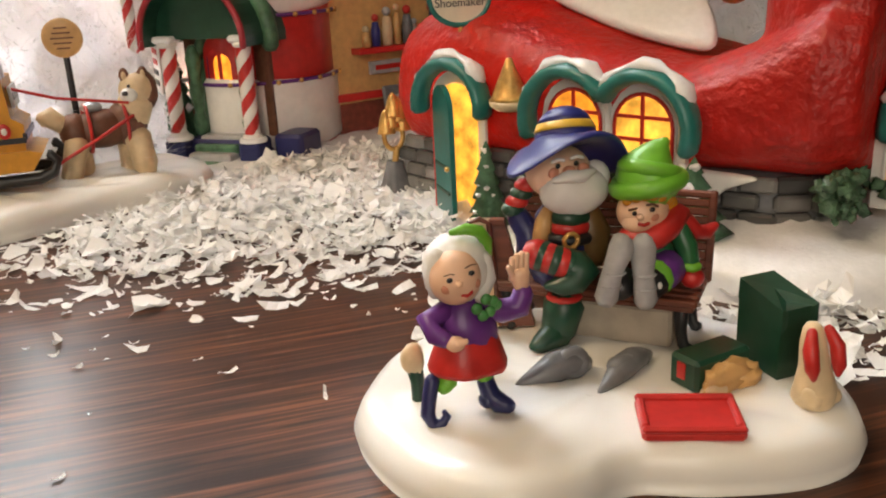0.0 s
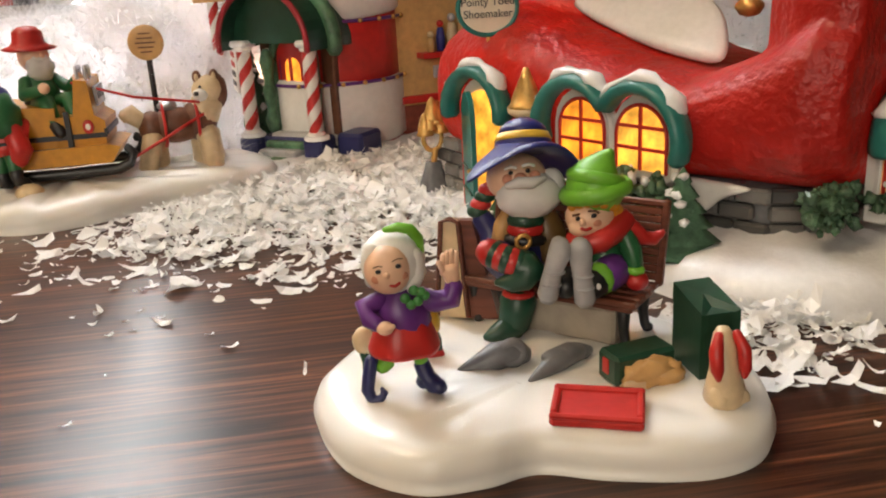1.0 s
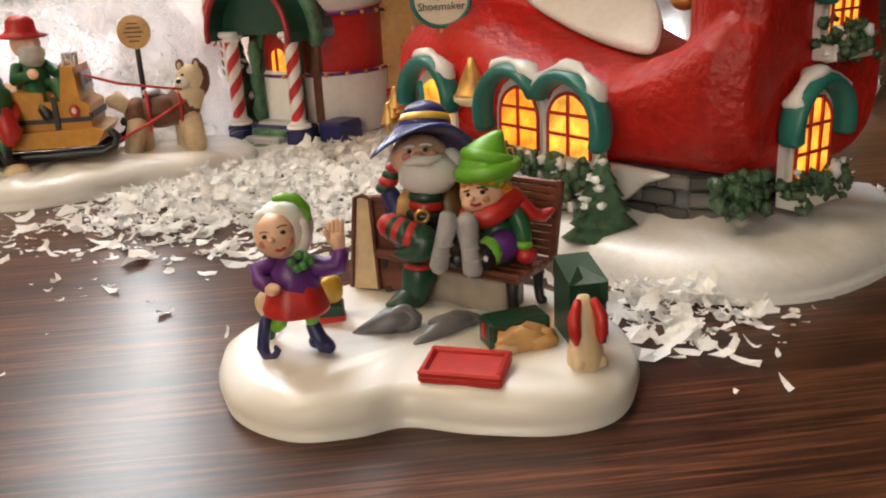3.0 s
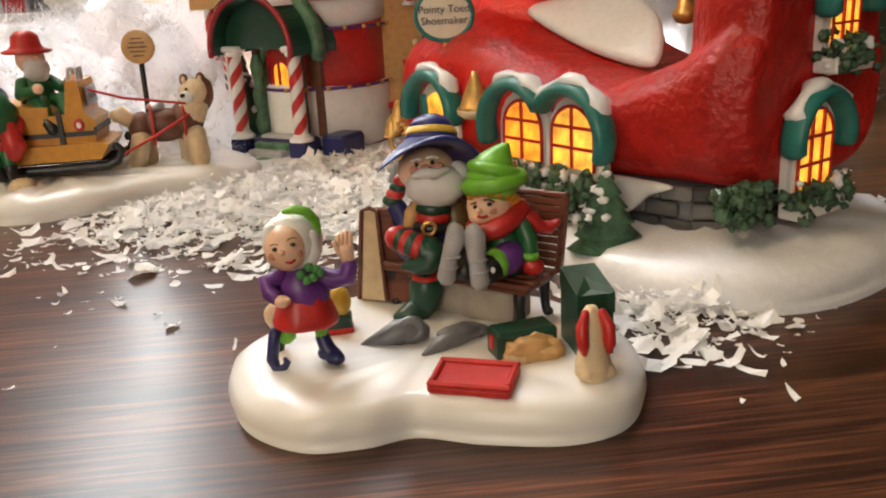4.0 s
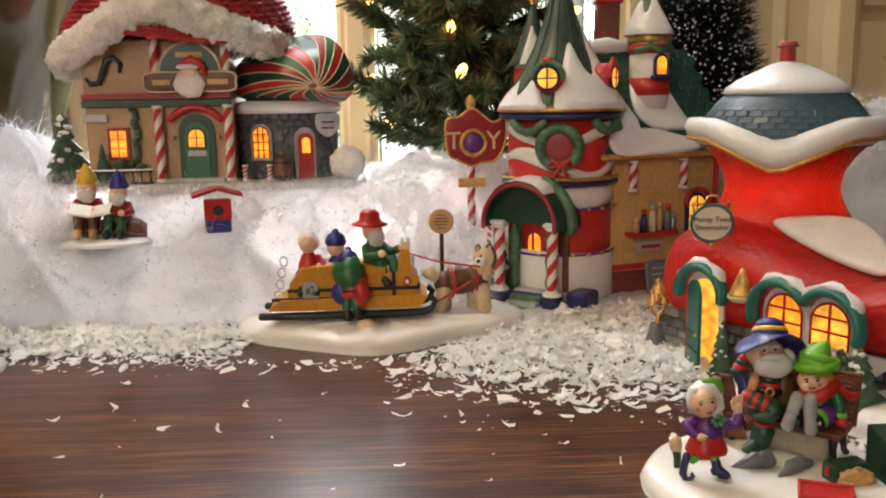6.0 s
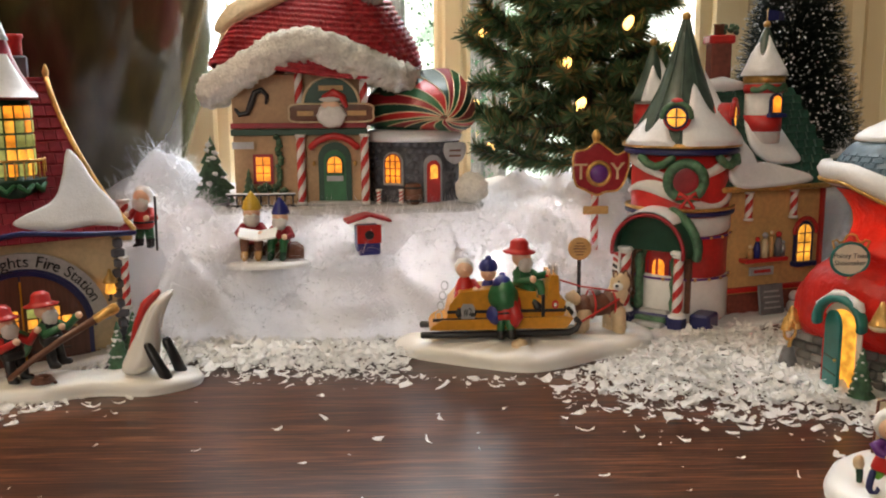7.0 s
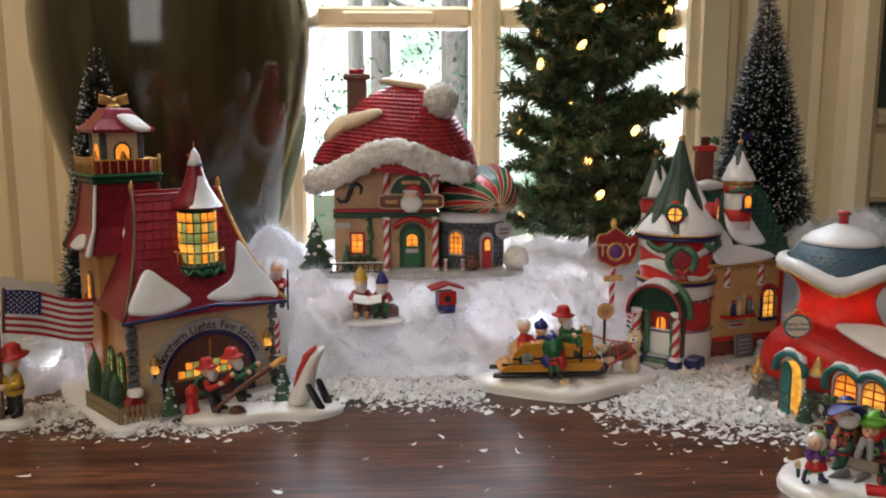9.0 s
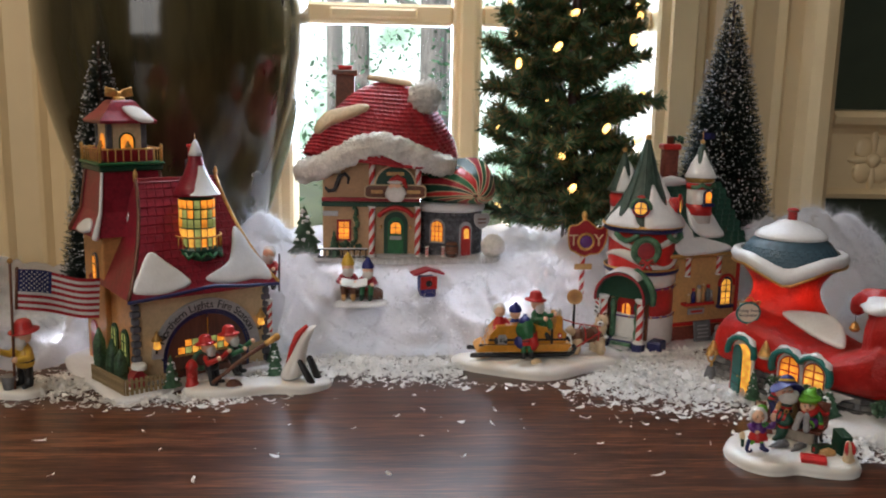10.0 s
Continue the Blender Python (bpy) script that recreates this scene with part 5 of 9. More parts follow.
def girl(parent):
    mb = MB()
    # curled boots and lime leggings
    limb(mb, [(-0.03133, -0.00157, 0.01570), (-0.03251, -0.00159, 0.01443)], [0.00161, 0.00139], LIME)
    limb(mb, [(-0.02506, -0.00149, 0.01657), (-0.02502, -0.00149, 0.01444)], [0.00150, 0.00129], LIME)
    limb(mb, [(-0.03424, -0.00161, 0.01630), (-0.03498, -0.00162, 0.01308), (-0.03546, -0.00189, 0.01030), (-0.03468, -0.00250, 0.00848), (-0.03317, -0.00283, 0.00859), (-0.03242, -0.00291, 0.00986), (-0.03286, -0.00292, 0.01076)], [0.00129, 0.00129, 0.00129, 0.00107, 0.00086, 0.00075, 0.00043], NAVY)
    limb(mb, [(-0.02502, -0.00149, 0.01444), (-0.02417, -0.00148, 0.01146), (-0.02285, -0.00279, 0.01005), (-0.02187, -0.00410, 0.01013)], [0.00150, 0.00172, 0.00182, 0.00139], NAVY)
    mb.ell((-0.02468, -0.00148, 0.01056), (0.00161, 0.00172, 0.00150), NAVY, n=12, m=8)
    # skirt
    mb.lathe([(0.00429, 0.0064), (0.00504, 0.0052), (0.00611, 0.0025), (0.00686, 0.0004), (0.00676, -0.0004), (0.00536, -0.0002)], RED, (-0.02771, -0.00152, 0.01808), n=26, sy=0.82, wob=0.1)
    # top
    limb(mb, [(-0.02736, -0.00152, 0.02222), (-0.02779, -0.00153, 0.02456), (-0.02820, -0.00153, 0.02711), (-0.02783, -0.00153, 0.02898)], [0.00493, 0.00504, 0.00450, 0.00279], PURPLE, flat=0.85)
    limb(mb, [(-0.03148, -0.00157, 0.02771), (-0.03484, -0.00254, 0.02713), (-0.03398, -0.00436, 0.02534), (-0.03279, -0.00617, 0.02499)], [0.00204, 0.00193, 0.00172, 0.00139], PURPLE)
    mb.ell((-0.03162, -0.00707, 0.02458), (0.00161, 0.00129, 0.00129), SKIN, n=12, m=8)
    mb.tube([(-0.03159, -0.00798, 0.02499), (-0.03026, -0.00833, 0.02532)], 0.00054, SKIN, n=8)
    limb(mb, [(-0.02483, -0.00149, 0.02741), (-0.02154, -0.00144, 0.02635), (-0.01869, -0.00187, 0.02690), (-0.01812, -0.00233, 0.02950)], [0.00214, 0.00204, 0.00214, 0.00172], PURPLE)
    limb(mb, [(-0.01838, -0.00233, 0.03042), (-0.01874, -0.00234, 0.03269)], [0.00129, 0.00182], SKIN, flat=0.6)
    for a, b in ((691, 486), (699, 477), (708, 474), (717, 479)):
        mb.tube([(-0.01874, -0.00234, 0.03269), (lambda p, q: tuple(p[i] + (q[i] - p[i]) * 0.6 for i in range(3)))((-0.01874, -0.00234, 0.03269), (-0.01849, -0.00234, 0.03618)), (-0.01849, -0.00234, 0.03618)], 0.00054, SKIN, n=6, M=Matrix.Translation(((a - 706) * 0.000095, 0, (474 - b) * 0.00006)))
    mb.tube([(-0.02012, -0.00273, 0.03275), (-0.02083, -0.00294, 0.03444)], 0.00054, SKIN, n=6)
    # head: white hair, tilted face, green band
    mb.ell((-0.02886, -0.00060, 0.03464), (0.00579, 0.00515, 0.00590), FURGREY, n=22, m=14, wob=0.08, seed=2, freq=3)
    limb(mb, [(-0.02539, -0.00263, 0.03632), (-0.02485, -0.00317, 0.03319), (-0.02594, -0.00336, 0.03006)], [0.00182, 0.00172, 0.00118], FURGREY)
    limb(mb, [(-0.03273, -0.00254, 0.03811), (-0.03366, -0.00236, 0.03489), (-0.03318, -0.00206, 0.03144)], [0.00150, 0.00118, 0.00097], FURGREY)
    mb.ell((-0.03006, -0.00343, 0.03437), (0.00429, 0.00386, 0.00461), SKIN, n=20, m=14)
    mb.ell((-0.03202, -0.00684, 0.03518), (0.00054, 0.00032, 0.00043), BLACK, n=8, m=6)
    mb.ell((-0.02848, -0.00699, 0.03593), (0.00054, 0.00032, 0.00043), BLACK, n=8, m=6)
    mb.tube([(-0.03283, -0.00667, 0.03594), (-0.03201, -0.00694, 0.03628), (-0.03133, -0.00703, 0.03613)], 0.00011, BROWN, n=5)
    mb.tube([(-0.02949, -0.00701, 0.03689), (-0.02856, -0.00701, 0.03732), (-0.02768, -0.00671, 0.03712)], 0.00011, BROWN, n=5)
    mb.ell((-0.03069, -0.00737, 0.03460), (0.00064, 0.00064, 0.00064), SKIN, n=10, m=7)
    mb.ell((-0.03237, -0.00626, 0.03361), (0.00097, 0.00043, 0.00086), ROSE, n=10, m=7)
    mb.ell((-0.02775, -0.00621, 0.03386), (0.00097, 0.00043, 0.00086), ROSE, n=10, m=7)
    mb.tube([(-0.03008, -0.00678, 0.03249), (-0.02931, -0.00686, 0.03223), (-0.02846, -0.00667, 0.03271)], 0.00032, RED, n=6)
    mb.tube([(-0.03001, -0.00203, 0.04121), (-0.02776, -0.00267, 0.04172), (-0.02560, -0.00264, 0.04108), (-0.02411, -0.00205, 0.03903), (-0.02358, -0.00147, 0.03639)], [0.00054, 0.00097, 0.00107, 0.00097, 0.00054], LIME, n=8)
    for a in ((-0.02599, -0.00615, 0.03084), (-0.02471, -0.00576, 0.03022), (-0.02762, -0.00634, 0.02956), (-0.02662, -0.00632, 0.02823), (-0.02536, -0.00612, 0.02868), (-0.02405, -0.00555, 0.02941)):
        mb.ell(a, (0.00097, 0.00054, 0.00097), LEAFGREEN, n=8, m=6)
    return part("elf_figure", mb, parent, "waving elf with white hair, purple top and red skirt")


girl(group)


def brimmed_hat(mb, M, r, n=32):
    """A wide hat whose brim droops at both sides."""
    vs, fs = [], []
    prof = ((0.46, 0.16), (0.62, 0.10), (0.85, 0.05), (1.0, 0.0), (1.02, -0.04), (0.96, -0.06), (0.7, -0.02), (0.4, 0.0))
    for k, z in prof:
        for i in range(n):
            a = 2 * math.pi * i / n
            w = 1 + 0.05 * math.sin(2 * a + 0.6)
            droop = -0.42 * (max(0.0, k - 0.4) / 0.6) ** 1.6 * abs(math.cos(a)) ** 2.2 + 0.06 * (k > 0.8) * math.sin(a) ** 2
            vs.append((r * k * w * math.cos(a), r * k * w * math.sin(a) * 0.92, r * (z + droop)))
    m = len(prof)
    fs = [(j * n + (i + 1) % n, j * n + i, (j + 1) * n + i, (j + 1) * n + (i + 1) % n) for j in range(m - 1) for i in range(n)]
    mb.add(vs, fs, BLUE, True, M)
    mb.lathe([(0.50 * r, 0.02 * r), (0.49 * r, 0.17 * r), (0.47 * r, 0.24 * r)], BLUE, n=24, M=M)
    mb.lathe([(0.495 * r, 0.22 * r), (0.475 * r, 0.27 * r), (0.44 * r, 0.35 * r), (0.40 * r, 0.36 * r)], YELLOW, n=24, M=M)
    mb.lathe([(0.435 * r, 0.34 * r), (0.38 * r, 0.45 * r), (0.28 * r, 0.54 * r), (0.14 * r, 0.60 * r), (0.02 * r, 0.61 * r)], BLUE, n=24, M=M)


def old_elf(parent):
    mb = MB()
    # coat, striped vest, belt
    limb(mb, [(0.00177, 0.02635, 0.02085), (0.00225, 0.02630, 0.02677), (0.00224, 0.02632, 0.03260), (0.00210, 0.02635, 0.03516)], [0.00696, 0.00671, 0.00596, 0.00373], NAVY, flat=0.8)
    limb(mb, [(0.00727, 0.02356, 0.02393), (0.00706, 0.02359, 0.02912), (0.00594, 0.02474, 0.03336)], [0.00323, 0.00398, 0.00298], COATBROWN)
    limb(mb, [(-0.00410, 0.02350, 0.02832), (-0.00321, 0.02334, 0.03210), (-0.00200, 0.02410, 0.03441)], [0.00161, 0.00186, 0.00124], TAN)
    limb(mb, [(-0.00143, 0.02111, 0.03362), (0.00095, 0.01957, 0.03349), (0.00384, 0.02025, 0.03338)], [0.00149, 0.00174, 0.00149], DKGREEN)
    limb(mb, [(-0.00151, 0.02114, 0.03162), (0.00084, 0.01941, 0.03144), (0.00378, 0.02028, 0.03138)], [0.00149, 0.00161, 0.00149], RED)
    limb(mb, [(-0.00248, 0.02093, 0.02964), (0.00043, 0.01892, 0.02926), (0.00433, 0.01982, 0.02908)], [0.00124, 0.00137, 0.00124], BLACK)
    ring_ = [(0.0015 * math.cos(a), 0, 0.0015 * math.sin(a)) for a in (0.4, 1.2, 2.0, 2.8, 3.6, 4.4, 5.2, 6.0, 6.68)]
    mb.tube(ring_, 0.0005, GOLD, n=6, M=Matrix.Translation((-0.00016, 0.01748, 0.02979)))
    # head
    mb.ell((0.00049, 0.02466, 0.04177), (0.00646, 0.00571, 0.00522), SKIN, n=20, m=14)
    mb.ell((-0.00386, 0.02586, 0.04086), (0.00112, 0.00099, 0.00161), SKIN, n=10, m=8)
    mb.ell((0.00229, 0.02125, 0.03856), (0.00696, 0.00447, 0.00509), FURGREY, n=24, m=16, wob=0.06, seed=5, freq=3)
    mb.ell((0.00765, 0.02301, 0.04032), (0.00273, 0.00323, 0.00323), FURGREY, n=14, m=10)
    limb(mb, [(-0.00298, 0.01878, 0.04164), (-0.00087, 0.01706, 0.04261), (0.00161, 0.01666, 0.04238), (0.00463, 0.01772, 0.04291)], [0.00062, 0.00124, 0.00124, 0.00062], FURGREY)
    mb.ell((-0.00020, 0.01811, 0.04323), (0.00137, 0.00112, 0.00112), ROSE, n=12, m=8)
    mb.ell((-0.00238, 0.02004, 0.04270), (0.00124, 0.00075, 0.00112), ROSE, n=12, m=8)
    mb.ell((0.00293, 0.01858, 0.04332), (0.00124, 0.00075, 0.00112), ROSE, n=12, m=8)
    mb.ell((-0.00196, 0.01927, 0.04417), (0.00050, 0.00037, 0.00050), BLACK, n=8, m=6)
    mb.ell((0.00146, 0.01861, 0.04451), (0.00050, 0.00037, 0.00050), BLACK, n=8, m=6)
    mb.tube([(-0.00291, 0.01972, 0.04498), (-0.00192, 0.01916, 0.04550), (-0.00092, 0.01890, 0.04524)], 0.00037, FURGREY, n=6)
    mb.tube([(0.00044, 0.01858, 0.04556), (0.00159, 0.01839, 0.04586), (0.00278, 0.01859, 0.04547)], 0.00037, FURGREY, n=6)
    brimmed_hat(mb, Matrix.Translation((0.00210, 0.02440, 0.04683)) @ Matrix.Rotation(radians(12), 4, "Z") @ Matrix.Rotation(radians(7), 4, "Y") @ Matrix.Rotation(radians(-17), 4, "X"), 0.01217)
    # raised arm with striped sleeve, forearm and hand in the lap
    for k, a in enumerate(((-0.00470, 0.02844, 0.03876), (-0.00563, 0.02859, 0.03728), (-0.00656, 0.02873, 0.03566), (-0.00737, 0.02886, 0.03416))):
        mb.ell(a, (0.00236, 0.00224, 0.00161), RED if k % 2 == 0 else DKGREEN, n=14, m=9)
    limb(mb, [(-0.00660, 0.02872, 0.03271), (-0.00494, 0.02748, 0.02970), (-0.00467, 0.02551, 0.02576)], [0.00224, 0.00261, 0.00298], NAVY)
    limb(mb, [(0.00878, 0.02477, 0.03689), (0.00952, 0.02465, 0.03773)], [0.00161, 0.00149], DKGREEN)
    mb.ell((0.01025, 0.02453, 0.03845), (0.00161, 0.00149, 0.00161), RED, n=12, m=8)
    # crossed leg with striped stocking and curled green boots
    limb(mb, [(-0.00138, 0.02212, 0.02271), (-0.00544, 0.01991, 0.02673)], [0.00422, 0.00348], NAVY)
    stripes = [(-0.00775, 0.01818, 0.02831), (-0.00692, 0.01748, 0.02797), (-0.00597, 0.01676, 0.02763), (-0.00491, 0.01602, 0.02728), (-0.00383, 0.01547, 0.02687), (-0.00262, 0.01509, 0.02638), (-0.00148, 0.01491, 0.02608)]
    for k in range(6):
        limb(mb, [stripes[k], stripes[k + 1]], [0.00261 + 0.0003, 0.00273 + 0.0003], RED if k % 2 == 0 else DKGREEN)
    limb(mb, [(-0.00102, 0.01484, 0.02606), (0.00025, 0.01428, 0.02476), (-0.00151, 0.01404, 0.02316), (-0.00390, 0.01407, 0.02252), (-0.00669, 0.01434, 0.02271)], [0.00335, 0.00385, 0.00311, 0.00211, 0.00075], DKGREEN)
    for k, a in enumerate(((-0.00122, 0.01837, 0.01827), (-0.00126, 0.01840, 0.01722))):
        mb.ell(a, (0.00360, 0.00348, 0.00112), DKGREEN if k else RED, n=14, m=8)
    limb(mb, [(-0.00127, 0.01840, 0.01683), (-0.00187, 0.01854, 0.01369), (-0.00249, 0.01850, 0.01113)], [0.00410, 0.00373, 0.00348], DKGREEN)
    limb(mb, [(-0.00255, 0.01814, 0.01103), (-0.00558, 0.01700, 0.01055), (-0.00778, 0.01628, 0.01007), (-0.00902, 0.01612, 0.01002)], [0.00311, 0.00248, 0.00174, 0.00087], DKGREEN)
    return part("elf_figure", mb, parent, "bearded elf in a blue brimmed hat, seated with crossed legs")


old_elf(group)


def boy_elf(parent):
    mb = MB()
    limb(mb, [(0.01694, 0.01509, 0.02084), (0.01653, 0.01520, 0.02527), (0.01567, 0.01543, 0.02903)], [0.00432, 0.00432, 0.00312], GREEN)
    # face, hair and ear
    mb.ell((0.01305, 0.01414, 0.03496), (0.00504, 0.00456, 0.00444), SKIN, n=20, m=14)
    mb.ell((0.01146, 0.01259, 0.03341), (0.00336, 0.00288, 0.00240), SKIN, n=16, m=10)
    mb.ell((0.01836, 0.01278, 0.03583), (0.00132, 0.00096, 0.00168), ORANGE, n=10, m=8)
    for a in ((0.00915, 0.01277, 0.03765), (0.01006, 0.01115, 0.03850), (0.01134, 0.01023, 0.03888), (0.01285, 0.00984, 0.03885), (0.01465, 0.01017, 0.03836), (0.01635, 0.01092, 0.03763), (0.01767, 0.01197, 0.03685)):
        mb.ell(a, (0.00120, 0.00072, 0.00096), ORANGE, n=8, m=6)
    mb.ell((0.00945, 0.01074, 0.03573), (0.00048, 0.00036, 0.00048), BLACK, n=8, m=6)
    mb.ell((0.01236, 0.00940, 0.03645), (0.00060, 0.00036, 0.00048), BLACK, n=8, m=6)
    mb.tube([(0.00867, 0.01133, 0.03634), (0.00960, 0.01030, 0.03679)], 0.00024, BROWN, n=5)
    mb.tube([(0.01125, 0.00947, 0.03747), (0.01232, 0.00920, 0.03756), (0.01338, 0.00932, 0.03696)], 0.00024, BROWN, n=5)
    mb.ell((0.00998, 0.00963, 0.03519), (0.00072, 0.00072, 0.00072), SKIN, n=10, m=7)
    mb.ell((0.01317, 0.00999, 0.03477), (0.00108, 0.00048, 0.00096), ROSE, n=10, m=7)
    mb.tube([(0.00985, 0.00968, 0.03389), (0.01084, 0.00952, 0.03360), (0.01178, 0.00957, 0.03385)], 0.00036, RED, n=6)
    # knitted lime hat with a rolled fold and a bent tip
    ringpts = [((0.01447, 0.01477, 0.04006)[0] + 0.00576 * math.cos(a), (0.01447, 0.01477, 0.04006)[1] + 0.00552 * math.sin(a), (0.01447, 0.01477, 0.04006)[2] + 0.0010 * math.cos(a + 0.6)) for a in [2 * math.pi * i / 24 for i in range(25)]]
    mb.tube(ringpts, 0.00180, LIME, n=10)
    limb(mb, [(0.01446, 0.01477, 0.03970), (0.01449, 0.01476, 0.04184), (0.01484, 0.01467, 0.04325), (0.01530, 0.01455, 0.04441), (0.01597, 0.01438, 0.04592), (0.01675, 0.01418, 0.04717), (0.01709, 0.01369, 0.04783)], [0.00636, 0.00612, 0.00552, 0.00444, 0.00300, 0.00180, 0.00108], LIME)
    ringpts = [((0.01473, 0.01470, 0.04266)[0] + 0.00480 * math.cos(a), (0.01473, 0.01470, 0.04266)[1] + 0.00456 * math.sin(a), (0.01473, 0.01470, 0.04266)[2] - 0.0014 * math.cos(a - 0.5)) for a in [2 * math.pi * i / 24 for i in range(25)]]
    mb.tube(ringpts, 0.00144, LIME, n=10)
    # scarf and its blown tail
    limb(mb, [(0.00898, 0.01325, 0.03078), (0.01105, 0.01116, 0.03005), (0.01392, 0.01042, 0.03074), (0.01717, 0.01113, 0.03212), (0.01989, 0.01239, 0.03388), (0.02050, 0.01617, 0.03415)], [0.00180, 0.00240, 0.00252, 0.00240, 0.00216, 0.00144], RED)
    limb(mb, [(0.01914, 0.01307, 0.03398), (0.02170, 0.01291, 0.03233), (0.02383, 0.01285, 0.02970), (0.02620, 0.01273, 0.02926), (0.02785, 0.01230, 0.03047)], [0.00180, 0.00216, 0.00228, 0.00204, 0.00108], RED, flat=0.7)
    # arm and mitten
    limb(mb, [(0.01966, 0.01245, 0.03121), (0.02093, 0.01116, 0.02760), (0.02133, 0.01011, 0.02399)], [0.00204, 0.00216, 0.00180], GREEN)
    mb.tube([(0.01996, 0.00950, 0.02411), (0.02090, 0.00868, 0.02395), (0.02216, 0.00893, 0.02409)], 0.00096, LIME, n=8)
    mb.ell((0.02167, 0.00965, 0.02152), (0.00240, 0.00192, 0.00204), RED, n=14, m=9)
    # shorts, stocking legs with a white spot and a lime cuff
    limb(mb, [(0.01758, 0.01203, 0.02380), (0.01440, 0.00997, 0.02303)], [0.00384, 0.00360], PURPLE)
    limb(mb, [(0.01362, 0.00922, 0.02315), (0.01293, 0.00882, 0.02313)], [0.00360, 0.00336], LIME)
    limb(mb, [(0.01261, 0.00853, 0.02278), (0.00996, 0.00733, 0.02144)], [0.00324, 0.00264], BLACK)
    mb.ell((0.01188, 0.00567, 0.02262), (0.00084, 0.00048, 0.00108), WHITE, n=10, m=7)
    limb(mb, [(0.00792, 0.01260, 0.02272), (0.00621, 0.00924, 0.02171)], [0.00288, 0.00240], BLACK)
    # grey sock soles turned up
    for top, heel, mid, low in (((0.00475, 0.00657, 0.03127), (0.00427, 0.00629, 0.03235), (0.00312, 0.00709, 0.02650), (0.00211, 0.00747, 0.02137)), ((0.00837, 0.00564, 0.03075), (0.00809, 0.00530, 0.03207), (0.00871, 0.00567, 0.02525), (0.00929, 0.00563, 0.02036))):
        limb(mb, [heel, top, mid, low], [0.00204, 0.00252, 0.00192, 0.00228], SOLE, flat=0.9)
        for k in (0.25, 0.5, 0.75):
            c = [top[i] + (low[i] - top[i]) * k for i in range(3)]
            mb.ell(c, (0.00228, 0.00216, 0.00060), SOLE, n=12, m=6)
    return part("elf_figure", mb, parent, "young elf in a lime hat and red scarf with grey socks")


boy_elf(group)
# curled grey shoes set down on the snow
for heel, tip, s, rolled in (((-0.00486, 0.00489, 0.00840), (-0.01706, 0.00431, 0.00840), 1.0, True), ((0.00638, 0.00319, 0.00840), (-0.00470, -0.00346, 0.00840), 0.85, False)):
    mb = MB()
    hx, hy, tx, ty = heel[0], heel[1], tip[0], tip[1]
    at = lambda k, z: (hx + (tx - hx) * k, hy + (ty - hy) * k, 0.0084 + z * s)
    mb.tube([at(-0.08, 0.0022), at(0.12, 0.0028), at(0.38, 0.0026), at(0.65, 0.0015), at(0.9, 0.0008), at(1.0, 0.0005)], [0.0022 * s, 0.0027 * s, 0.0029 * s, 0.0020 * s, 0.0010 * s, 0.0005 * s], GREY, n=14)
    if rolled:
        c = at(0.12, 0.0034)
        mb.tube([(c[0] + 0.0021 * math.cos(t), c[1] - 0.0013 + 0.0006 * math.sin(t), c[2] + 0.0019 * math.sin(t)) for t in [2 * math.pi * i / 14 for i in range(15)]], 0.0011, GREY, n=8)
        mb.ell((c[0], c[1] - 0.0006, c[2]), (0.0013, 0.0008, 0.0011), BLACK, n=10, m=6)
    else:
        c = at(0.42, 0.0036)
        mb.ell(c, (0.0030, 0.0016, 0.0017), GREY, n=12, m=8, wob=0.2)
        mb.tube([at(-0.15, 0.0018), at(-0.32, 0.0014)], [0.0018, 0.0010], GREY, n=10)
    part("shoe", mb, group, "dark grey curled shoe")
# red tray
tray = part("tray", MB().box((0, 0, 0.0010), (0.0162, 0.0108, 0.0020), RED, bev=0.0006), group, "shallow red tray", m=pose(0.00395, -0.01788, 0.0083, 3, 0, -22))
for c, s in (((0, 0.0048, 0.0022), (0.0162, 0.0013, 0.0012)), ((0, -0.0048, 0.0022), (0.0162, 0.0013, 0.0012)), ((0.0074, 0, 0.0022), (0.0013, 0.0084, 0.0012)), ((-0.0074, 0, 0.0022), (0.0013, 0.0084, 0.0012))):
    part("rim", MB().box(c, s, RED, bev=0.0004), tray)
# green boxes with wrapping torn open
gb = part("gift_box", MB().box((0.0066, 0.0034, 0.0031), (0.0132, 0.0068, 0.0062), DKGREEN, bev=0.0007), group, "dark green box lying on its side", m=pose(0.01000, -0.01057, 0.00840, 0, 0, 12))
part("label", MB().box((-0.0001, 0.0036, 0.0036), (0.0004, 0.0018, 0.0030), RED), gb)
mb = MB()
mb.ell((0.0062, -0.0008, 0.0022), (0.0058, 0.0020, 0.0030), TAN, n=18, m=12, wob=0.5, seed=3, freq=2.8)
mb.ell((0.0108, -0.0012, 0.0015), (0.0034, 0.0018, 0.0024), TAN, n=16, m=10, wob=0.5, seed=4, freq=2.8)
mb.ell((0.0030, -0.0014, 0.0012), (0.0028, 0.0016, 0.0018), CREAM, n=16, m=10, wob=0.5, seed=6, freq=2.8)
part("tissue", mb, gb, "crumpled cream tissue")
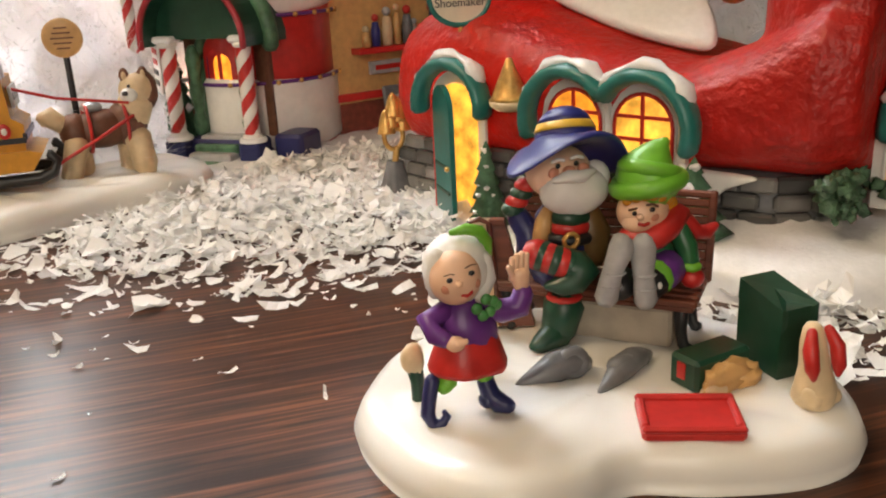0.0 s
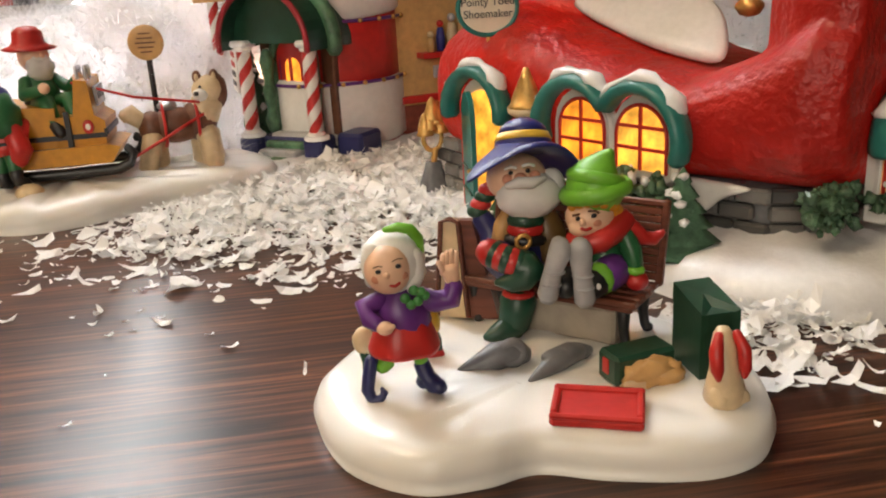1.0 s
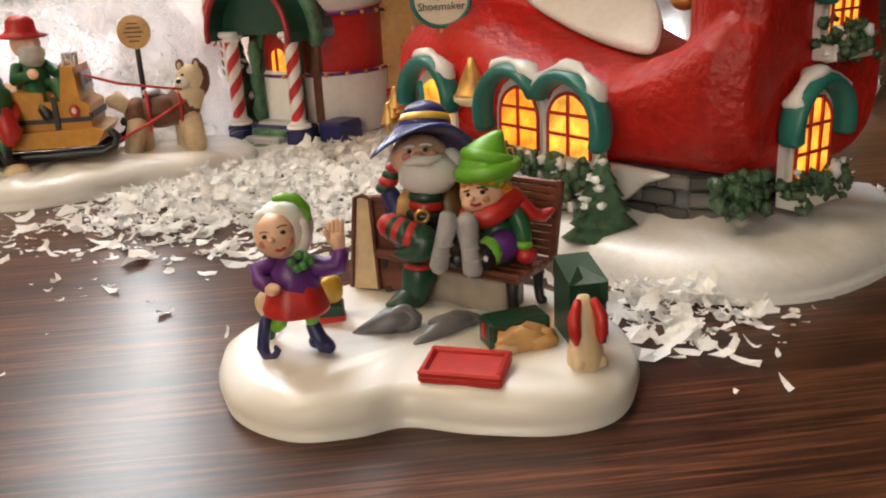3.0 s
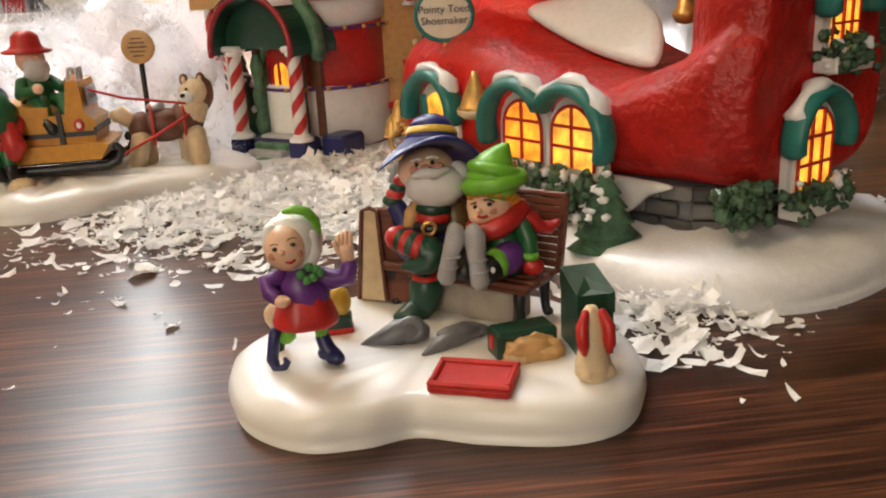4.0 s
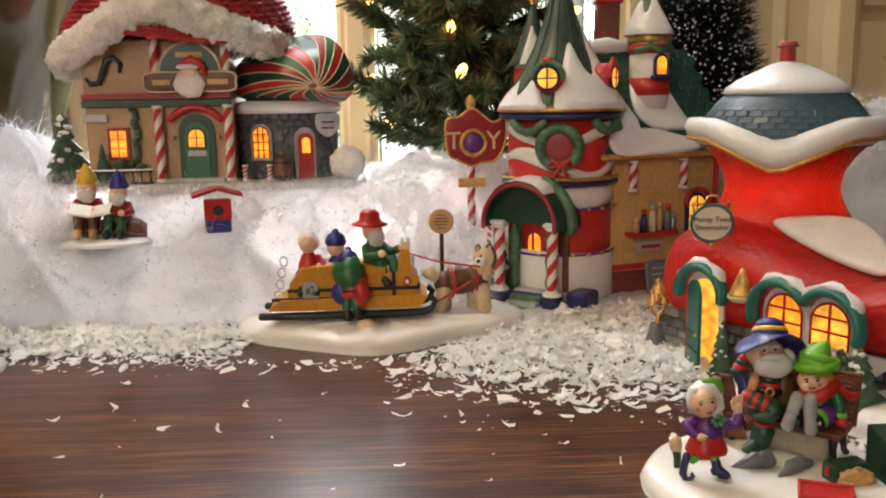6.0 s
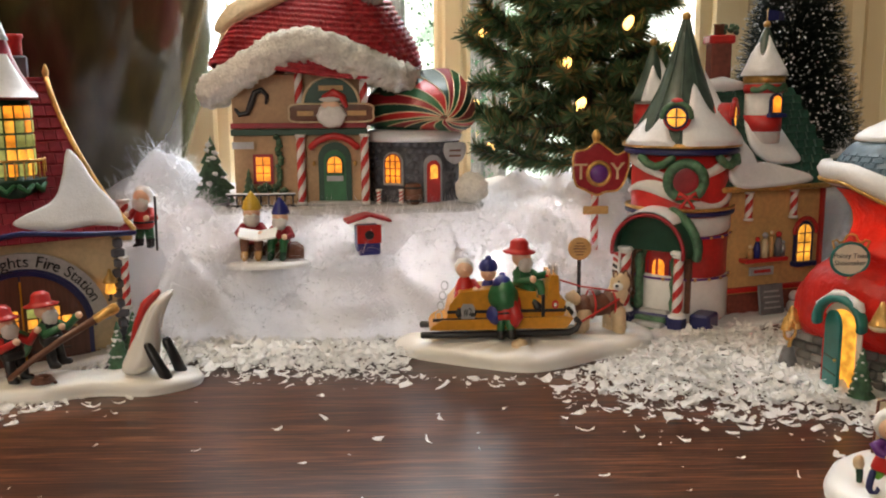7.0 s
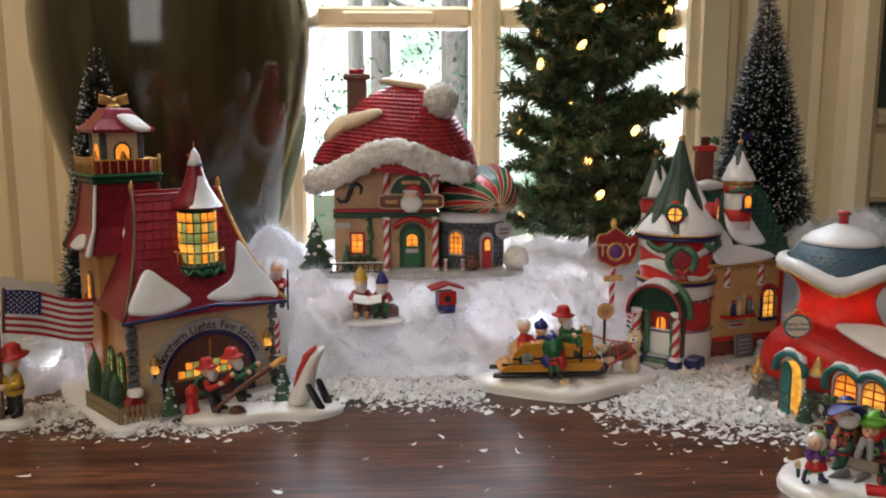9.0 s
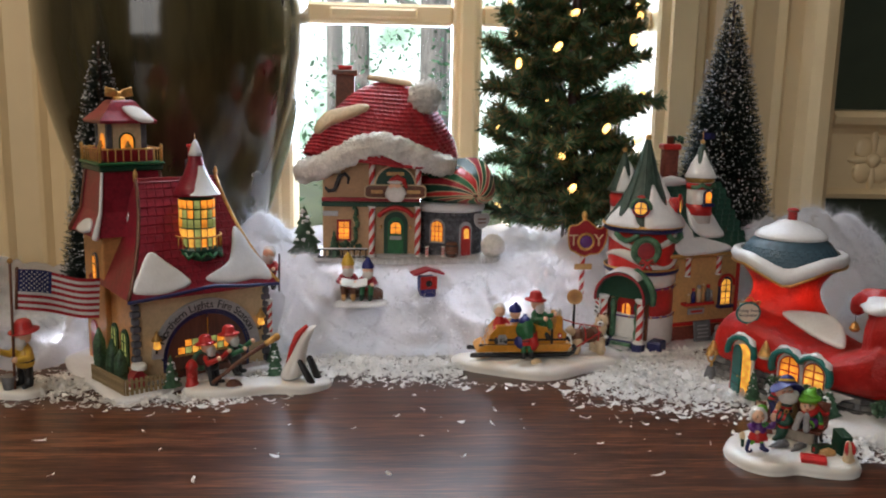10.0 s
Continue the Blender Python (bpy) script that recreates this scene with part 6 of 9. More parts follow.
# upright box: side panels, sunken front and a roof folded into a valley
gb = part("gift_box", MB().prism([(-0.0038, 0.0), (0.0038, 0.0), (0.0036, 0.0112), (-0.0036, 0.0112)], 0.0132, DKGREEN), group, "dark green box standing upright with folded top", m=pose(0.02977, -0.01072, 0.00840, 0, 0, 4))
mb = MB()
mb.add([(-0.0040, -0.0004, 0.0136), (0.0040, -0.0004, 0.0136), (0.0038, 0.0110, 0.0160), (-0.0038, 0.0110, 0.0160), (0.0002, 0.0006, 0.0118), (0.0, 0.0065, 0.0149), (-0.0040, -0.0004, 0.0090), (0.0040, -0.0004, 0.0090), (-0.0038, 0.0112, 0.0120), (0.0038, 0.0112, 0.0120)],
       [(0, 4, 5), (0, 5, 3), (4, 1, 5), (1, 2, 5), (3, 5, 2), (6, 0, 3, 8), (1, 7, 9, 2), (2, 9, 8, 3), (0, 6, 4), (1, 4, 7)], DKGREEN, False)
part("flap", mb, gb, "folded valley top")
mb = MB()
mb.tube([(0, 0.0004, 0.0006), (0, 0.0, 0.003), (0, 0.0006, 0.0065), (0, 0.0014, 0.0105), (0, 0.0018, 0.0128)], [0.0036, 0.0035, 0.0026, 0.0022, 0.0016], CREAM, n=14)
mb.ell((-0.0014, -0.0014, 0.0018), (0.0022, 0.0018, 0.0022), CREAM, n=12, m=8, wob=0.4, seed=2)
mb.ell((0.0018, -0.0010, 0.0016), (0.0020, 0.0018, 0.0020), CREAM, n=12, m=8, wob=0.4, seed=5)
part("wrapped_gift", mb, group, "cream cloth bundle", m=pose(0.02691, -0.01943, 0.00840))
mb = MB()
for s in (-1, 1):
    mb.tube([(s * 0.0016, 0.0, 0.0132), (s * 0.0026, -0.0012, 0.0105), (s * 0.0026, -0.0020, 0.0072), (s * 0.0024, -0.0022, 0.0056)], [0.0008, 0.0013, 0.0012, 0.0005], RED, n=8)
part("ribbon", mb, group, "red ribbon loops", m=pose(0.02691, -0.01943, 0.00840))
mb = MB()
mb.ell((0.0006, 0, 0.0072), (0.0028, 0.0024, 0.0032), YELLOW, n=14, m=9, wob=0.2)
mb.box((0.0, 0.0004, 0.0022), (0.0060, 0.0048, 0.0040), DKGREEN, bev=0.0006)
mb.box((0.0, 0.0, 0.0006), (0.0066, 0.0052, 0.0013), RED, bev=0.0004)
part("toy_bag", mb, group, "small toy in a green and red bag", m=pose(-0.02187, 0.01490, 0.00840))
mb = MB()
mb.ell((0, 0, 0.0078), (0.0022, 0.0020, 0.0030), CREAM, n=12, m=8, wob=0.2)
mb.tube([(0.0002, 0, 0.006), (0.0006, 0, 0.003), (0.0002, -0.001, 0.0002)], [0.0015, 0.0013, 0.0011], DKGREEN, n=8)
part("toy", mb, group, "small cream and green toy", m=pose(-0.03500, 0.00762, 0.00840))


def doll(parent, m, h, hat, hat_mat, coat, trousers, boots, beard=False, brim=False, hair=None, arms=((-1, -0.5, 0.1), (1, -0.5, 0.1)), seated=False, label="painted elf figure", extra=None, sleeve=None, cap=False):
    """A small painted figure, h high, one mesh; faces -y."""
    mb = MB()
    s = h
    leg = 0.0 if seated else 0.30
    if seated:
        for k in (-1, 1):
            mb.tube([(k * 0.07 * s, 0, 0.08 * s), (k * 0.10 * s, -0.2 * s, 0.09 * s), (k * 0.10 * s, -0.24 * s, -0.1 * s)], [0.075 * s, 0.07 * s, 0.055 * s], trousers, n=10)
            mb.tube([(k * 0.10 * s, -0.24 * s, -0.1 * s), (k * 0.10 * s, -0.3 * s, -0.17 * s)], [0.06 * s, 0.05 * s], boots, n=10)
    else:
        for k in (-1, 1):
            mb.tube([(k * 0.06 * s, 0, 0.36 * s), (k * 0.085 * s, 0, 0.14 * s)], [0.075 * s, 0.06 * s], trousers, n=10)
            mb.tube([(k * 0.085 * s, 0, 0.14 * s), (k * 0.09 * s, -0.01 * s, 0.05 * s), (k * 0.11 * s, -0.1 * s, 0.04 * s)], [0.068 * s, 0.06 * s, 0.04 * s], boots, n=10)
    z = leg * s
    mb.lathe([(0.13 * s, z), (0.155 * s, z + 0.06 * s), (0.145 * s, z + 0.18 * s), (0.10 * s, z + 0.30 * s), (0.05 * s, z + 0.36 * s)], coat, n=16, sy=0.82)
    mb.lathe([(0.152 * s, z + 0.085 * s), (0.158 * s, z + 0.1 * s), (0.152 * s, z + 0.115 * s)], BLACK, n=16, sy=0.83)
    for k, dy, dz in arms:
        mb.tube([(k * 0.12 * s, 0, z + 0.27 * s), (k * 0.20 * s, dy * 0.14 * s, z + 0.17 * s), (k * 0.15 * s, dy * 0.42 * s, z + (0.17 + dz) * s)], [0.055 * s, 0.055 * s, 0.045 * s], sleeve or coat, n=10)
        mb.ell((k * 0.145 * s, dy * 0.47 * s, z + (0.18 + dz) * s), 0.046 * s, SKIN, n=10, m=8)
    hz = z + 0.46 * s
    mb.ell((0, -0.01 * s, hz), (0.125 * s, 0.12 * s, 0.13 * s), SKIN, n=16, m=10)
    if beard:
        mb.ell((0, -0.07 * s, hz - 0.09 * s), (0.12 * s, 0.08 * s, 0.12 * s), FURGREY, n=14, m=9, wob=0.2, seed=3, freq=3)
        mb.ell((0, -0.125 * s, hz - 0.035 * s), (0.075 * s, 0.025 * s, 0.025 * s), FURGREY, n=10, m=7)
    mb.ell((0, -0.13 * s, hz + 0.0 * s), 0.025 * s, SKIN, n=8, m=6)
    if hair:
        mb.ell((0, 0.03 * s, hz + 0.03 * s), (0.14 * s, 0.125 * s, 0.14 * s), hair, n=16, m=10, wob=0.15, freq=3)
    if hat:
        H = Matrix.Translation((0, 0.02 * s, hz + 0.06 * s)) @ Matrix.Rotation(radians(8), 4, "X")
        if brim:
            mb.lathe([(0.20 * s, 0.0), (0.215 * s, 0.012 * s), (0.15 * s, 0.035 * s), (0.125 * s, 0.06 * s), (0.115 * s, 0.14 * s), (0.07 * s, 0.18 * s), (0.01 * s, 0.19 * s)], hat_mat, n=20, M=H)
        elif cap:
            mb.lathe([(0.135 * s, -0.02 * s), (0.15 * s, 0.0), (0.148 * s, 0.035 * s), (0.135 * s, 0.075 * s), (0.105 * s, 0.12 * s), (0.055 * s, 0.15 * s), (0.045 * s, 0.16 * s), (0.05 * s, 0.185 * s), (0.02 * s, 0.205 * s), (0.004 * s, 0.207 * s)], hat_mat, n=18, M=H)
        else:
            mb.lathe([(0.135 * s, -0.01 * s), (0.145 * s, 0.02 * s), (0.13 * s, 0.05 * s), (0.115 * s, 0.1 * s), (0.075 * s, 0.17 * s), (0.035 * s, 0.23 * s), (0.008 * s, 0.26 * s)], hat_mat, n=18, M=H)
    if extra:
        extra(mb, s, z, hz)
    if parent is None:
        return thing("elf_figure", mb, label, "figurine", m)
    return part("elf_figure", mb, parent, label, m=m)


# ---- sleigh group ----
sl = thing("sleigh_figurine", None, "ceramic yellow sleigh bus with elves drawn by a brown-coated bear", "figurine", pose(-0.046, 0.361, 0, 0, 0, 13) @ Matrix.Scale(1.1, 4))
mb = MB()
mb.pillow(outline([(-0.070, 0.014), (-0.062, 0.0), (-0.050, -0.011), (-0.034, -0.024), (-0.013, -0.0375), (0.009, -0.0355), (0.033, -0.026), (0.055, -0.023), (0.070, -0.012), (0.0765, 0.004), (0.06, 0.022), (0.02, 0.026), (-0.03, 0.027), (-0.065, 0.024)]), 0.0095, PORCELAIN, soft=0.085, wob=0.25, seed=7)
part("snow_base", mb, sl, "white porcelain snow base")
BUSYEL = paint("school_bus_yellow_glaze", (0.62, 0.27, 0.02), 0.38)
mb = MB()
mb.prism([(-0.066, 0.0155), (0.024, 0.0155), (0.0285, 0.0205), (0.024, 0.0215), (-0.058, 0.0205), (-0.064, 0.018)], 0.027, BUSYEL, Matrix.Translation((0, 0.0135, 0)) @ V)
tub = MB().prism([(-0.055, 0.02), (0.004, 0.02), (0.004, 0.034), (-0.022, 0.036), (-0.046, 0.0345), (-0.053, 0.028)], 0.023, BUSYEL, Matrix.Translation((0, 0.0115, 0)) @ V)
cab = MB().prism([(0.003, 0.02), (0.0225, 0.02), (0.0235, 0.029), (0.0195, 0.031), (0.0185, 0.042), (0.0135, 0.0425), (0.011, 0.031), (0.003, 0.031)], 0.023, BUSYEL, Matrix.Translation((0, 0.0115, 0)) @ V)
TURN_BODY = pose(-0.004, 0.0, 0, 0, 0, -11)
SQ = TURN_BODY @ Matrix.Translation((0.004, 0, 0)) @ Matrix.Diagonal((0.83, 1, 1.08, 1))
bus = part("sleigh_body", mb, sl, "mustard yellow sleigh body", m=SQ)
part("passenger_tub", tub, bus)
part("driver_cab", cab, bus)
for z in (0.0245, 0.0205):
    part("stripe", MB().box((-0.0155 if z > 0.022 else -0.02, -0.01175, z), (0.078 if z > 0.022 else 0.088, 0.0006, 0.0016), BLACK), bus)
part("front_stripe", MB().box((0.0232, 0, 0.0255), (0.0016, 0.0236, 0.002), BLACK), bus)
part("badge", MB().pillow(oval(0.0022, 0.0022), 0.0008, RED).pillow(oval(0.0011, 0.0011), 0.0011, WHITE), bus, "red and white roundel", m=front(-0.0117, 0.0165, 0.0275))
part("side_post", MB().box((0.0085, -0.012, 0.0265), (0.0022, 0.0012, 0.0125), BLACK), bus)
plate = part("number_board", MB().prism([(-0.0045, 0), (0.0045, 0), (0.0045, 0.0055), (0.003, 0.0075), (-0.003, 0.0075), (-0.0045, 0.0055)], 0.001, PALEGREY), bus, "grey number board", m=front(-0.0121, -0.041, 0.0212))
lettering("#2", 0.0052, BLACK, plate, Matrix.Translation((0, 0.0035, 0.0011)))
bd = part("front_board", MB().box((0, 0, 0), (0.0012, 0.014, 0.0062), PALEGREY), bus, "grey front board", m=pose(0.0203, 0, 0.0365, 0, -6, 0))
for k in (-1, 0, 1):
    part("dark_bar", MB().box((0.0008, k * 0.004, 0), (0.0004, 0.0028, 0.002), GREY), bd)
for y in (-0.0115, 0.0115):
    mb = MB()
    mb.tube([(-0.071, y, 0.0128), (-0.04, y, 0.0126), (0.0, y, 0.0126), (0.026, y, 0.0128), (0.031, y, 0.0145), (0.033, y, 0.0178), (0.0305, y, 0.0195)], 0.0018, BLACK, n=8)
    part("runner", mb, sl, "black runner", m=SQ)
for i in range(4):
    mb = MB()
    z = 0.0225 + i * 0.0052
    mb.tube([(-0.056 - 0.004 * (3 - i) / 3 + 0.0022 * math.cos(a), -0.011, z + 0.0022 * math.sin(a)) for a in [2 * math.pi * k / 12 for k in range(13)]], 0.0004, SILVER, n=6)
    part("spring", mb, bus, "silver wire coil")
for x in (0.016, 0.0195):
    mb = MB()
    mb.tube([(0.0, -0.003, 0.042), (0.0, -0.003, 0.046), (0.0, 0.003, 0.046), (0.0, 0.003, 0.042)], 0.0008, SILVER, n=6)
    part("rail", mb, bus, "silver rail", m=pose(x - 0.0015, -0.005, 0))
doll(sl, TURN_BODY @ pose(0.002, 0.001, 0.034, -6, 0, 45), 0.043, True, RED, GREEN, GREEN, BLACK, beard=True, brim=True, seated=True, label="bearded driver elf in a red hat and green coat", arms=((-1, -0.6, 0.02), (1, -0.7, 0.06)))
doll(sl, TURN_BODY @ pose(-0.031, -0.001, 0.031), 0.037, False, RED, RED, RED, BLACK, hair=FURGREY, seated=True, label="white-haired passenger elf in a red coat", arms=((1, -0.4, 0.0),))
doll(sl, TURN_BODY @ pose(-0.0175, 0.001, 0.029), 0.036, True, BLUE, BLUE, BLUE, BLACK, seated=True, label="passenger elf in a blue knitted hat", arms=(), cap=True)


def sack(mb, s, z, hz):
    mb.ell((0.0, 0.02 * s, hz - 0.1 * s), (0.23 * s, 0.2 * s, 0.25 * s), GREEN, n=16, m=10, wob=0.25, seed=9, freq=2)
    mb.ell((0.15 * s, 0.0, z + 0.1 * s), (0.16 * s, 0.14 * s, 0.17 * s), BLUE, n=14, m=9)
    mb.tube([(-0.12 * s, 0, z + 0.24 * s), (-0.18 * s, -0.02 * s, z + 0.02 * s), (-0.12 * s, -0.03 * s, z - 0.06 * s)], [0.1 * s, 0.11 * s, 0.08 * s], RED, n=10)


doll(sl, TURN_BODY @ pose(-0.0095, -0.0175, 0.0118, 12, 10, 150), 0.036, True, BLUE, RED, GREEN, BLACK, label="elf in a blue cap climbing on with a green sack", extra=sack, arms=((-1, -0.4, 0.2),), cap=True)
mb = MB()
mb.ell((0, 0, 0), (0.0048, 0.004, 0.003), CREAM, n=12, m=7)
part("snow_lump", mb, sl, m=pose(-0.011, -0.0205, 0.0105))
# bear in harness
mb = MB()
mb.ell((0, 0, 0.0165), (0.0105, 0.0066, 0.0066), BROWN, n=20, m=12)
mb.ell((0.0085, 0, 0.0175), (0.0068, 0.0066, 0.0078), BROWN, n=18, m=12)
mb.ell((-0.0085, 0, 0.0165), (0.0052, 0.0058, 0.0062), BROWN, n=16, m=10)
for x, y, dx in ((0.0105, -0.0034, 0.0008), (0.009, 0.0034, 0.0), (-0.009, -0.0032, -0.002), (-0.0075, 0.0032, 0.0)):
    f = 1.0 if x > 0 else 0.86
    mb.tube([(x, y, 0.013), (x + dx, y, 0.007), (x + dx * 1.6, y, 0.0025), (x + dx * 1.6 + 0.001, y, 0.0005)], [0.0046 * f, 0.0042 * f, 0.0044 * f, 0.003 * f], CREAM, n=12)
mb.tube([(0.0100, 0, 0.0190), (0.0125, -0.0006, 0.0245)], [0.0062, 0.0058], CREAM, n=14)
mb.ell((0.0128, -0.0010, 0.0282), (0.0058, 0.0054, 0.0056), CREAM, n=18, m=12, wob=0.08, freq=4)
mb.ell((0.0158, 0.0008, 0.0275), (0.0046, 0.0052, 0.0068), BROWN, n=16, m=10, wob=0.15, freq=4)
mb.ell((0.0095, -0.0052, 0.0272), (0.0030, 0.0026, 0.0024), WHITE, n=12, m=8)
mb.ell((0.0080, -0.0072, 0.0280), (0.0011, 0.0009, 0.0009), BLACK, n=8, m=6)
for dx, dy in ((-0.0008, -0.0058), (0.0030, -0.0052)):
    mb.ell((0.0105 + dx, dy, 0.0302), 0.0006, BLACK, n=8, m=6)
for x_, y_ in ((0.0095, -0.0015), (0.0158, -0.0012)):
    mb.ell((x_, y_, 0.0335), (0.0017, 0.0013, 0.0024), BROWN, n=10, m=7)
    mb.ell((x_ - 0.0002, y_ - 0.0010, 0.0333), (0.0009, 0.0006, 0.0015), CREAM, n=8, m=6)
mb.tube([(-0.0115, 0, 0.0185), (-0.016, 0, 0.0225), (-0.0178, 0, 0.0215)], [0.0028, 0.0036, 0.0026], CREAM, n=10)
part("bear_figure", mb, sl, "cream bear in a brown coat", m=pose(0.0415, -0.003, 0.0085))
mb = MB()
for x in (0.037, 0.049):
    mb.tube([(x + 0.0045 * 0, 0.0074 * math.cos(a) - 0.003, 0.0255 + 0.0080 * math.sin(a)) for a in [2 * math.pi * k / 16 for k in range(17)]], 0.0006, RED, n=6)
mb.tube([(0.008, -0.008, 0.0445), (0.028, -0.009, 0.0375), (0.050, -0.010, 0.0335)], 0.0005, RED, n=6)
mb.tube([(0.0245, -0.0125, 0.0165), (0.037, -0.0105, 0.022), (0.051, -0.0100, 0.029)], 0.0006, RED, n=6)
mb.ell((0.0395, -0.003, 0.0325), (0.0038, 0.003, 0.0018), SILVER, n=10, m=7, wob=0.3)
part("harness", mb, sl, "red reins and silver saddle")
# round sign on a post
sn = part("round_sign", MB().tube([(0, 0, 0.0), (0, 0, 0.043)], 0.0011, BLACK, n=8), sl, "brown round sign on a black post", m=pose(0.0365, 0.0135, 0.0085, 0, 0, -17))
mb = MB()
mb.pillow(oval(0.0066, 0.0066), 0.0014, TAN, soft=0.05)
disc = part("disc", mb, sn, m=front(-0.001, 0, 0.0462))
for i in range(5):
    part("text_bar", MB().box((0, 0.0034 - i * 0.0017, 0.0015), (0.0075 - abs(i - 2) * 0.0016, 0.0005, 0.0003), BROWN), disc)


# ---- fire station ----
TILERED = paint("red_roof_tile_glaze", (0.26, 0.014, 0.03), 0.32, var=0.4, scale=300, bump=0.4)
WALLCREAM = paint("cream_plaster_glaze", (0.66, 0.5, 0.3), 0.5, var=0.2)
FENCETAN = paint("weathered_tan_fence_glaze", (0.36, 0.26, 0.13), 0.5, var=0.4, scale=200)
WALLORANGE = paint("orange_plaster_glaze", (0.62, 0.3, 0.1), 0.5, var=0.25)
fs_ = thing("fire_station", None, "ceramic fire station house with red tiled roof and bell tower", "model house", pose(-0.342, 0.3295, 0, 0, 0, 35))
W, D, EZ = 0.058, 0.078, 0.082
mb = MB()
mb.pillow(outline([(-0.078, -0.028), (-0.02, -0.016), (0.062, -0.012), (0.07, 0.03), (0.06, 0.12), (-0.06, 0.135), (-0.088, 0.09), (-0.086, 0.02)]), 0.0055, SNOWCAP, soft=0.05, wob=0.2)
part("snow_base", mb, fs_, "glittered snow base")
mb = MB()
mb.box((0, D / 2, 0.043), (2 * W, D, 0.082), WALLCREAM, bev=0.001)
part("wall", mb, fs_, "cream walls")
mb = MB()
mb.box((-W - 0.0004, D / 2, 0.043), (0.002, D - 0.004, 0.08), WALLORANGE, bev=0.0005)
part("side_wall", mb, fs_, "orange plaster side wall")
# quoins
q_me = MB().box((0, 0, 0), (0.0062, 0.0062, 0.0054), STONE, bev=0.0009).mesh("quoin")
for x, y in ((-W, 0.0), (W, 0.0), (-W, D)):
    for i in range(12):
        part("quoin", q_me, fs_, m=pose(x, y, 0.0085 + i * 0.0062) @ Matrix.Diagonal((1.25 if i % 2 else 0.85, 0.85 if i % 2 else 1.25, 1, 1)))
# arched doors
R0 = 0.0385
door_c = (0.002, 0.0215)
mf = front(-0.0006, door_c[0], 0.0)
mb = MB()
mb.prism([(-R0, 0.005), (R0, 0.005)] + arc(R0, 0, 180, 24, 0, door_c[1], k=1.0), 0.0012, NAVY)
part("door_surround", mb, fs_, "dark arched door surround", m=mf)
WOODD = paint("brown_door_glaze", (0.12, 0.04, 0.025), 0.45, var=0.4, scale=200, stretch=(3, 0.3, 3), bump=0.4)
r1 = 0.0355
for s in (-1, 1):
    pts = [(s * 0.0006, 0.005), (s * r1, 0.005)] + [(s * abs(x), y) for x, y in arc(r1, 0, 90, 12, 0, door_c[1])]
    pts[-1] = (s * 0.0006, door_c[1] + r1)
    dr = part("door", MB().prism(pts if s > 0 else pts[::-1], 0.0014, WOODD), fs_, "brown arched plank door", m=mf @ Matrix.Translation((0, 0, 0.0012)))
    for i in range(4):
        for j in range(2 if i != 3 else 1):
            w = 0.0052
            x = s * (0.005 + i * 0.0062)
            part("pane", MB().box((x, 0.0285 + j * 0.0062, 0.0018), (w, w, 0.0008), (LIT, LIT2, LIT3)[(i + j + (s > 0)) % 3]), dr, "lit pane")
    part("rail", MB().box((s * 0.0155, 0.0245, 0.0018), (0.027, 0.0012, 0.0008), GOLD), dr)
    part("hinge", MB().box((s * 0.014, 0.012, 0.0017), (0.022, 0.0012, 0.0006), DKBROWN), dr)
part("door_gap", MB().box((0, 0.03, 0.0031), (0.001, 0.048, 0.0006), ORANGE), fs_, "golden strip between the doors", m=mf)
mb = MB()
ri, ro = 0.0395, 0.0485
mb.prism(arc(ro, 4, 176, 30, 0, door_c[1] + 0.0005) + arc(ri, 176, 4, 30, 0, door_c[1] + 0.0005), 0.0034, PALEGREY)
sign = part("arched_sign", mb, fs_, "grey arched sign", m=mf)
mb = MB()
mb.tube([(x, y, 0.002) for x, y in arc(ri, 2, 178, 30, 0, door_c[1])], 0.0011, NAVY, n=8)
part("sign_edge", mb, sign)
txt = "Northern Lights Fire Station"
wid = {"i": 0.45, "l": 0.45, "t": 0.6, "r": 0.65, " ": 0.55, "L": 0.9, "N": 1.15, "F": 0.9, "S": 0.95, "f": 0.6}
tot = sum(wid.get(c, 0.9) for c in txt)
acc, rm_ = 0.0, (ri + ro) / 2
for ch in txt:
    k = wid.get(ch, 0.9)
    a = 158 - 136 * (acc + k / 2) / tot
    acc += k
    if ch != " ":
        lettering(ch, 0.0094, BLACK, sign, Matrix.Translation((rm_ * math.cos(radians(a)), door_c[1] + rm_ * math.sin(radians(a)), 0.0036)) @ Matrix.Rotation(radians(a - 90), 4, "Z"), name="letter")
# main roof: steep flared slopes up to a short ridge
E0, E1, RZ = 0.066, 0.036, 0.168


def slope(y0, z0, y1, z1, w0, w1, t, mat):
    """A curved roof slope, flared at the eave."""
    mb = MB()
    n = 10
    vs = []
    for j in range(n + 1):
        s = j / n
        z = z0 + (z1 - z0) * (s ** 1.15)
        y = y0 + (y1 - y0) * s
        w = w1 + (w0 - w1) * (1 - s) ** 1.5
        vs += [(-w, y, z), (w, y, z), (w, y + (t if y1 > y0 else -t), z - t * 0.5), (-w, y + (t if y1 > y0 else -t), z - t * 0.5)]
    fs = []
    for j in range(n):
        a, b = j * 4, (j + 1) * 4
        fs += [(a, a + 1, b + 1, b), (a + 1, a + 2, b + 2, b + 1), (a + 2, a + 3, b + 3, b + 2), (a + 3, a, b, b + 3)]
    fs += [(3, 2, 1, 0), (n * 4, n * 4 + 1, n * 4 + 2, n * 4 + 3)]
    return mb.add(vs, fs, mat, False)


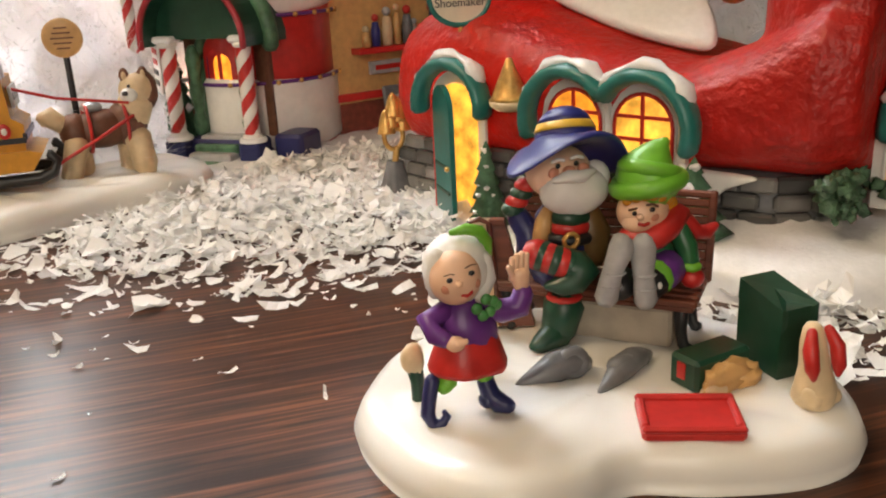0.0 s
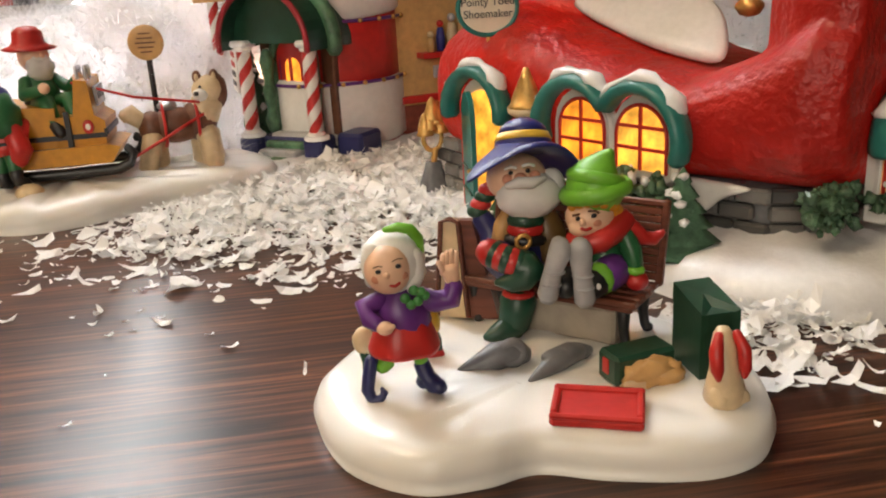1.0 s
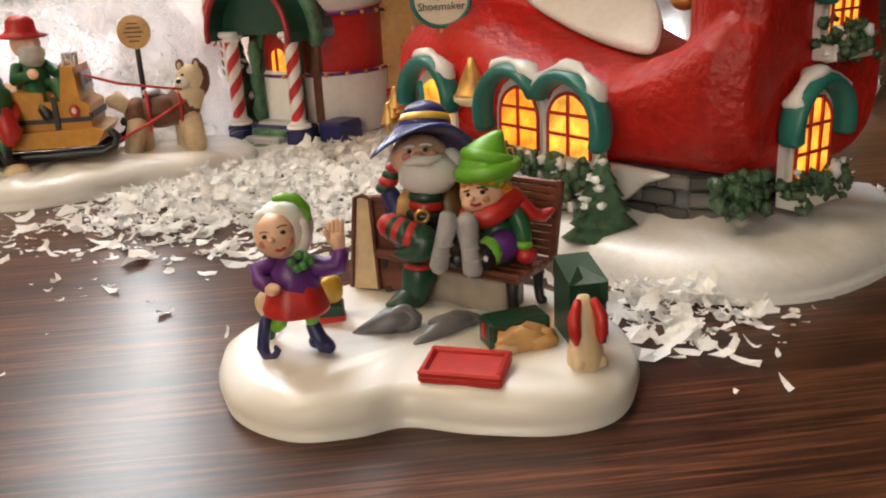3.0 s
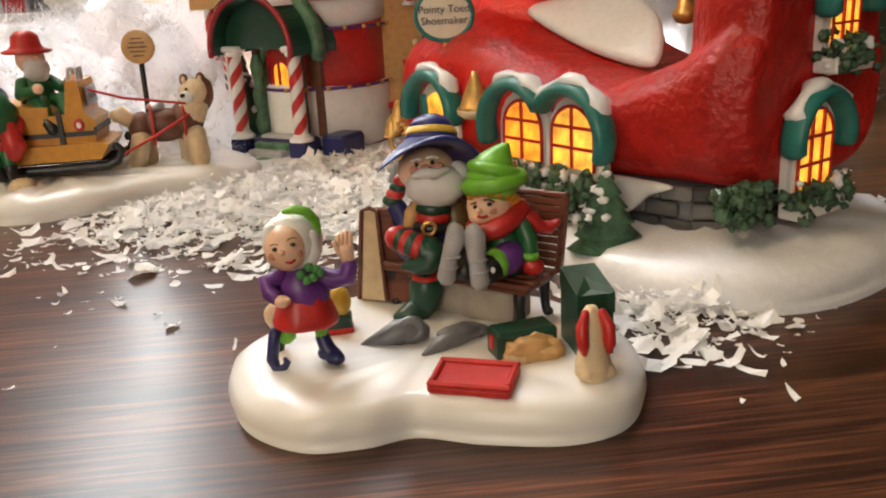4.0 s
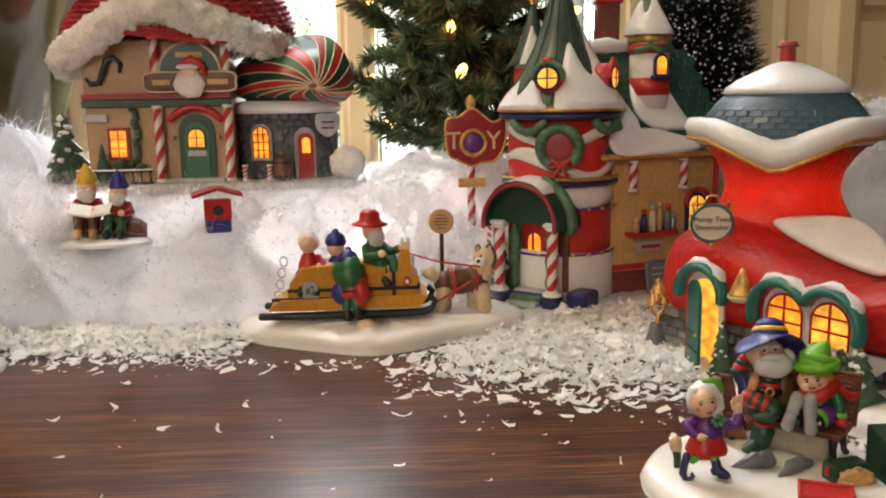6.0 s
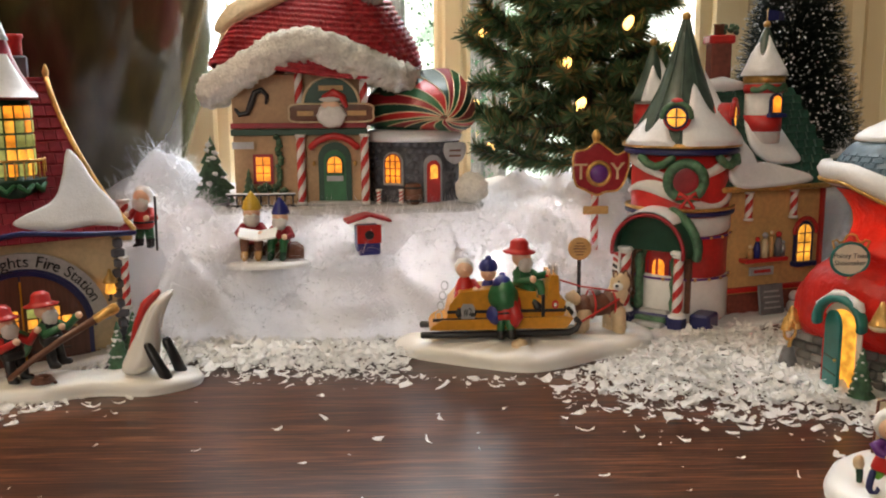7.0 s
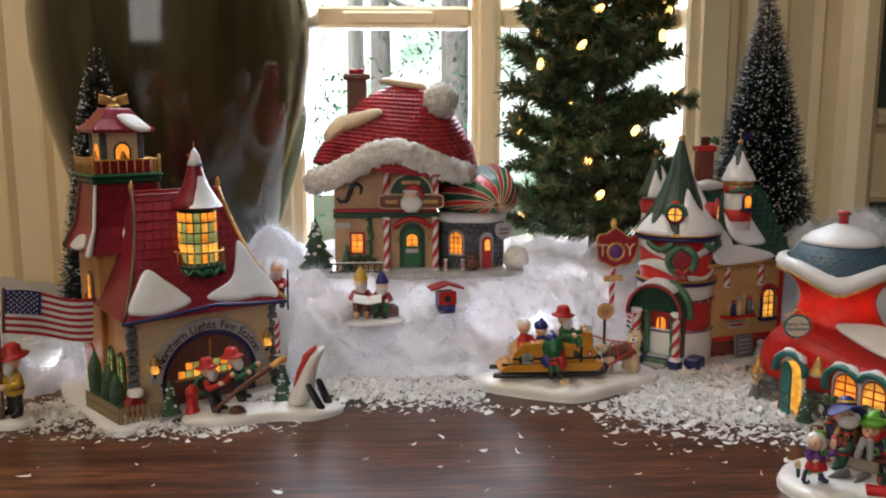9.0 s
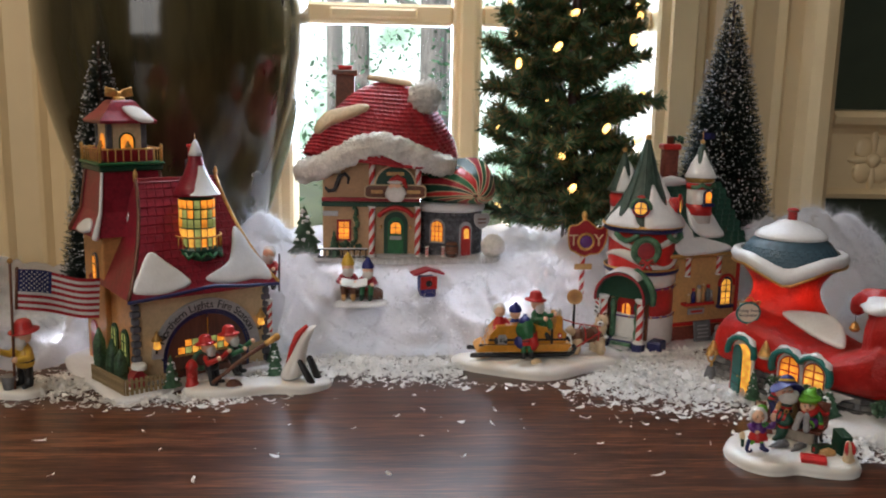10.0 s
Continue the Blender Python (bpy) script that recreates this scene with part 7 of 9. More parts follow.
roof = part("roof", slope(-0.01, EZ - 0.004, D * 0.62, RZ, E0, E1, 0.004, TILERED), fs_, "steep red tiled roof")
part("back_slope", slope(D + 0.012, EZ, D * 0.63, RZ, E0, E1, 0.004, TILERED), roof)
for s in (-1, 1):
    mb = MB()
    mb.add([(s * E0, -0.01, EZ - 0.004), (s * E0, D + 0.012, EZ - 0.002), (s * E1, D * 0.62, RZ), (s * (E1 + (E0 - E1) * 0.35), D * 0.25, EZ + 0.04), (s * (E1 + (E0 - E1) * 0.35), D * 0.9, EZ + 0.04)], [(0, 1, 4, 3), (3, 4, 2)], TILERED, False)
    part("hip_slope", mb, roof)
    mb = MB()
    mb.tube([(s * (E1 + (E0 - E1) * (1 - t) ** 1.5), -0.01 + (D * 0.62 + 0.01) * t, EZ - 0.0025 + (RZ - EZ + 0.004) * t ** 1.15) for t in [i / 10 for i in range(11)]], 0.0016, GOLD if s > 0 else BROWN, n=8)
    part("ridge_trim", mb, roof, "carved edge trim")
    mb = MB()
    mb.lathe([(0.0022, 0), (0.0016, 0.003), (0.0022, 0.006), (0.0012, 0.009), (0.0004, 0.0105)], GOLD, n=10)
    part("finial", mb, roof, "gold finial", m=pose(s * E1, D * 0.62, RZ - 0.001))
part("ridge_cap", MB().box((0, D * 0.625, RZ), (2 * E1, 0.003, 0.003), DKRED), roof)
part("eave_trim", MB().tube([(-E0, -0.0105, EZ - 0.005), (-0.03, -0.0105, EZ - 0.003), (0.004, -0.011, EZ + 0.0005), (0.036, -0.0105, EZ - 0.003), (E0, -0.0105, EZ - 0.005)], 0.0016, NAVY, n=8), roof)
# raised tile courses on the front slope
tile_me = MB().box((0, 0, 0), (0.0066, 0.0008, 0.0068), TILERED, bev=0.0003).mesh("tile")
tz = 14
for j in range(tz):
    s = (j + 0.4) / tz
    z, y = EZ - 0.004 + (RZ - EZ + 0.004) * s ** 1.15, -0.01 + (D * 0.62 + 0.01) * s
    w = E1 + (E0 - E1) * (1 - s) ** 1.5
    k = int(2 * w / 0.0068)
    for i in range(k):
        x = -w + 2 * w * (i + 0.5) / k
        part("tile", tile_me, roof, m=pose(x, y - 0.0006, z, -30, 0, 0))


def on_slope(x, s, turn=0):
    z, y = EZ - 0.004 + (RZ - EZ + 0.004) * s ** 1.15, -0.01 + (D * 0.62 + 0.01) * s
    return pose(x, y - 0.001, z, 60, 0, 0) @ Matrix.Rotation(radians(turn), 4, "Z")


for ctrl, x, s in (([(-0.026, -0.006), (-0.018, 0.010), (-0.006, 0.026), (0.006, 0.016), (0.016, 0.006), (0.022, -0.004), (0.006, -0.010), (-0.012, -0.011)], -0.034, 0.16), ([(-0.032, -0.002), (-0.010, 0.010), (-0.002, 0.024), (0.004, 0.042), (0.010, 0.036), (0.016, 0.020), (0.026, 0.002), (0.026, -0.010), (0.010, -0.007), (-0.010, -0.009)], 0.034, 0.16)):
    part("roof_snow", MB().pillow(outline(ctrl), 0.003, SNOWCAP, soft=0.1), roof, "glittered snow patch", m=on_slope(x, s))
# lantern bay with a balcony and a cone roof
bay = part("lantern_bay", MB().lathe([(0.004, 0.088), (0.012, 0.094), (0.019, 0.103), (0.0205, 0.107), (0.0205, 0.1085), (0.0145, 0.109), (0.0145, 0.153)], DKGREEN, n=24), fs_, "glazed green lantern bay", m=pose(0.006, 0.021, 0.003))
for j in range(5):
    for i in range(16):
        a = 360 * i / 16
        part("pane", MB().box((0, -0.01475, 0.1135 + j * 0.0082), (0.0047, 0.0008, 0.0068), (LIT, LIT3, LIT2, LIT3)[(i * 3 + j * 2 + (i * j) % 3) % 4]), bay, "lit coloured pane", m=pose(0, 0, 0, 0, 0, a))
mb = MB()
for z in (0.119,):
    mb.tube([(0.0198 * math.cos(t), 0.0198 * math.sin(t), z) for t in [2 * math.pi * i / 24 for i in range(25)]], 0.0008, GOLD, n=6)
part("hand_rail", mb, bay, "gold balcony rail")
for i in range(24):
    a = 2 * math.pi * i / 24
    part("baluster", MB().tube([(0, 0, 0.1085), (0, 0, 0.119)], 0.0005, GOLD, n=6), bay, m=pose(0.0198 * math.cos(a), 0.0198 * math.sin(a), 0))
for i in range(6):
    a = math.pi + math.pi * (i + 0.5) / 6
    mb = MB()
    mb.tube([(0.0195 * math.cos(a - 0.2), 0.0195 * math.sin(a - 0.2), 0.105), (0.0205 * math.cos(a), 0.0205 * math.sin(a), 0.1015), (0.0195 * math.cos(a + 0.2), 0.0195 * math.sin(a + 0.2), 0.105)], 0.0017, GREEN, n=8)
    part("swag", mb, bay, "green garland")
cone = part("cone_roof", MB().lathe([(0.0185, 0.153), (0.0192, 0.156), (0.0165, 0.160), (0.0115, 0.168), (0.0075, 0.178), (0.0048, 0.188), (0.0035, 0.192)], TILERED, n=26), bay, "red cone roof")
mb = MB()
mb.lathe([(0.0062, 0.1865), (0.0048, 0.190), (0.0028, 0.1965), (0.0008, 0.2)], SNOWCAP, n=16, wob=0.3)
mb.lathe([(0.0004, 0.199), (0.0004, 0.205)], GOLD, n=6)
part("cone_tip", mb, cone, "snowy tip")
mb = MB()
vs, fq = [], []
for j in range(9):
    t = j / 8
    r = 0.0196 - 0.013 * t ** 0.75 + 0.0008
    z = 0.1545 + 0.024 * t
    half = 0.75 * (1 - 0.75 * t) + 0.12
    for i in range(9):
        a = -math.pi / 2 + 0.2 + half * (i / 8 * 2 - 1)
        rr = r + 0.0018 * math.sin(math.pi * i / 8) ** 0.5 * (1 - t * 0.4)
        vs.append((rr * math.cos(a), rr * math.sin(a), z))
fq = [(j * 9 + i, j * 9 + i + 1, (j + 1) * 9 + i + 1, (j + 1) * 9 + i) for j in range(8) for i in range(8)]
mb.add(vs, fq, SNOWCAP)
part("cone_snow", mb, cone, "snow patch on the cone")
# chimney behind the ridge
ch = part("chimney", MB().box((0, 0, 0), (0.012, 0.012, 0.022), STONE), fs_, "stone chimney with a red pot", m=pose(0.023, 0.066, 0.172))
part("pot", MB().lathe([(0.0045, 0.011), (0.0045, 0.021), (0.0055, 0.022), (0.0055, 0.024)], RED, n=14), ch)
# bell tower at the back corner
TX, TY = -0.036, 0.080
tw = part("bell_tower", MB().box((0, 0, 0.06), (0.056, 0.052, 0.118), WALLORANGE, bev=0.001), fs_, "orange bell tower", m=pose(TX, TY, 0.003))
mb = MB()
vs = [(-0.036, -0.034, 0.118), (0.036, -0.034, 0.118), (0.036, 0.034, 0.118), (-0.036, 0.034, 0.118), (-0.024, -0.022, 0.172), (0.024, -0.022, 0.172), (0.024, 0.022, 0.172), (-0.024, 0.022, 0.172), (-0.028, -0.026, 0.138), (0.028, -0.026, 0.138), (0.028, 0.026, 0.138), (-0.028, 0.026, 0.138)]
mb.add(vs, [(0, 1, 9, 8), (1, 2, 10, 9), (2, 3, 11, 10), (3, 0, 8, 11), (8, 9, 5, 4), (9, 10, 6, 5), (10, 11, 7, 6), (11, 8, 4, 7), (4, 5, 6, 7), (3, 2, 1, 0)], TILERED, False)
tr_ = part("tower_roof", mb, tw, "flared red tiled roof")
for k in range(4):
    xy = [(-1, -1), (1, -1), (1, 1), (-1, 1)][k]
    mb = MB()
    mb.tube([(xy[0] * 0.036, xy[1] * 0.034, 0.1185), (xy[0] * 0.0285, xy[1] * 0.0265, 0.138), (xy[0] * 0.0245, xy[1] * 0.0225, 0.172)], [0.003, 0.0016, 0.0014], SNOWCAP if k == 0 else BROWN, n=8)
    part("hip_trim", mb, tw, "carved hip trim")
part("tower_snow", MB().pillow(outline([(-0.012, -0.012), (-0.006, 0.004), (-0.002, 0.018), (0.008, 0.020), (0.010, 0.004), (0.012, -0.012), (0.002, -0.017)]), 0.003, SNOWCAP, soft=0.1), tw, "glittered snow patch", m=pose(0.004, -0.0275, 0.142, 78, 0, 0))
part("tower_snow", MB().pillow(outline([(-0.016, -0.006), (-0.004, 0.004), (0.010, 0.005), (0.016, -0.004), (0.0, -0.008)]), 0.003, SNOWCAP, soft=0.1), tw, m=pose(-0.0325, -0.002, 0.126, 65, 0, -90))
part("gallery", MB().box((0, 0, 0.1745), (0.054, 0.050, 0.005), DKGREEN, bev=0.001).box((0, 0, 0.1785), (0.057, 0.053, 0.0024), GREEN, bev=0.0008), tw, "green gallery floor")
part("gallery_core", MB().box((0, 0, 0.185), (0.042, 0.038, 0.011), DKRED, bev=0.001), tw)
for s in (-1, 1):
    for k in range(9):
        part("baluster", MB().tube([(0, 0, 0.1795), (0, 0, 0.1905)], 0.0006, GOLD, n=6), tw, m=pose(-0.026 + k * 0.0065, s * 0.0242, 0))
    for k in range(8):
        part("baluster", MB().tube([(0, 0, 0.1795), (0, 0, 0.1905)], 0.0006, GOLD, n=6), tw, m=pose(s * 0.026, -0.021 + k * 0.006, 0))
    part("rail", MB().tube([(-0.027, s * 0.0242, 0.1908), (0.027, s * 0.0242, 0.1908)], 0.0008, GOLD, n=6), tw)
    part("rail", MB().tube([(s * 0.026, -0.025, 0.1908), (s * 0.026, 0.025, 0.1908)], 0.0008, GOLD, n=6), tw)
    for t in (-1, 1):
        part("rail_post", MB().lathe([(0.0013, 0.179), (0.0013, 0.1915), (0.0018, 0.193), (0.0006, 0.195)], GOLD, n=8), tw, m=pose(s * 0.026, t * 0.0242, 0))
cup = part("cupola", MB().box((0, 0, 0.2), (0.031, 0.029, 0.026), CREAM, bev=0.001), tw, "cream cupola with arched openings")
for a in (0, -90, 90):
    o = part("opening", MB().prism(arch(0.0135, 0.0155), 0.0008, DKGREEN), cup, "green arched opening", m=Matrix.Rotation(radians(a), 4, "Z") @ front(-0.0146, 0, 0.189))
    part("glow", MB().prism(arch(0.0105, 0.0135), 0.0004, LIT), o, "lit interior", m=Matrix.Translation((0, 0.0005, 0.0009)))
    part("bell", MB().lathe([(0.0032, 0.0025), (0.0024, 0.0045), (0.0012, 0.0075), (0.0004, 0.0085)], GOLD, n=12), o, "gold bell", m=Matrix.Translation((0, 0, 0.0026)) @ Matrix.Rotation(radians(-90), 4, "X"))
for sx in (-1, 1):
    for sy in (-1, 1):
        part("corner_post", MB().box((0, 0, 0.2), (0.0045, 0.0045, 0.025), STONE), cup, m=pose(sx * 0.0146, sy * 0.0138, 0))
mb = MB()
vs = []
for k, z in ((0.0235, 0.212), (0.0245, 0.2145), (0.016, 0.2225), (0.0105, 0.230), (0.0085, 0.2315)):
    vs += [(-k, -k * 0.94, z), (k, -k * 0.94, z), (k, k * 0.94, z), (-k, k * 0.94, z)]
mb.add(vs, [(j * 4 + i, j * 4 + (i + 1) % 4, j * 4 + 4 + (i + 1) % 4, j * 4 + 4 + i) for j in range(4) for i in range(4)] + [(3, 2, 1, 0), (16, 17, 18, 19)], TILERED, False)
part("cupola_roof", mb, tw, "red tiled cupola roof")
part("cupola_snow", MB().pillow(outline([(-0.008, 0.006), (0.004, 0.006), (0.012, -0.004), (0.014, -0.010), (0.004, -0.010), (-0.004, -0.004)]), 0.0028, SNOWCAP, soft=0.12), tw, "glittered snow patch", m=pose(0.006, -0.0175, 0.2205, 48, 0, 0))
mb = MB()
for s in (-1, 1):
    mb.tube([(0, 0, 0.2365), (s * 0.004, 0, 0.2395), (s * 0.0105, 0, 0.2415), (s * 0.0112, 0, 0.2355), (s * 0.004, 0, 0.2345), (0, 0, 0.2365)], 0.0014, GOLD, n=8)
    mb.ell((s * 0.0065, 0, 0.238), (0.005, 0.0016, 0.0032), GOLD, n=12, m=8)
mb.ell((0, 0, 0.2368), 0.0022, GOLD, n=10, m=8)
mb.lathe([(0.006, 0.2305), (0.005, 0.2335), (0.002, 0.235)], GOLD, n=10)
part("bow", mb, tw, "gold bow finial")
# side windows and lanterns
for x, y, z, w, h, a in ((-W - 0.0012, 0.02, 0.02, 0.012, 0.026, -90), (-W - 0.0012, 0.045, 0.02, 0.012, 0.026, -90)):
    lit_window(fs_, pose(x, y, z, 0, 0, a) @ V, w, h, DKGREEN, DKGREEN, LIT3, cols=2, rows=3)
lit_window(tw, pose(-0.0284, -0.008, 0.078, 0, 0, -90) @ V, 0.008, 0.022, STONE, DKGREEN, LIT, cols=1, rows=3)
lit_window(tw, pose(-0.008, -0.0264, 0.085) @ V, 0.008, 0.018, STONE, DKGREEN, LIT, cols=1, rows=2)
mb = MB()
mb.prism(arch(0.016, 0.034), 0.0015, DKRED)
part("side_door", mb, tw, "dark red arched side door", m=pose(-0.0284, 0.004, 0.006, 0, 0, -90) @ V)


def wall_lantern(parent, m):
    o = part("lantern", MB().lathe([(0.0028, 0.0), (0.0034, 0.001), (0.0022, 0.007)], LIT2, n=8, smooth=False), parent, "gold wall lantern", m=m)
    part("cap", MB().lathe([(0.0045, 0.0068), (0.0038, 0.0085), (0.0018, 0.0115), (0.0006, 0.015)], GOLD, n=12), o)
    part("bracket", MB().tube([(0, 0, 0.0005), (0, 0.001, -0.004), (0, 0.005, -0.005)], 0.0009, BLACK, n=6), o)


wall_lantern(fs_, pose(-0.043, -0.0055, 0.0345))
wall_lantern(fs_, pose(0.051, -0.0055, 0.041))
wall_lantern(tw, pose(-0.006, -0.0305, 0.098))
# wreath and candy stick
part("wreath", MB().tube([(0.0075 * math.cos(t), 0.0075 * math.sin(t), 0) for t in [2 * math.pi * i / 20 for i in range(21)]], 0.0022, BUSHLIGHT, n=8), fs_, "green wreath on the door", m=front(-0.0045, -0.004, 0.018))
candy(fs_, W + 0.003, -0.002, 0.03, 0.062, 0.0026, "candy_stick")
# fenced yard with shrubs and a small kennel
for (x0, y0), (x1, y1) in (((-0.074, -0.022), (-0.040, -0.022)), ((-0.076, -0.020), (-0.083, 0.035))):
    n = int(math.hypot(x1 - x0, y1 - y0) / 0.0035)
    a = math.degrees(math.atan2(y1 - y0, x1 - x0))
    for i in range(n + 1):
        part("picket", MB().box((0, 0, 0.0065), (0.0022, 0.0012, 0.013), FENCETAN), fs_, m=pose(x0 + (x1 - x0) * i / n, y0 + (y1 - y0) * i / n, 0.0055, 0, 0, a))
    for z in (0.009, 0.0155):
        part("fence_rail", MB().tube([(x0, y0 + 0.0008, z), (x1, y1 + 0.0008, z)], 0.0008, FENCETAN, n=6), fs_)
kn = part("kennel", MB().prism([(-0.006, 0), (0.006, 0), (0.006, 0.010), (0, 0.017), (-0.006, 0.010)], 0.012, DKRED, V), fs_, "dark red kennel", m=pose(-0.06, 0.0, 0.0055))
part("snow_roof", MB().pillow(oval(0.006, 0.008), 0.004, SNOWCAP), kn, m=pose(0.0015, -0.006, 0.0155))
little_pine(fs_, -0.038, -0.021, 0.0045, 0.028, 0.0075)
little_pine(fs_, 0.062, -0.008, 0.0045, 0.024, 0.0065)
for i, (x, y, h) in enumerate(((-0.068, 0.03, 0.034), (-0.072, 0.05, 0.04), (-0.066, 0.016, 0.028))):
    mb = MB()
    mb.lathe([(0.004, 0.0), (0.0055, h * 0.3), (0.0045, h * 0.7), (0.0008, h)], BUSH, n=12, wob=0.5, seed=i)
    part("shrub", mb, fs_, "dark green shrub", m=pose(x, y, 0.005))


# ---- hat inn ----
HATRED = paint("knitted_red_hat_glaze", (0.46, 0.02, 0.03), 0.5, var=0.5, scale=330, bump=1.0, bump_scale=380, dist=0.0018)
INNWALL = paint("tan_inn_plaster", (0.5, 0.31, 0.16), 0.5, var=0.2)
inn = thing("hat_inn", None, "ceramic inn with a red knitted stocking hat roof and striped awning", "model house", pose(-0.167, 0.505, 0.0695, 0, 0, 1))
mb = MB()
mb.pillow(outline([(-0.108, -0.004), (-0.06, -0.018), (0.0, -0.02), (0.06, -0.017), (0.098, -0.004), (0.10, 0.05), (0.06, 0.09), (-0.06, 0.09), (-0.105, 0.05)]), 0.0055, PALEGREY, soft=0.04)
part("base", mb, inn, "grey stone base dusted with snow")
mb = MB()
mb.box((-0.036, 0.036, 0.054), (0.1, 0.072, 0.1), INNWALL, bev=0.001)
part("wall", mb, inn, "tan plaster walls")
STONEWALL = paint("fieldstone_glaze", (0.13, 0.13, 0.15), 0.6, var=0.7, scale=220, bump=0.8, dist=0.001)
mb = MB()
mb.lathe([(0.036, 0.005), (0.036, 0.056)], STONEWALL, (0.048, 0.035, 0), n=24, sx=1.05, sy=0.92)
part("round_wing", mb, inn, "grey fieldstone round wing")
rg = random.Random(77)
stone_me = MB().ell((0, 0, 0), (0.0032, 0.001, 0.0024), STONE, n=10, m=6, wob=0.3).mesh("stone")
for j in range(9):
    for i in range(13):
        a = radians(200 + 140 * (i + 0.5 * (j % 2)) / 13)
        x, y = 0.048 + 0.0378 * math.cos(a), 0.035 + 0.0331 * math.sin(a)
        z = 0.008 + j * 0.0053
        if (0.024 < x < 0.046 and 0.014 < z < 0.046) or (0.054 < x < 0.074 and z < 0.04):
            continue
        part("stone", stone_me, inn, m=pose(x, y, z, 0, 0, math.degrees(a) + 90) @ Matrix.Diagonal((rg.uniform(0.8, 1.15), 1, rg.uniform(0.8, 1.1), 1)))
# string courses
part("string_course", MB().box((-0.036, -0.0012, 0.0655), (0.102, 0.003, 0.004), DKRED), inn)
part("string_course", MB().box((-0.036, -0.0016, 0.0605), (0.102, 0.0036, 0.0048), DKGREEN), inn)
for x, z0, z1 in ((-0.035, 0.006, 0.059), (0.013, 0.006, 0.059), (-0.035, 0.069, 0.098), (0.013, 0.069, 0.098)):
    candy(inn, x, -0.0045, z0, z1 if z1 < 0.07 else z1 + 0.008, 0.0032, turns=3.6 if z1 < 0.07 else 2.2)
# main door
dm = front(-0.0006, -0.010, 0.006)
part("door_surround", MB().prism(arch(0.025, 0.047), 0.0012, DKGREEN), inn, m=dm)
dr = part("door", MB().prism(arch(0.0165, 0.041), 0.002, GREEN), inn, "green arched front door", m=dm)
lit_window(dr, Matrix.Translation((0, 0.024, 0.002)), 0.0115, 0.0125, DKGREEN, DKGREEN, LIT, depth=0.0006, cols=2, rows=2, trim=0.0008)
part("name_board", MB().box((0, 0.0195, 0.0024), (0.0125, 0.004, 0.0008), PALEGREY), dr)
mb = MB()
mb.tube([(x, y, 0.003) for x, y in [(-0.0175, 0.043), (-0.012, 0.048), (-0.006, 0.0505), (0, 0.0515), (0.006, 0.0505), (0.012, 0.048), (0.0175, 0.043)]], 0.0026, RED, n=8)
part("door_hood", mb, inn, "red scalloped door hood", m=dm)
for s in (-1, 1):
    part("porch_lamp", MB().ell((s * 0.0155, 0.031, 0.003), (0.0015, 0.0022, 0.0015), GOLD, n=8, m=6), inn, m=dm)
part("doorstep", MB().box((-0.010, -0.008, 0.0055), (0.04, 0.012, 0.006), PALEGREY), inn, "pale stone step")
part("doorstep", MB().box((-0.010, -0.016, 0.0025), (0.046, 0.006, 0.006), PALEGREY), inn)
# windows
lit_window(inn, front(-0.0006, -0.064, 0.024), 0.0105, 0.018, DKRED, DKRED, LIT, cols=2, rows=3, round_top=False, trim=0.0022)
mb = MB()
rg = random.Random(5)
for i in range(14):
    mb.ell((-0.060 + rg.gauss(0, 0.005), -0.004 + rg.gauss(0, 0.0012), 0.0175 + rg.gauss(0, 0.0015)), 0.0026, BUSH, n=8, m=6, wob=0.5, seed=i)
for i in range(12):
    mb.ell((-0.052 + rg.gauss(0, 0.0012), -0.003, 0.022 + i * 0.0032), 0.0024, BUSH, n=8, m=6, wob=0.5, seed=i + 30)
part("greenery", mb, inn, "green climbing garland", kind="stuff")
part("hanging_board", MB().box((-0.078, -0.004, 0.051), (0.016, 0.0016, 0.0052), PALEGREY), inn, "pale hanging board")
wm = Matrix.Translation((0.048, 0.035, 0))
lit_window(inn, pose(0.0345, 0.0035, 0.021, 0, 0, -22) @ V, 0.013, 0.022, PALEGREY, DKRED, LIT, cols=3, rows=4, trim=0.0018)
part("side_door_surround", MB().prism(arch(0.0155, 0.036), 0.0014, PALEGREY), inn, m=pose(0.064, 0.005, 0.006, 0, 0, 28) @ V)
sd = part("side_door", MB().prism(arch(0.0115, 0.032), 0.0022, RED), inn, "red arched side door", m=pose(0.064, 0.005, 0.006, 0, 0, 28) @ V)
part("pane", MB().prism(arch(0.006, 0.011, y0=0.018), 0.0008, LIT2), sd, "lit pane", m=Matrix.Translation((0, 0, 0.0023)))
hb = part("hanging_sign", MB().pillow(outline([(-0.008, 0.007), (0.0, 0.008), (0.008, 0.007), (0.0075, -0.003), (0.0, -0.0085), (-0.0075, -0.003)]), 0.0014, PALEGREY, soft=0.05), inn, "small white hanging sign", m=pose(0.081, 0.002, 0.0435, 0, 0, 12) @ V)
for z in (0.002, -0.002):
    part("text_bar", MB().box((0, z, 0.0016), (0.009, 0.0014, 0.0003), BROWN), hb)
# barrel
bl = part("barrel", MB().lathe([(0.0052, 0.0), (0.0068, 0.004), (0.0072, 0.008), (0.0068, 0.012), (0.0054, 0.0155), (0.0045, 0.0155)], BROWN, n=16), inn, "brown wooden barrel", m=pose(0.049, -0.004, 0.0055))
for z in (0.003, 0.0125):
    part("hoop", MB().lathe([(0.0066, z - 0.0008), (0.0072, z), (0.0066, z + 0.0008)], BLACK, n=16), bl)
for i, x in enumerate((0.023, 0.040)):
    candy(inn, x, -0.006, 0.006, 0.017, 0.0018, "candy_stick")
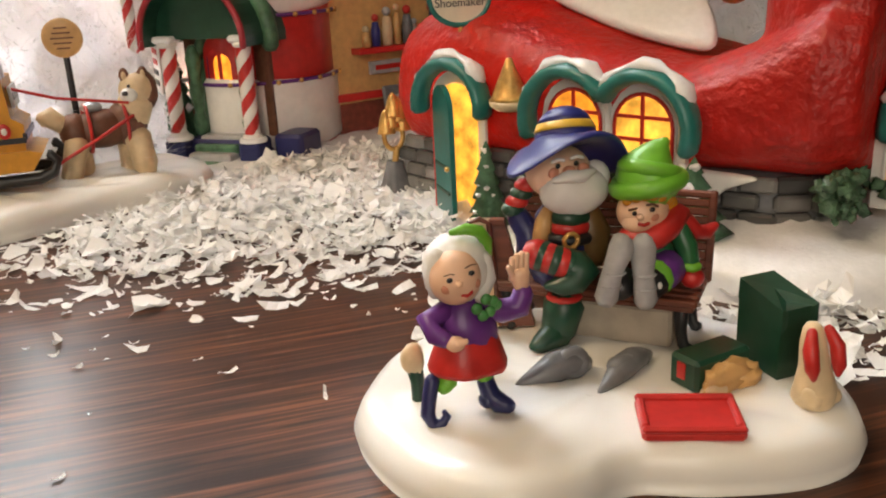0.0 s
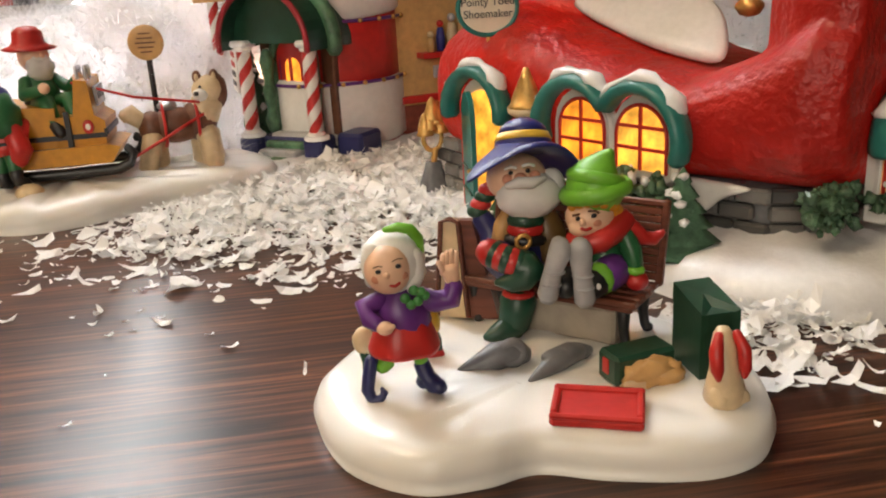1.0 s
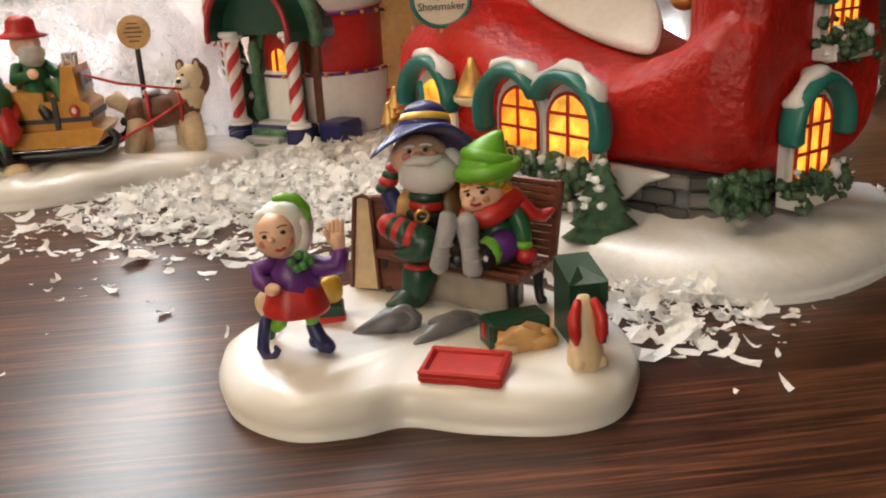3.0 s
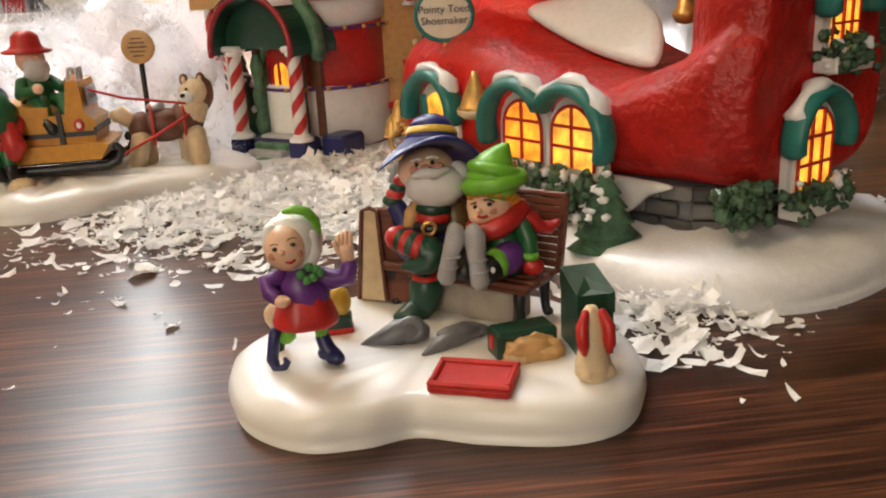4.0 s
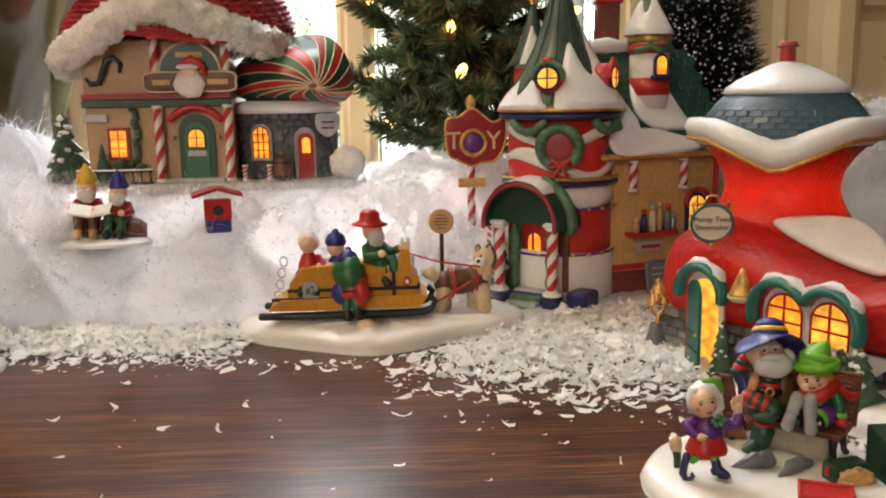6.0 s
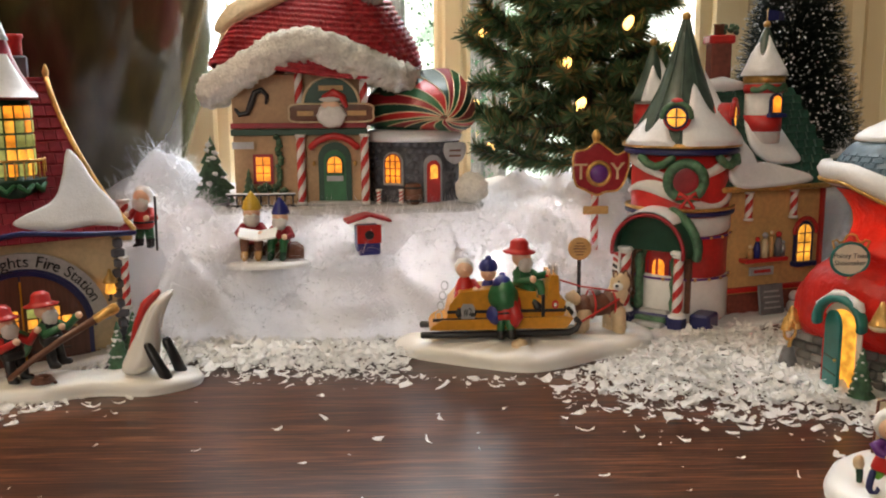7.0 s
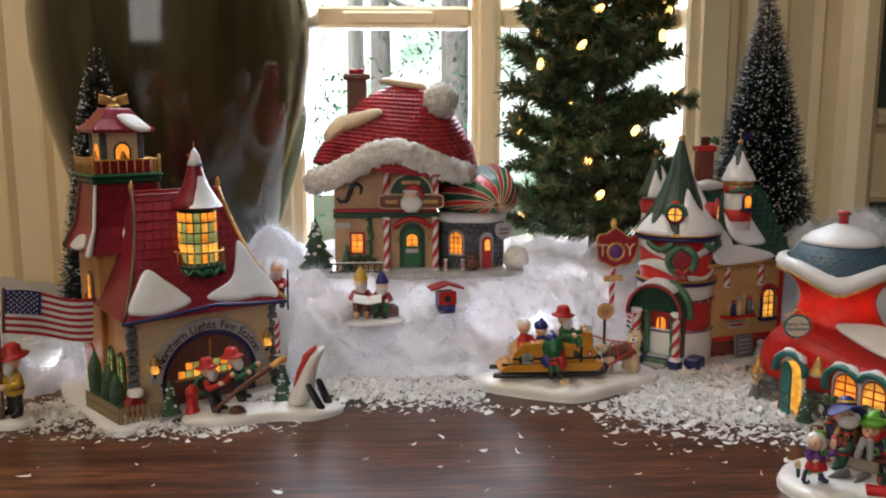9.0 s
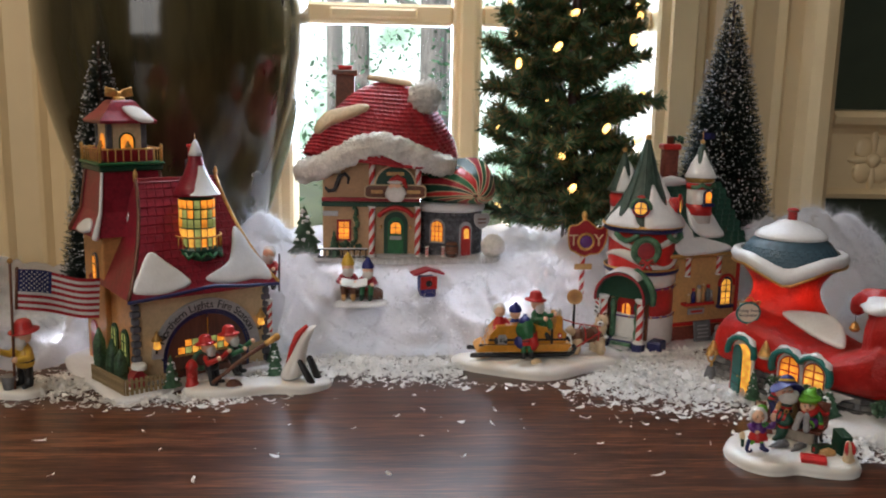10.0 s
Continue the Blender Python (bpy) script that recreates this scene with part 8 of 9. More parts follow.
# bench and railing
for i in range(9):
    part("picket", MB().tube([(0, 0, 0.0), (0, 0, 0.0095)], 0.0006, BLACK, n=6), inn, m=pose(-0.089 + i * 0.006, -0.0125, 0.005))
for z in (0.0065, 0.0145):
    part("railing", MB().tube([(-0.0905, -0.0125, z), (-0.0395, -0.0125, z)], 0.0009, BLACK, n=6), inn, "black iron railing")
part("snow_rail", MB().tube([(-0.0905, -0.0125, 0.0155), (-0.065, -0.0125, 0.0152), (-0.0395, -0.0125, 0.0155)], 0.0008, SNOWCAP, n=6), inn)
# sign with a bearded roundel
sg = part("house_sign", MB().prism(arc(0.021, 0, 180, 20, 0, 0.006), 0.002, DKGREEN), inn, "green arched inn sign with cream border", m=front(-0.0045, -0.011, 0.0745))
part("border", MB().tube([(x, y, 0.0018) for x, y in arc(0.021, 0, 180, 20, 0, 0.006)], 0.0011, CREAM, n=8), sg)
part("name_band", MB().pillow(outline([(-0.031, 0.0), (-0.028, 0.0062), (0, 0.0066), (0.028, 0.0062), (0.031, 0.0), (0.028, -0.0058), (0, -0.006), (-0.028, -0.0058)]), 0.0024, BROWN, soft=0.03), sg, m=Matrix.Translation((0, 0.0, 0.002)))
part("band_rim", MB().tube([(x, y, 0.0036) for x, y in outline([(-0.031, 0.0), (-0.028, 0.0062), (0, 0.0066), (0.028, 0.0062), (0.031, 0.0), (0.028, -0.0058), (0, -0.006), (-0.028, -0.0058), (-0.031, 0.0)])], 0.0009, CREAM, n=6), sg)
for x, z, w in ((-0.019, 0, 0.012), (0.019, 0, 0.014), (0.0, 0.0185, 0.018)):
    part("text_bar", MB().box((x, z, 0.0047 if abs(z) < 0.01 else 0.0022), (w, 0.0036, 0.0004), TAN), sg)
mb = MB()
mb.ell((0, 0.002, 0), (0.0075, 0.0066, 0.003), SKIN, n=16, m=10)
mb.ell((0, -0.0035, 0.0005), (0.0108, 0.0092, 0.0034), FURGREY, n=18, m=10, wob=0.25, seed=2, freq=3)
mb.ell((0, 0.0082, 0.0006), (0.0085, 0.0022, 0.003), FURGREY, n=14, m=8)
mb.tube([(-0.005, 0.0098, 0), (0.002, 0.013, 0), (0.0085, 0.0095, 0), (0.0115, 0.003, 0)], [0.002, 0.0034, 0.003, 0.0016], RED, n=8)
part("bearded_mask", mb, sg, "plain bearded mask in a red cap", m=Matrix.Translation((0, 0.002, 0.005)))
# scroll ornament
part("scroll", MB().tube([(-0.071 + x, -0.002, 0.084 + z) for x, z in [(-0.012, -0.006), (-0.009, -0.010), (-0.003, -0.009), (0.0, -0.002), (0.003, 0.006), (0.008, 0.008), (0.012, 0.004), (0.011, -0.002)]], [0.0012, 0.0018, 0.0022, 0.0026, 0.0024, 0.002, 0.0016, 0.001], BLACK, n=8), inn, "black iron scroll")
# awning with twisting stripes
mb = MB()
n, rows = 40, 14
cx, cy, cz = 0.074, 0.002, 0.070
prof = [(0.0, 0.0), (0.25, 0.006), (0.5, 0.014), (0.75, 0.016), (0.95, 0.008), (1.0, 0.0)]
vs = []
A0 = []
for j in range(rows + 1):
    t = j / rows
    for i in range(n):
        a = 2 * math.pi * i / n
        sw = a + 0.75 * t
        ex, ez = (0.066 if math.cos(sw) < 0 else 0.025), (0.038 if math.sin(sw) > 0 else 0.014)
        h = 0.012 + 0.02 * math.sin(math.pi * min(1, t * 1.1) * 0.9)
        vs.append((cx + ex * t * math.cos(sw), cy - 0.006 - 0.004 * (1 - t) + (0.036 * t ** 2.4), cz + ez * t * math.sin(sw)))
cols = [RED, GREEN, DKRED, DKGREEN]
mb = MB()
mb.add([(x, y + 0.0012, z) for x, y, z in vs], [(j * n + i, j * n + (i + 1) % n, (j + 1) * n + (i + 1) % n, (j + 1) * n + i) for j in range(rows) for i in range(n)], DKGREEN)
aw = part("awning", mb, inn, "red and green swirled awning")
for q in range(n // 2):
    col = []
    for j in range(rows + 1):
        col += [vs[j * n + (2 * q + k) % n] for k in range(3)]
    part("stripe", MB().add(col, [(j * 3 + k, j * 3 + k + 1, j * 3 + k + 4, j * 3 + k + 3) for j in range(rows) for k in range(2)], cols[q % 4]), aw)
mb = MB()
for i in range(0, n, 2):
    mb.tube([tuple(Vector(vs[j * n + i]) + Vector((0, -0.0004, 0))) for j in range(1, rows + 1)], 0.0005, CREAM, n=5)
part("seam", mb, aw, "pale seams between the stripes", kind="stuff")
mb = MB()
mb.lathe([(0.0375, 0.052), (0.039, 0.056), (0.036, 0.060), (0.03, 0.061)], SNOWCAP, (0.048, 0.035, 0), n=28, sx=1.06, sy=0.95, wob=0.12)
part("awning_snow", mb, inn, "snow under the awning")
mb = MB()
mb.lathe([(0.034, 0.057), (0.034, 0.09), (0.026, 0.1)], DKGREEN, (0.052, 0.042, 0), n=24)
part("wing_roof", mb, inn, "dark green wing roof")
# stocking hat roof with rib rows
mb = MB()
ribs = 21
HX = -0.03


def hat_ring(t):
    """Centre x, z, half widths of the drooping hat at t from brim to crown."""
    z = 0.106 + 0.083 * t
    return HX + 0.004 + 0.010 * t, z, 0.08 * (1 - 0.35 * t) * (1 - t ** 2.6) ** 0.6 + 0.001, 0.056 * (1 - 0.3 * t) * (1 - t ** 2.6) ** 0.6 + 0.001


n = 160
vs, fs = [], []
steps = ribs * 4
for j in range(steps + 1):
    t = j / steps * 0.97
    x0, z0, ax, ay = hat_ring(t)
    bulge = 0.0021 * abs(math.sin(math.pi * j / 4))
    for i in range(n):
        a = 2 * math.pi * i / n
        knit = (0.0014 * math.sin(a * 40 + (j // 4) * 1.9) + 0.0012 * noise.noise((a * 9, j * 0.9, 2.0))) * (1 - t)
        wob = 0.0025 * noise.noise((math.cos(a) * 2, math.sin(a) * 2, t * 3))
        sag = -0.010 * max(0, math.cos(a)) * (1 - t) * 0.2 + 0.006 * math.sin(a * 2 + 0.6) * (1 - t)
        vs.append((x0 + (ax + bulge + knit + wob) * math.cos(a), 0.036 + (ay + bulge + knit + wob) * math.sin(a), z0 + sag))
for j in range(steps):
    fs += [(j * n + i, j * n + (i + 1) % n, (j + 1) * n + (i + 1) % n, (j + 1) * n + i) for i in range(n)]
fs.append(tuple(steps * n + i for i in range(n)))
mb.add(vs, fs, HATRED)
hat = part("hat_roof", mb, inn, "red knitted stocking hat roof")
# fur brim, wavy and thick
mb = MB()
n = 220
pts = []
for i in range(n + 1):
    a = 2 * math.pi * i / n
    wave = 0.011 * math.sin(-a * 1.0 + 0.1) * 0 + 0.0
    fx = math.cos(a)
    drop = -0.012 * abs(fx) ** 2.2 - (0.004 if fx < 0 else -0.004) * abs(fx)
    arc_up = 0.018 * math.exp(-((fx + 0.0) / 0.5) ** 2) * (1 if math.sin(a) < 0 else 0.3)
    pts.append((HX + 0.079 * math.cos(a), 0.036 + 0.056 * math.sin(a), 0.106 + drop + arc_up))
vs, fs, k = [], [], 30
for i in range(n):
    p = Vector(pts[i])
    d = (Vector(pts[i + 1]) - p).normalized()
    x = d.cross(Vector((0, 0, 1))).normalized()
    y = x.cross(d)
    for q in range(k):
        b = 2 * math.pi * q / k
        r = 0.0118 * (1 + 0.22 * noise.noise((p.x * 200 + math.cos(b), p.y * 200 + math.sin(b) * 2, p.z * 200 + math.cos(b) * 2)) + 0.26 * noise.noise((p.x * 620, math.cos(b) * 5 + p.y * 300, math.sin(b) * 5)))
        vs.append(p + x * r * 0.8 * math.cos(b) + y * r * math.sin(b))
fs = [(i * k + q, i * k + (q + 1) % k, ((i + 1) % n) * k + (q + 1) % k, ((i + 1) % n) * k + q) for i in range(n) for q in range(k)]
mb.add(vs, fs, FUR)
part("fur_brim", mb, hat, "shaggy white fur brim")
mb = MB()
mb.ell((0, 0, 0), 0.0165, FUR, n=48, m=34, wob=0.3, freq=10)
part("pompom", mb, hat, "white pompom", m=pose(0.0195, 0.010, 0.172))
mb = MB()
mb.pillow(outline([(-0.030, -0.012), (-0.020, 0.004), (0.0, 0.010), (0.018, 0.014), (0.022, 0.008), (0.004, -0.002), (-0.014, -0.010), (-0.026, -0.020)]), 0.006, CREAM, soft=0.2)
part("snow_drift", mb, hat, "snow drift on the hat", m=pose(-0.062, -0.004, 0.15, 62, 0, -12))
mb = MB()
mb.pillow(outline([(-0.02, -0.008), (-0.012, 0.006), (0.008, 0.01), (0.024, 0.0), (0.018, -0.008)]), 0.006, CREAM, soft=0.2)
part("snow_drift", mb, hat, m=pose(-0.018, 0.028, 0.187, 12, 8, -10))
ch = part("chimney", MB().box((0, 0, 0.02), (0.020, 0.018, 0.046), BROWN, bev=0.0008), inn, "brown brick chimney", m=pose(-0.064, 0.056, 0.15))
part("cap", MB().box((0, 0, 0.0455), (0.027, 0.024, 0.006), BROWN, bev=0.001), ch)
part("pot", MB().lathe([(0.0075, 0.048), (0.008, 0.053), (0.0065, 0.0535)], RED, n=14), ch)
part("flue", MB().box((0, 0, -0.06), (0.019, 0.017, 0.12), BROWN), ch)
# pine on the base and snowball
part("pine_mound", MB().pillow(oval(0.019, 0.013, wob=0.2), 0.006, CREAM), inn, m=pose(-0.106, 0.012, -0.001))
little_pine(inn, -0.106, 0.012, 0.004, 0.054, 0.0165, tiers=5, mat=BUSH)
mb = MB()
mb.ell((0, 0, 0), 0.0125, FUR, n=24, m=16, wob=0.2, freq=6)
part("snowball", mb, inn, "rough grey snowball", m=pose(0.094, 0.004, 0.016))
little_pine(inn, -0.074, -0.008, 0.004, 0.03, 0.007, snow=False, mat=BUSH)


# ---- toy shop ----
VERDI = paint("verdigris_green_glaze", (0.055, 0.095, 0.075), 0.38, var=0.5, scale=150, stretch=(2, 2, 0.4))
SHINGREEN = paint("green_shingle_glaze", (0.02, 0.075, 0.05), 0.45, var=0.5, scale=300)
SHOPTAN = paint("tan_shop_plaster", (0.62, 0.38, 0.15), 0.5, var=0.25)
BRICKRED = paint("brick_red_glaze", (0.22, 0.05, 0.03), 0.6, var=0.5, scale=250)
toy = thing("toy_shop", None, "ceramic toy shop with candy-cane porch, green spires and snowy roofs", "model house", pose(0.068, 0.440, 0))
mb = MB()
mb.pillow(outline([(-0.058, -0.05), (-0.02, -0.062), (0.02, -0.05), (0.07, -0.02), (0.12, 0.0), (0.13, 0.06), (0.08, 0.1), (0.0, 0.09), (-0.05, 0.05)]), 0.004, SNOWCAP, soft=0.05, wob=0.2)
part("snow_base", mb, toy, "snow base")
# round tower with bands of red and snow
mb = MB()
mb.lathe([(0.033, 0.002), (0.033, 0.122)], RED, n=36)
tower = part("tower", mb, toy, "red and white banded round tower")
n = 60
for z0, h, tilt, ph, mat in ((0.005, 0.034, 0.001, 0.3, WHITE), (0.064, 0.014, 0.0015, 1.2, WHITE), (0.086, 0.010, 0.006, 0.8, WHITE), (0.104, 0.008, 0.005, 2.0, WHITE)):
    vs, fs = [], []
    for i in range(n):
        a = 2 * math.pi * i / n
        dz = tilt * math.sin(a * 2 + ph)
        hh = h * ((0.75 + 0.3 * math.sin(a * 3 + ph * 2)) if z0 > 0.08 else 0.9)
        for r, z in ((0.0328, z0 + dz), (0.0345, z0 + dz + 0.0015), (0.0345, z0 + dz + hh - 0.0015), (0.0328, z0 + dz + hh)):
            vs.append((r * math.cos(a), r * math.sin(a), z))
    fs = [(i * 4 + k, ((i + 1) % n) * 4 + k, ((i + 1) % n) * 4 + k + 1, i * 4 + k + 1) for i in range(n) for k in range(3)]
    part("snow_band", MB().add(vs, fs, mat), tower, "white snow band")
for z, r, t, mat in ((0.0775, 0.0355, 0.0016, NAVY), (0.0805, 0.036, 0.0012, GOLD), (0.1185, 0.0365, 0.0022, NAVY), (0.1225, 0.0385, 0.0016, GOLD), (0.034, 0.0345, 0.0008, PURPLE), (0.062, 0.0345, 0.0008, PURPLE)):
    part("band", MB().tube([(r * math.cos(a), r * math.sin(a), z) for a in [2 * math.pi * i / 40 for i in range(41)]], t, mat, n=8), tower)
for z in (0.034, 0.062, 0.0775):
    for i in range(9):
        a = radians(-120 + i * 17)
        part("gold_stud", MB().ell((0.0355 * math.cos(a), 0.0355 * math.sin(a), z), 0.0011, GOLD, n=8, m=6), tower)
part("wreath", MB().tube([(0.0115 * math.cos(t), 0.0115 * math.sin(t), 0.001 * math.sin(3 * t)) for t in [2 * math.pi * i / 24 for i in range(25)]], 0.0034, BUSHLIGHT, n=10), tower, "green wreath", m=pose(-0.006, -0.0345, 0.1, 0, 0, -10) @ V)
part("wreath_window", MB().pillow(oval(0.009, 0.009), 0.0014, DKRED), tower, "dark round window", m=pose(-0.006, -0.0335, 0.1, 0, 0, -10) @ V)
mb = MB()
for s in (-1, 1):
    mb.tube([(0, 0, 0), (s * 0.005, 0.003, 0), (s * 0.0075, -0.001, 0), (0, 0, 0), (s * 0.004, -0.0065, 0)], 0.0014, RED, n=8)
part("bow", mb, tower, "red bow", m=pose(-0.006, -0.0395, 0.0895, 0, 0, -10) @ V)
for a0 in (-150, -65, -30):
    pts = [(0.0368 * math.cos(radians(a0 + k * 9)), 0.0368 * math.sin(radians(a0 + k * 9)), 0.115 - 0.006 * math.sin(math.pi * k / 4)) for k in range(5)]
    part("garland", MB().tube(pts, 0.0028, BUSHLIGHT, n=8), tower, "green garland")
mb = MB()
mb.lathe([(0.0395, 0.1225), (0.037, 0.126), (0.031, 0.134), (0.0235, 0.146), (0.0165, 0.160), (0.0105, 0.176), (0.0055, 0.193), (0.002, 0.205)], VERDI, n=20)
spire = part("spire", mb, tower, "green metal spire")
for i in range(10):
    a = 2 * math.pi * i / 10
    prof = [(0.037, 0.126), (0.031, 0.134), (0.0235, 0.146), (0.0165, 0.160), (0.0105, 0.176), (0.0055, 0.193), (0.002, 0.205)]
    part("seam", MB().tube([(r * 1.01 * math.cos(a), r * 1.01 * math.sin(a), z) for r, z in prof], 0.0006, VERDI, n=6), spire)
part("ball", MB().ell((0, 0, 0.207), 0.0032, GOLD, n=12, m=8), spire, "gold ball finial")


def cone_snow(parent, a0, a1, prof, name="spire_snow", m=None):
    """A thick sheet of snow over part of a cone, with a wavy upper edge."""
    mb = MB()
    na, vs, fs = 26, [], []
    rows = len(prof)
    for i in range(na + 1):
        s = i / na
        a = radians(a0 + (a1 - a0) * s)
        reach = (0.45 + 0.55 * math.sin(math.pi * s) ** 0.7) * (0.8 + 0.25 * math.sin(s * 11))
        for j in range(9):
            t = j / 8 * reach * (rows - 1)
            k = min(rows - 2, int(t))
            r = prof[k][0] + (prof[k + 1][0] - prof[k][0]) * (t - k)
            z = prof[k][1] + (prof[k + 1][1] - prof[k][1]) * (t - k)
            e = 0.0024 * min(1, math.sin(math.pi * min(1, max(0, (j + 0.25) / 8.5))) * 1.6) * min(1, math.sin(math.pi * s) * 3 + 0.02) + 0.0003
            vs.append(((r + e) * math.cos(a), (r + e) * math.sin(a), z + e * 0.4))
    fs = [(i * 9 + j, (i + 1) * 9 + j, (i + 1) * 9 + j + 1, i * 9 + j + 1) for i in range(na) for j in range(8)]
    mb.add(vs, fs, SNOWCAP)
    return part(name, mb, parent, "thick snow on the roof", m=m)


SP = [(0.0395, 0.1225), (0.037, 0.126), (0.031, 0.134), (0.0235, 0.146), (0.0165, 0.160), (0.0105, 0.176)]
cone_snow(spire, -105, 15, SP)
cone_snow(spire, -175, -112, SP[:4])
cone_snow(spire, 30, 150, SP[:4])
for a in (-112, -28):
    d = part("dormer", MB().lathe([(0.009, 0.0), (0.009, 0.012), (0.0078, 0.013)], RED, n=20), tower, "red round dormer window", m=pose(0.0205 * math.cos(radians(a)), 0.0205 * math.sin(radians(a)), 0.141, 90, 0, a + 90))
    part("ring", MB().lathe([(0.0075, 0.0125), (0.0075, 0.0142), (0.006, 0.0146)], NAVY, n=20), d)
    part("pane", MB().lathe([(0.006, 0.0128), (0.006, 0.0149)], LIT2, n=18), d, "lit round pane")
    part("bar", MB().box((0, 0, 0.0153), (0.0009, 0.012, 0.0006), NAVY).box((0, 0, 0.0154), (0.012, 0.0009, 0.0006), NAVY), d)
    part("garland", MB().tube([(0.0092 * math.cos(t), 0.0092 * math.sin(t), 0.0135) for t in [math.pi * i / 10 for i in range(11)]], 0.0019, BUSHLIGHT if a < -50 else RED, n=8), d)
    part("bow", MB().ell((0, 0.0105, 0.0135), (0.004, 0.0022, 0.0018), RED, n=10, m=7), d, "red bow")
# porch: barrel vault on candy columns, with steps
P = pose(-0.0113, -0.0149, 0, 0, 0, -37)
porch = part("porch", MB().box((0, -0.012, 0.006), (0.036, 0.024, 0.011), NAVY, bev=0.0012), toy, "barrel-vaulted candy cane porch", m=P)
mb = MB()
na = 20
out_, in_ = arc(0.0258, -6, 186, na, 0, 0.0545), arc(0.0232, 186, -6, na, 0, 0.0545)
mb.prism(out_ + in_, 0.046, DKGREEN, Matrix.Translation((0, 0.012, 0)) @ V)
part("vault", mb, porch, "dark green barrel vault")
part("tympanum", MB().prism(arc(0.0232, 0, 180, na, 0, 0.0545), 0.003, DKGREEN, Matrix.Translation((0, -0.0225, 0)) @ V), porch)
part("back_wall", MB().box((0, -0.009, 0.034), (0.042, 0.004, 0.046), BROWN, bev=0.0006).box((-0.013, -0.0112, 0.034), (0.008, 0.001, 0.034), CREAM), porch, "dark porch wall with a cream panel")
part("vault_edge", MB().tube([(x, -0.0345, z) for x, z in arc(0.0246, -6, 186, na, 0, 0.0545)], 0.0014, DKRED, n=8), porch)
mb = MB()
vs, fs = [], []
for i in range(17):
    a = radians(48 + 84 * i / 16)
    for j in range(7):
        t = j / 6
        e = 0.0004 + 0.0034 * math.sin(math.pi * i / 16) ** 0.5 * (0.75 + 0.25 * math.sin(5 * t + i * 0.4)) * min(1.0, 0.25 + 4 * t)
        vs.append(((0.0259 + e) * math.cos(a), -0.0355 + 0.046 * t, 0.0545 + (0.0259 + e) * math.sin(a)))
fs = [(i * 7 + j, (i + 1) * 7 + j, (i + 1) * 7 + j + 1, i * 7 + j + 1) for i in range(16) for j in range(6)]
part("vault_snow", MB().add(vs, fs, SNOWCAP), porch, "snow on the porch roof")
part("vault_garland", MB().tube([(x, -0.018, z) for x, z in arc(0.0274, -8, 70, 10, 0, 0.0545)], 0.0036, BUSHLIGHT, n=8), porch, "green garland")
for s in (-1, 1):
    part("plinth", MB().box((s * 0.0185, -0.0255, 0.006), (0.010, 0.010, 0.0115), NAVY, bev=0.001), porch, "navy plinth")
    part("plinth_snow", MB().pillow(oval(0.0058, 0.0058, cx=s * 0.0185, cy=-0.0255), 0.002, SNOWCAP), porch, m=pose(0, 0, 0.0117))
    candy(porch, s * 0.0185, -0.0255, 0.0128, 0.0535, 0.0034, turns=3.4)
    part("capital", MB().box((s * 0.0185, -0.0255, 0.0545), (0.0096, 0.009, 0.003), SNOWCAP, bev=0.001), porch)
    part("inner_garland", MB().tube([(s * 0.0125, -0.017, 0.014 + 0.0045 * k) for k in range(9)], [0.0028 + 0.0008 * math.sin(k * 2.1) for k in range(9)], BUSHLIGHT, n=8), porch, "green garland inside the porch")
for i in range(4):
    part("step", MB().box((0, -0.034 + i * 0.0052, 0.0022 + i * 0.0029), (0.021, 0.008, 0.0042), BUSHLIGHT if i % 2 == 0 else PALEGREY, bev=0.0008), porch, "snowy green step")
part("side_block", MB().box((0.031, -0.010, 0.007), (0.014, 0.018, 0.013), NAVY, bev=0.0015), porch, "navy block")
dm = front(-0.0112, 0, 0.012)
part("door_surround", MB().prism(arch(0.024, 0.046), 0.0012, DKRED), porch, m=dm)
dr = part("door", MB().prism(arch(0.016, 0.040), 0.0022, NAVY), porch, "navy arched door", m=dm)
part("pane", MB().prism(arch(0.0085, 0.013, y0=0.022), 0.0006, LIT), dr, "lit pane", m=Matrix.Translation((0, 0, 0.0024)))
part("panel", MB().box((0, 0.012, 0.0026), (0.010, 0.005, 0.0008), DKRED), dr)
part("door_garland", MB().tube([(x, z, 0.0022) for x, z in [(-0.012, 0.002), (-0.012, 0.034)] + arc(0.012, 180, 0, 10, 0, 0.034) + [(0.012, 0.002)]], 0.0022, BUSHLIGHT, n=8), porch, "green garland round the door", m=dm)
# shop wing
B = pose(0.0255, -0.013, 0, 0, 0, 19)
wing = part("shop_wing", MB().box((0.043, 0.03, 0.056), (0.086, 0.06, 0.078), SHOPTAN, bev=0.0008), toy, "tan shop wing", m=B)
part("plinth", MB().box((0.043, 0.03, 0.0105), (0.0865, 0.0605, 0.016), BRICKRED, bev=0.0008), wing, "brick plinth")
for x, w, z, h in ((0.0012, 0.003, 0.052, 0.086), (0.0848, 0.003, 0.052, 0.086)):
    part("corner_post", MB().box((x, -0.0012, z), (w, 0.003, h), RED), wing, "red corner post")
for z in (0.021, 0.0925):
    part("trim_board", MB().box((0.043, -0.0014, z), (0.083, 0.003, 0.0035), RED if z < 0.05 else NAVY), wing)
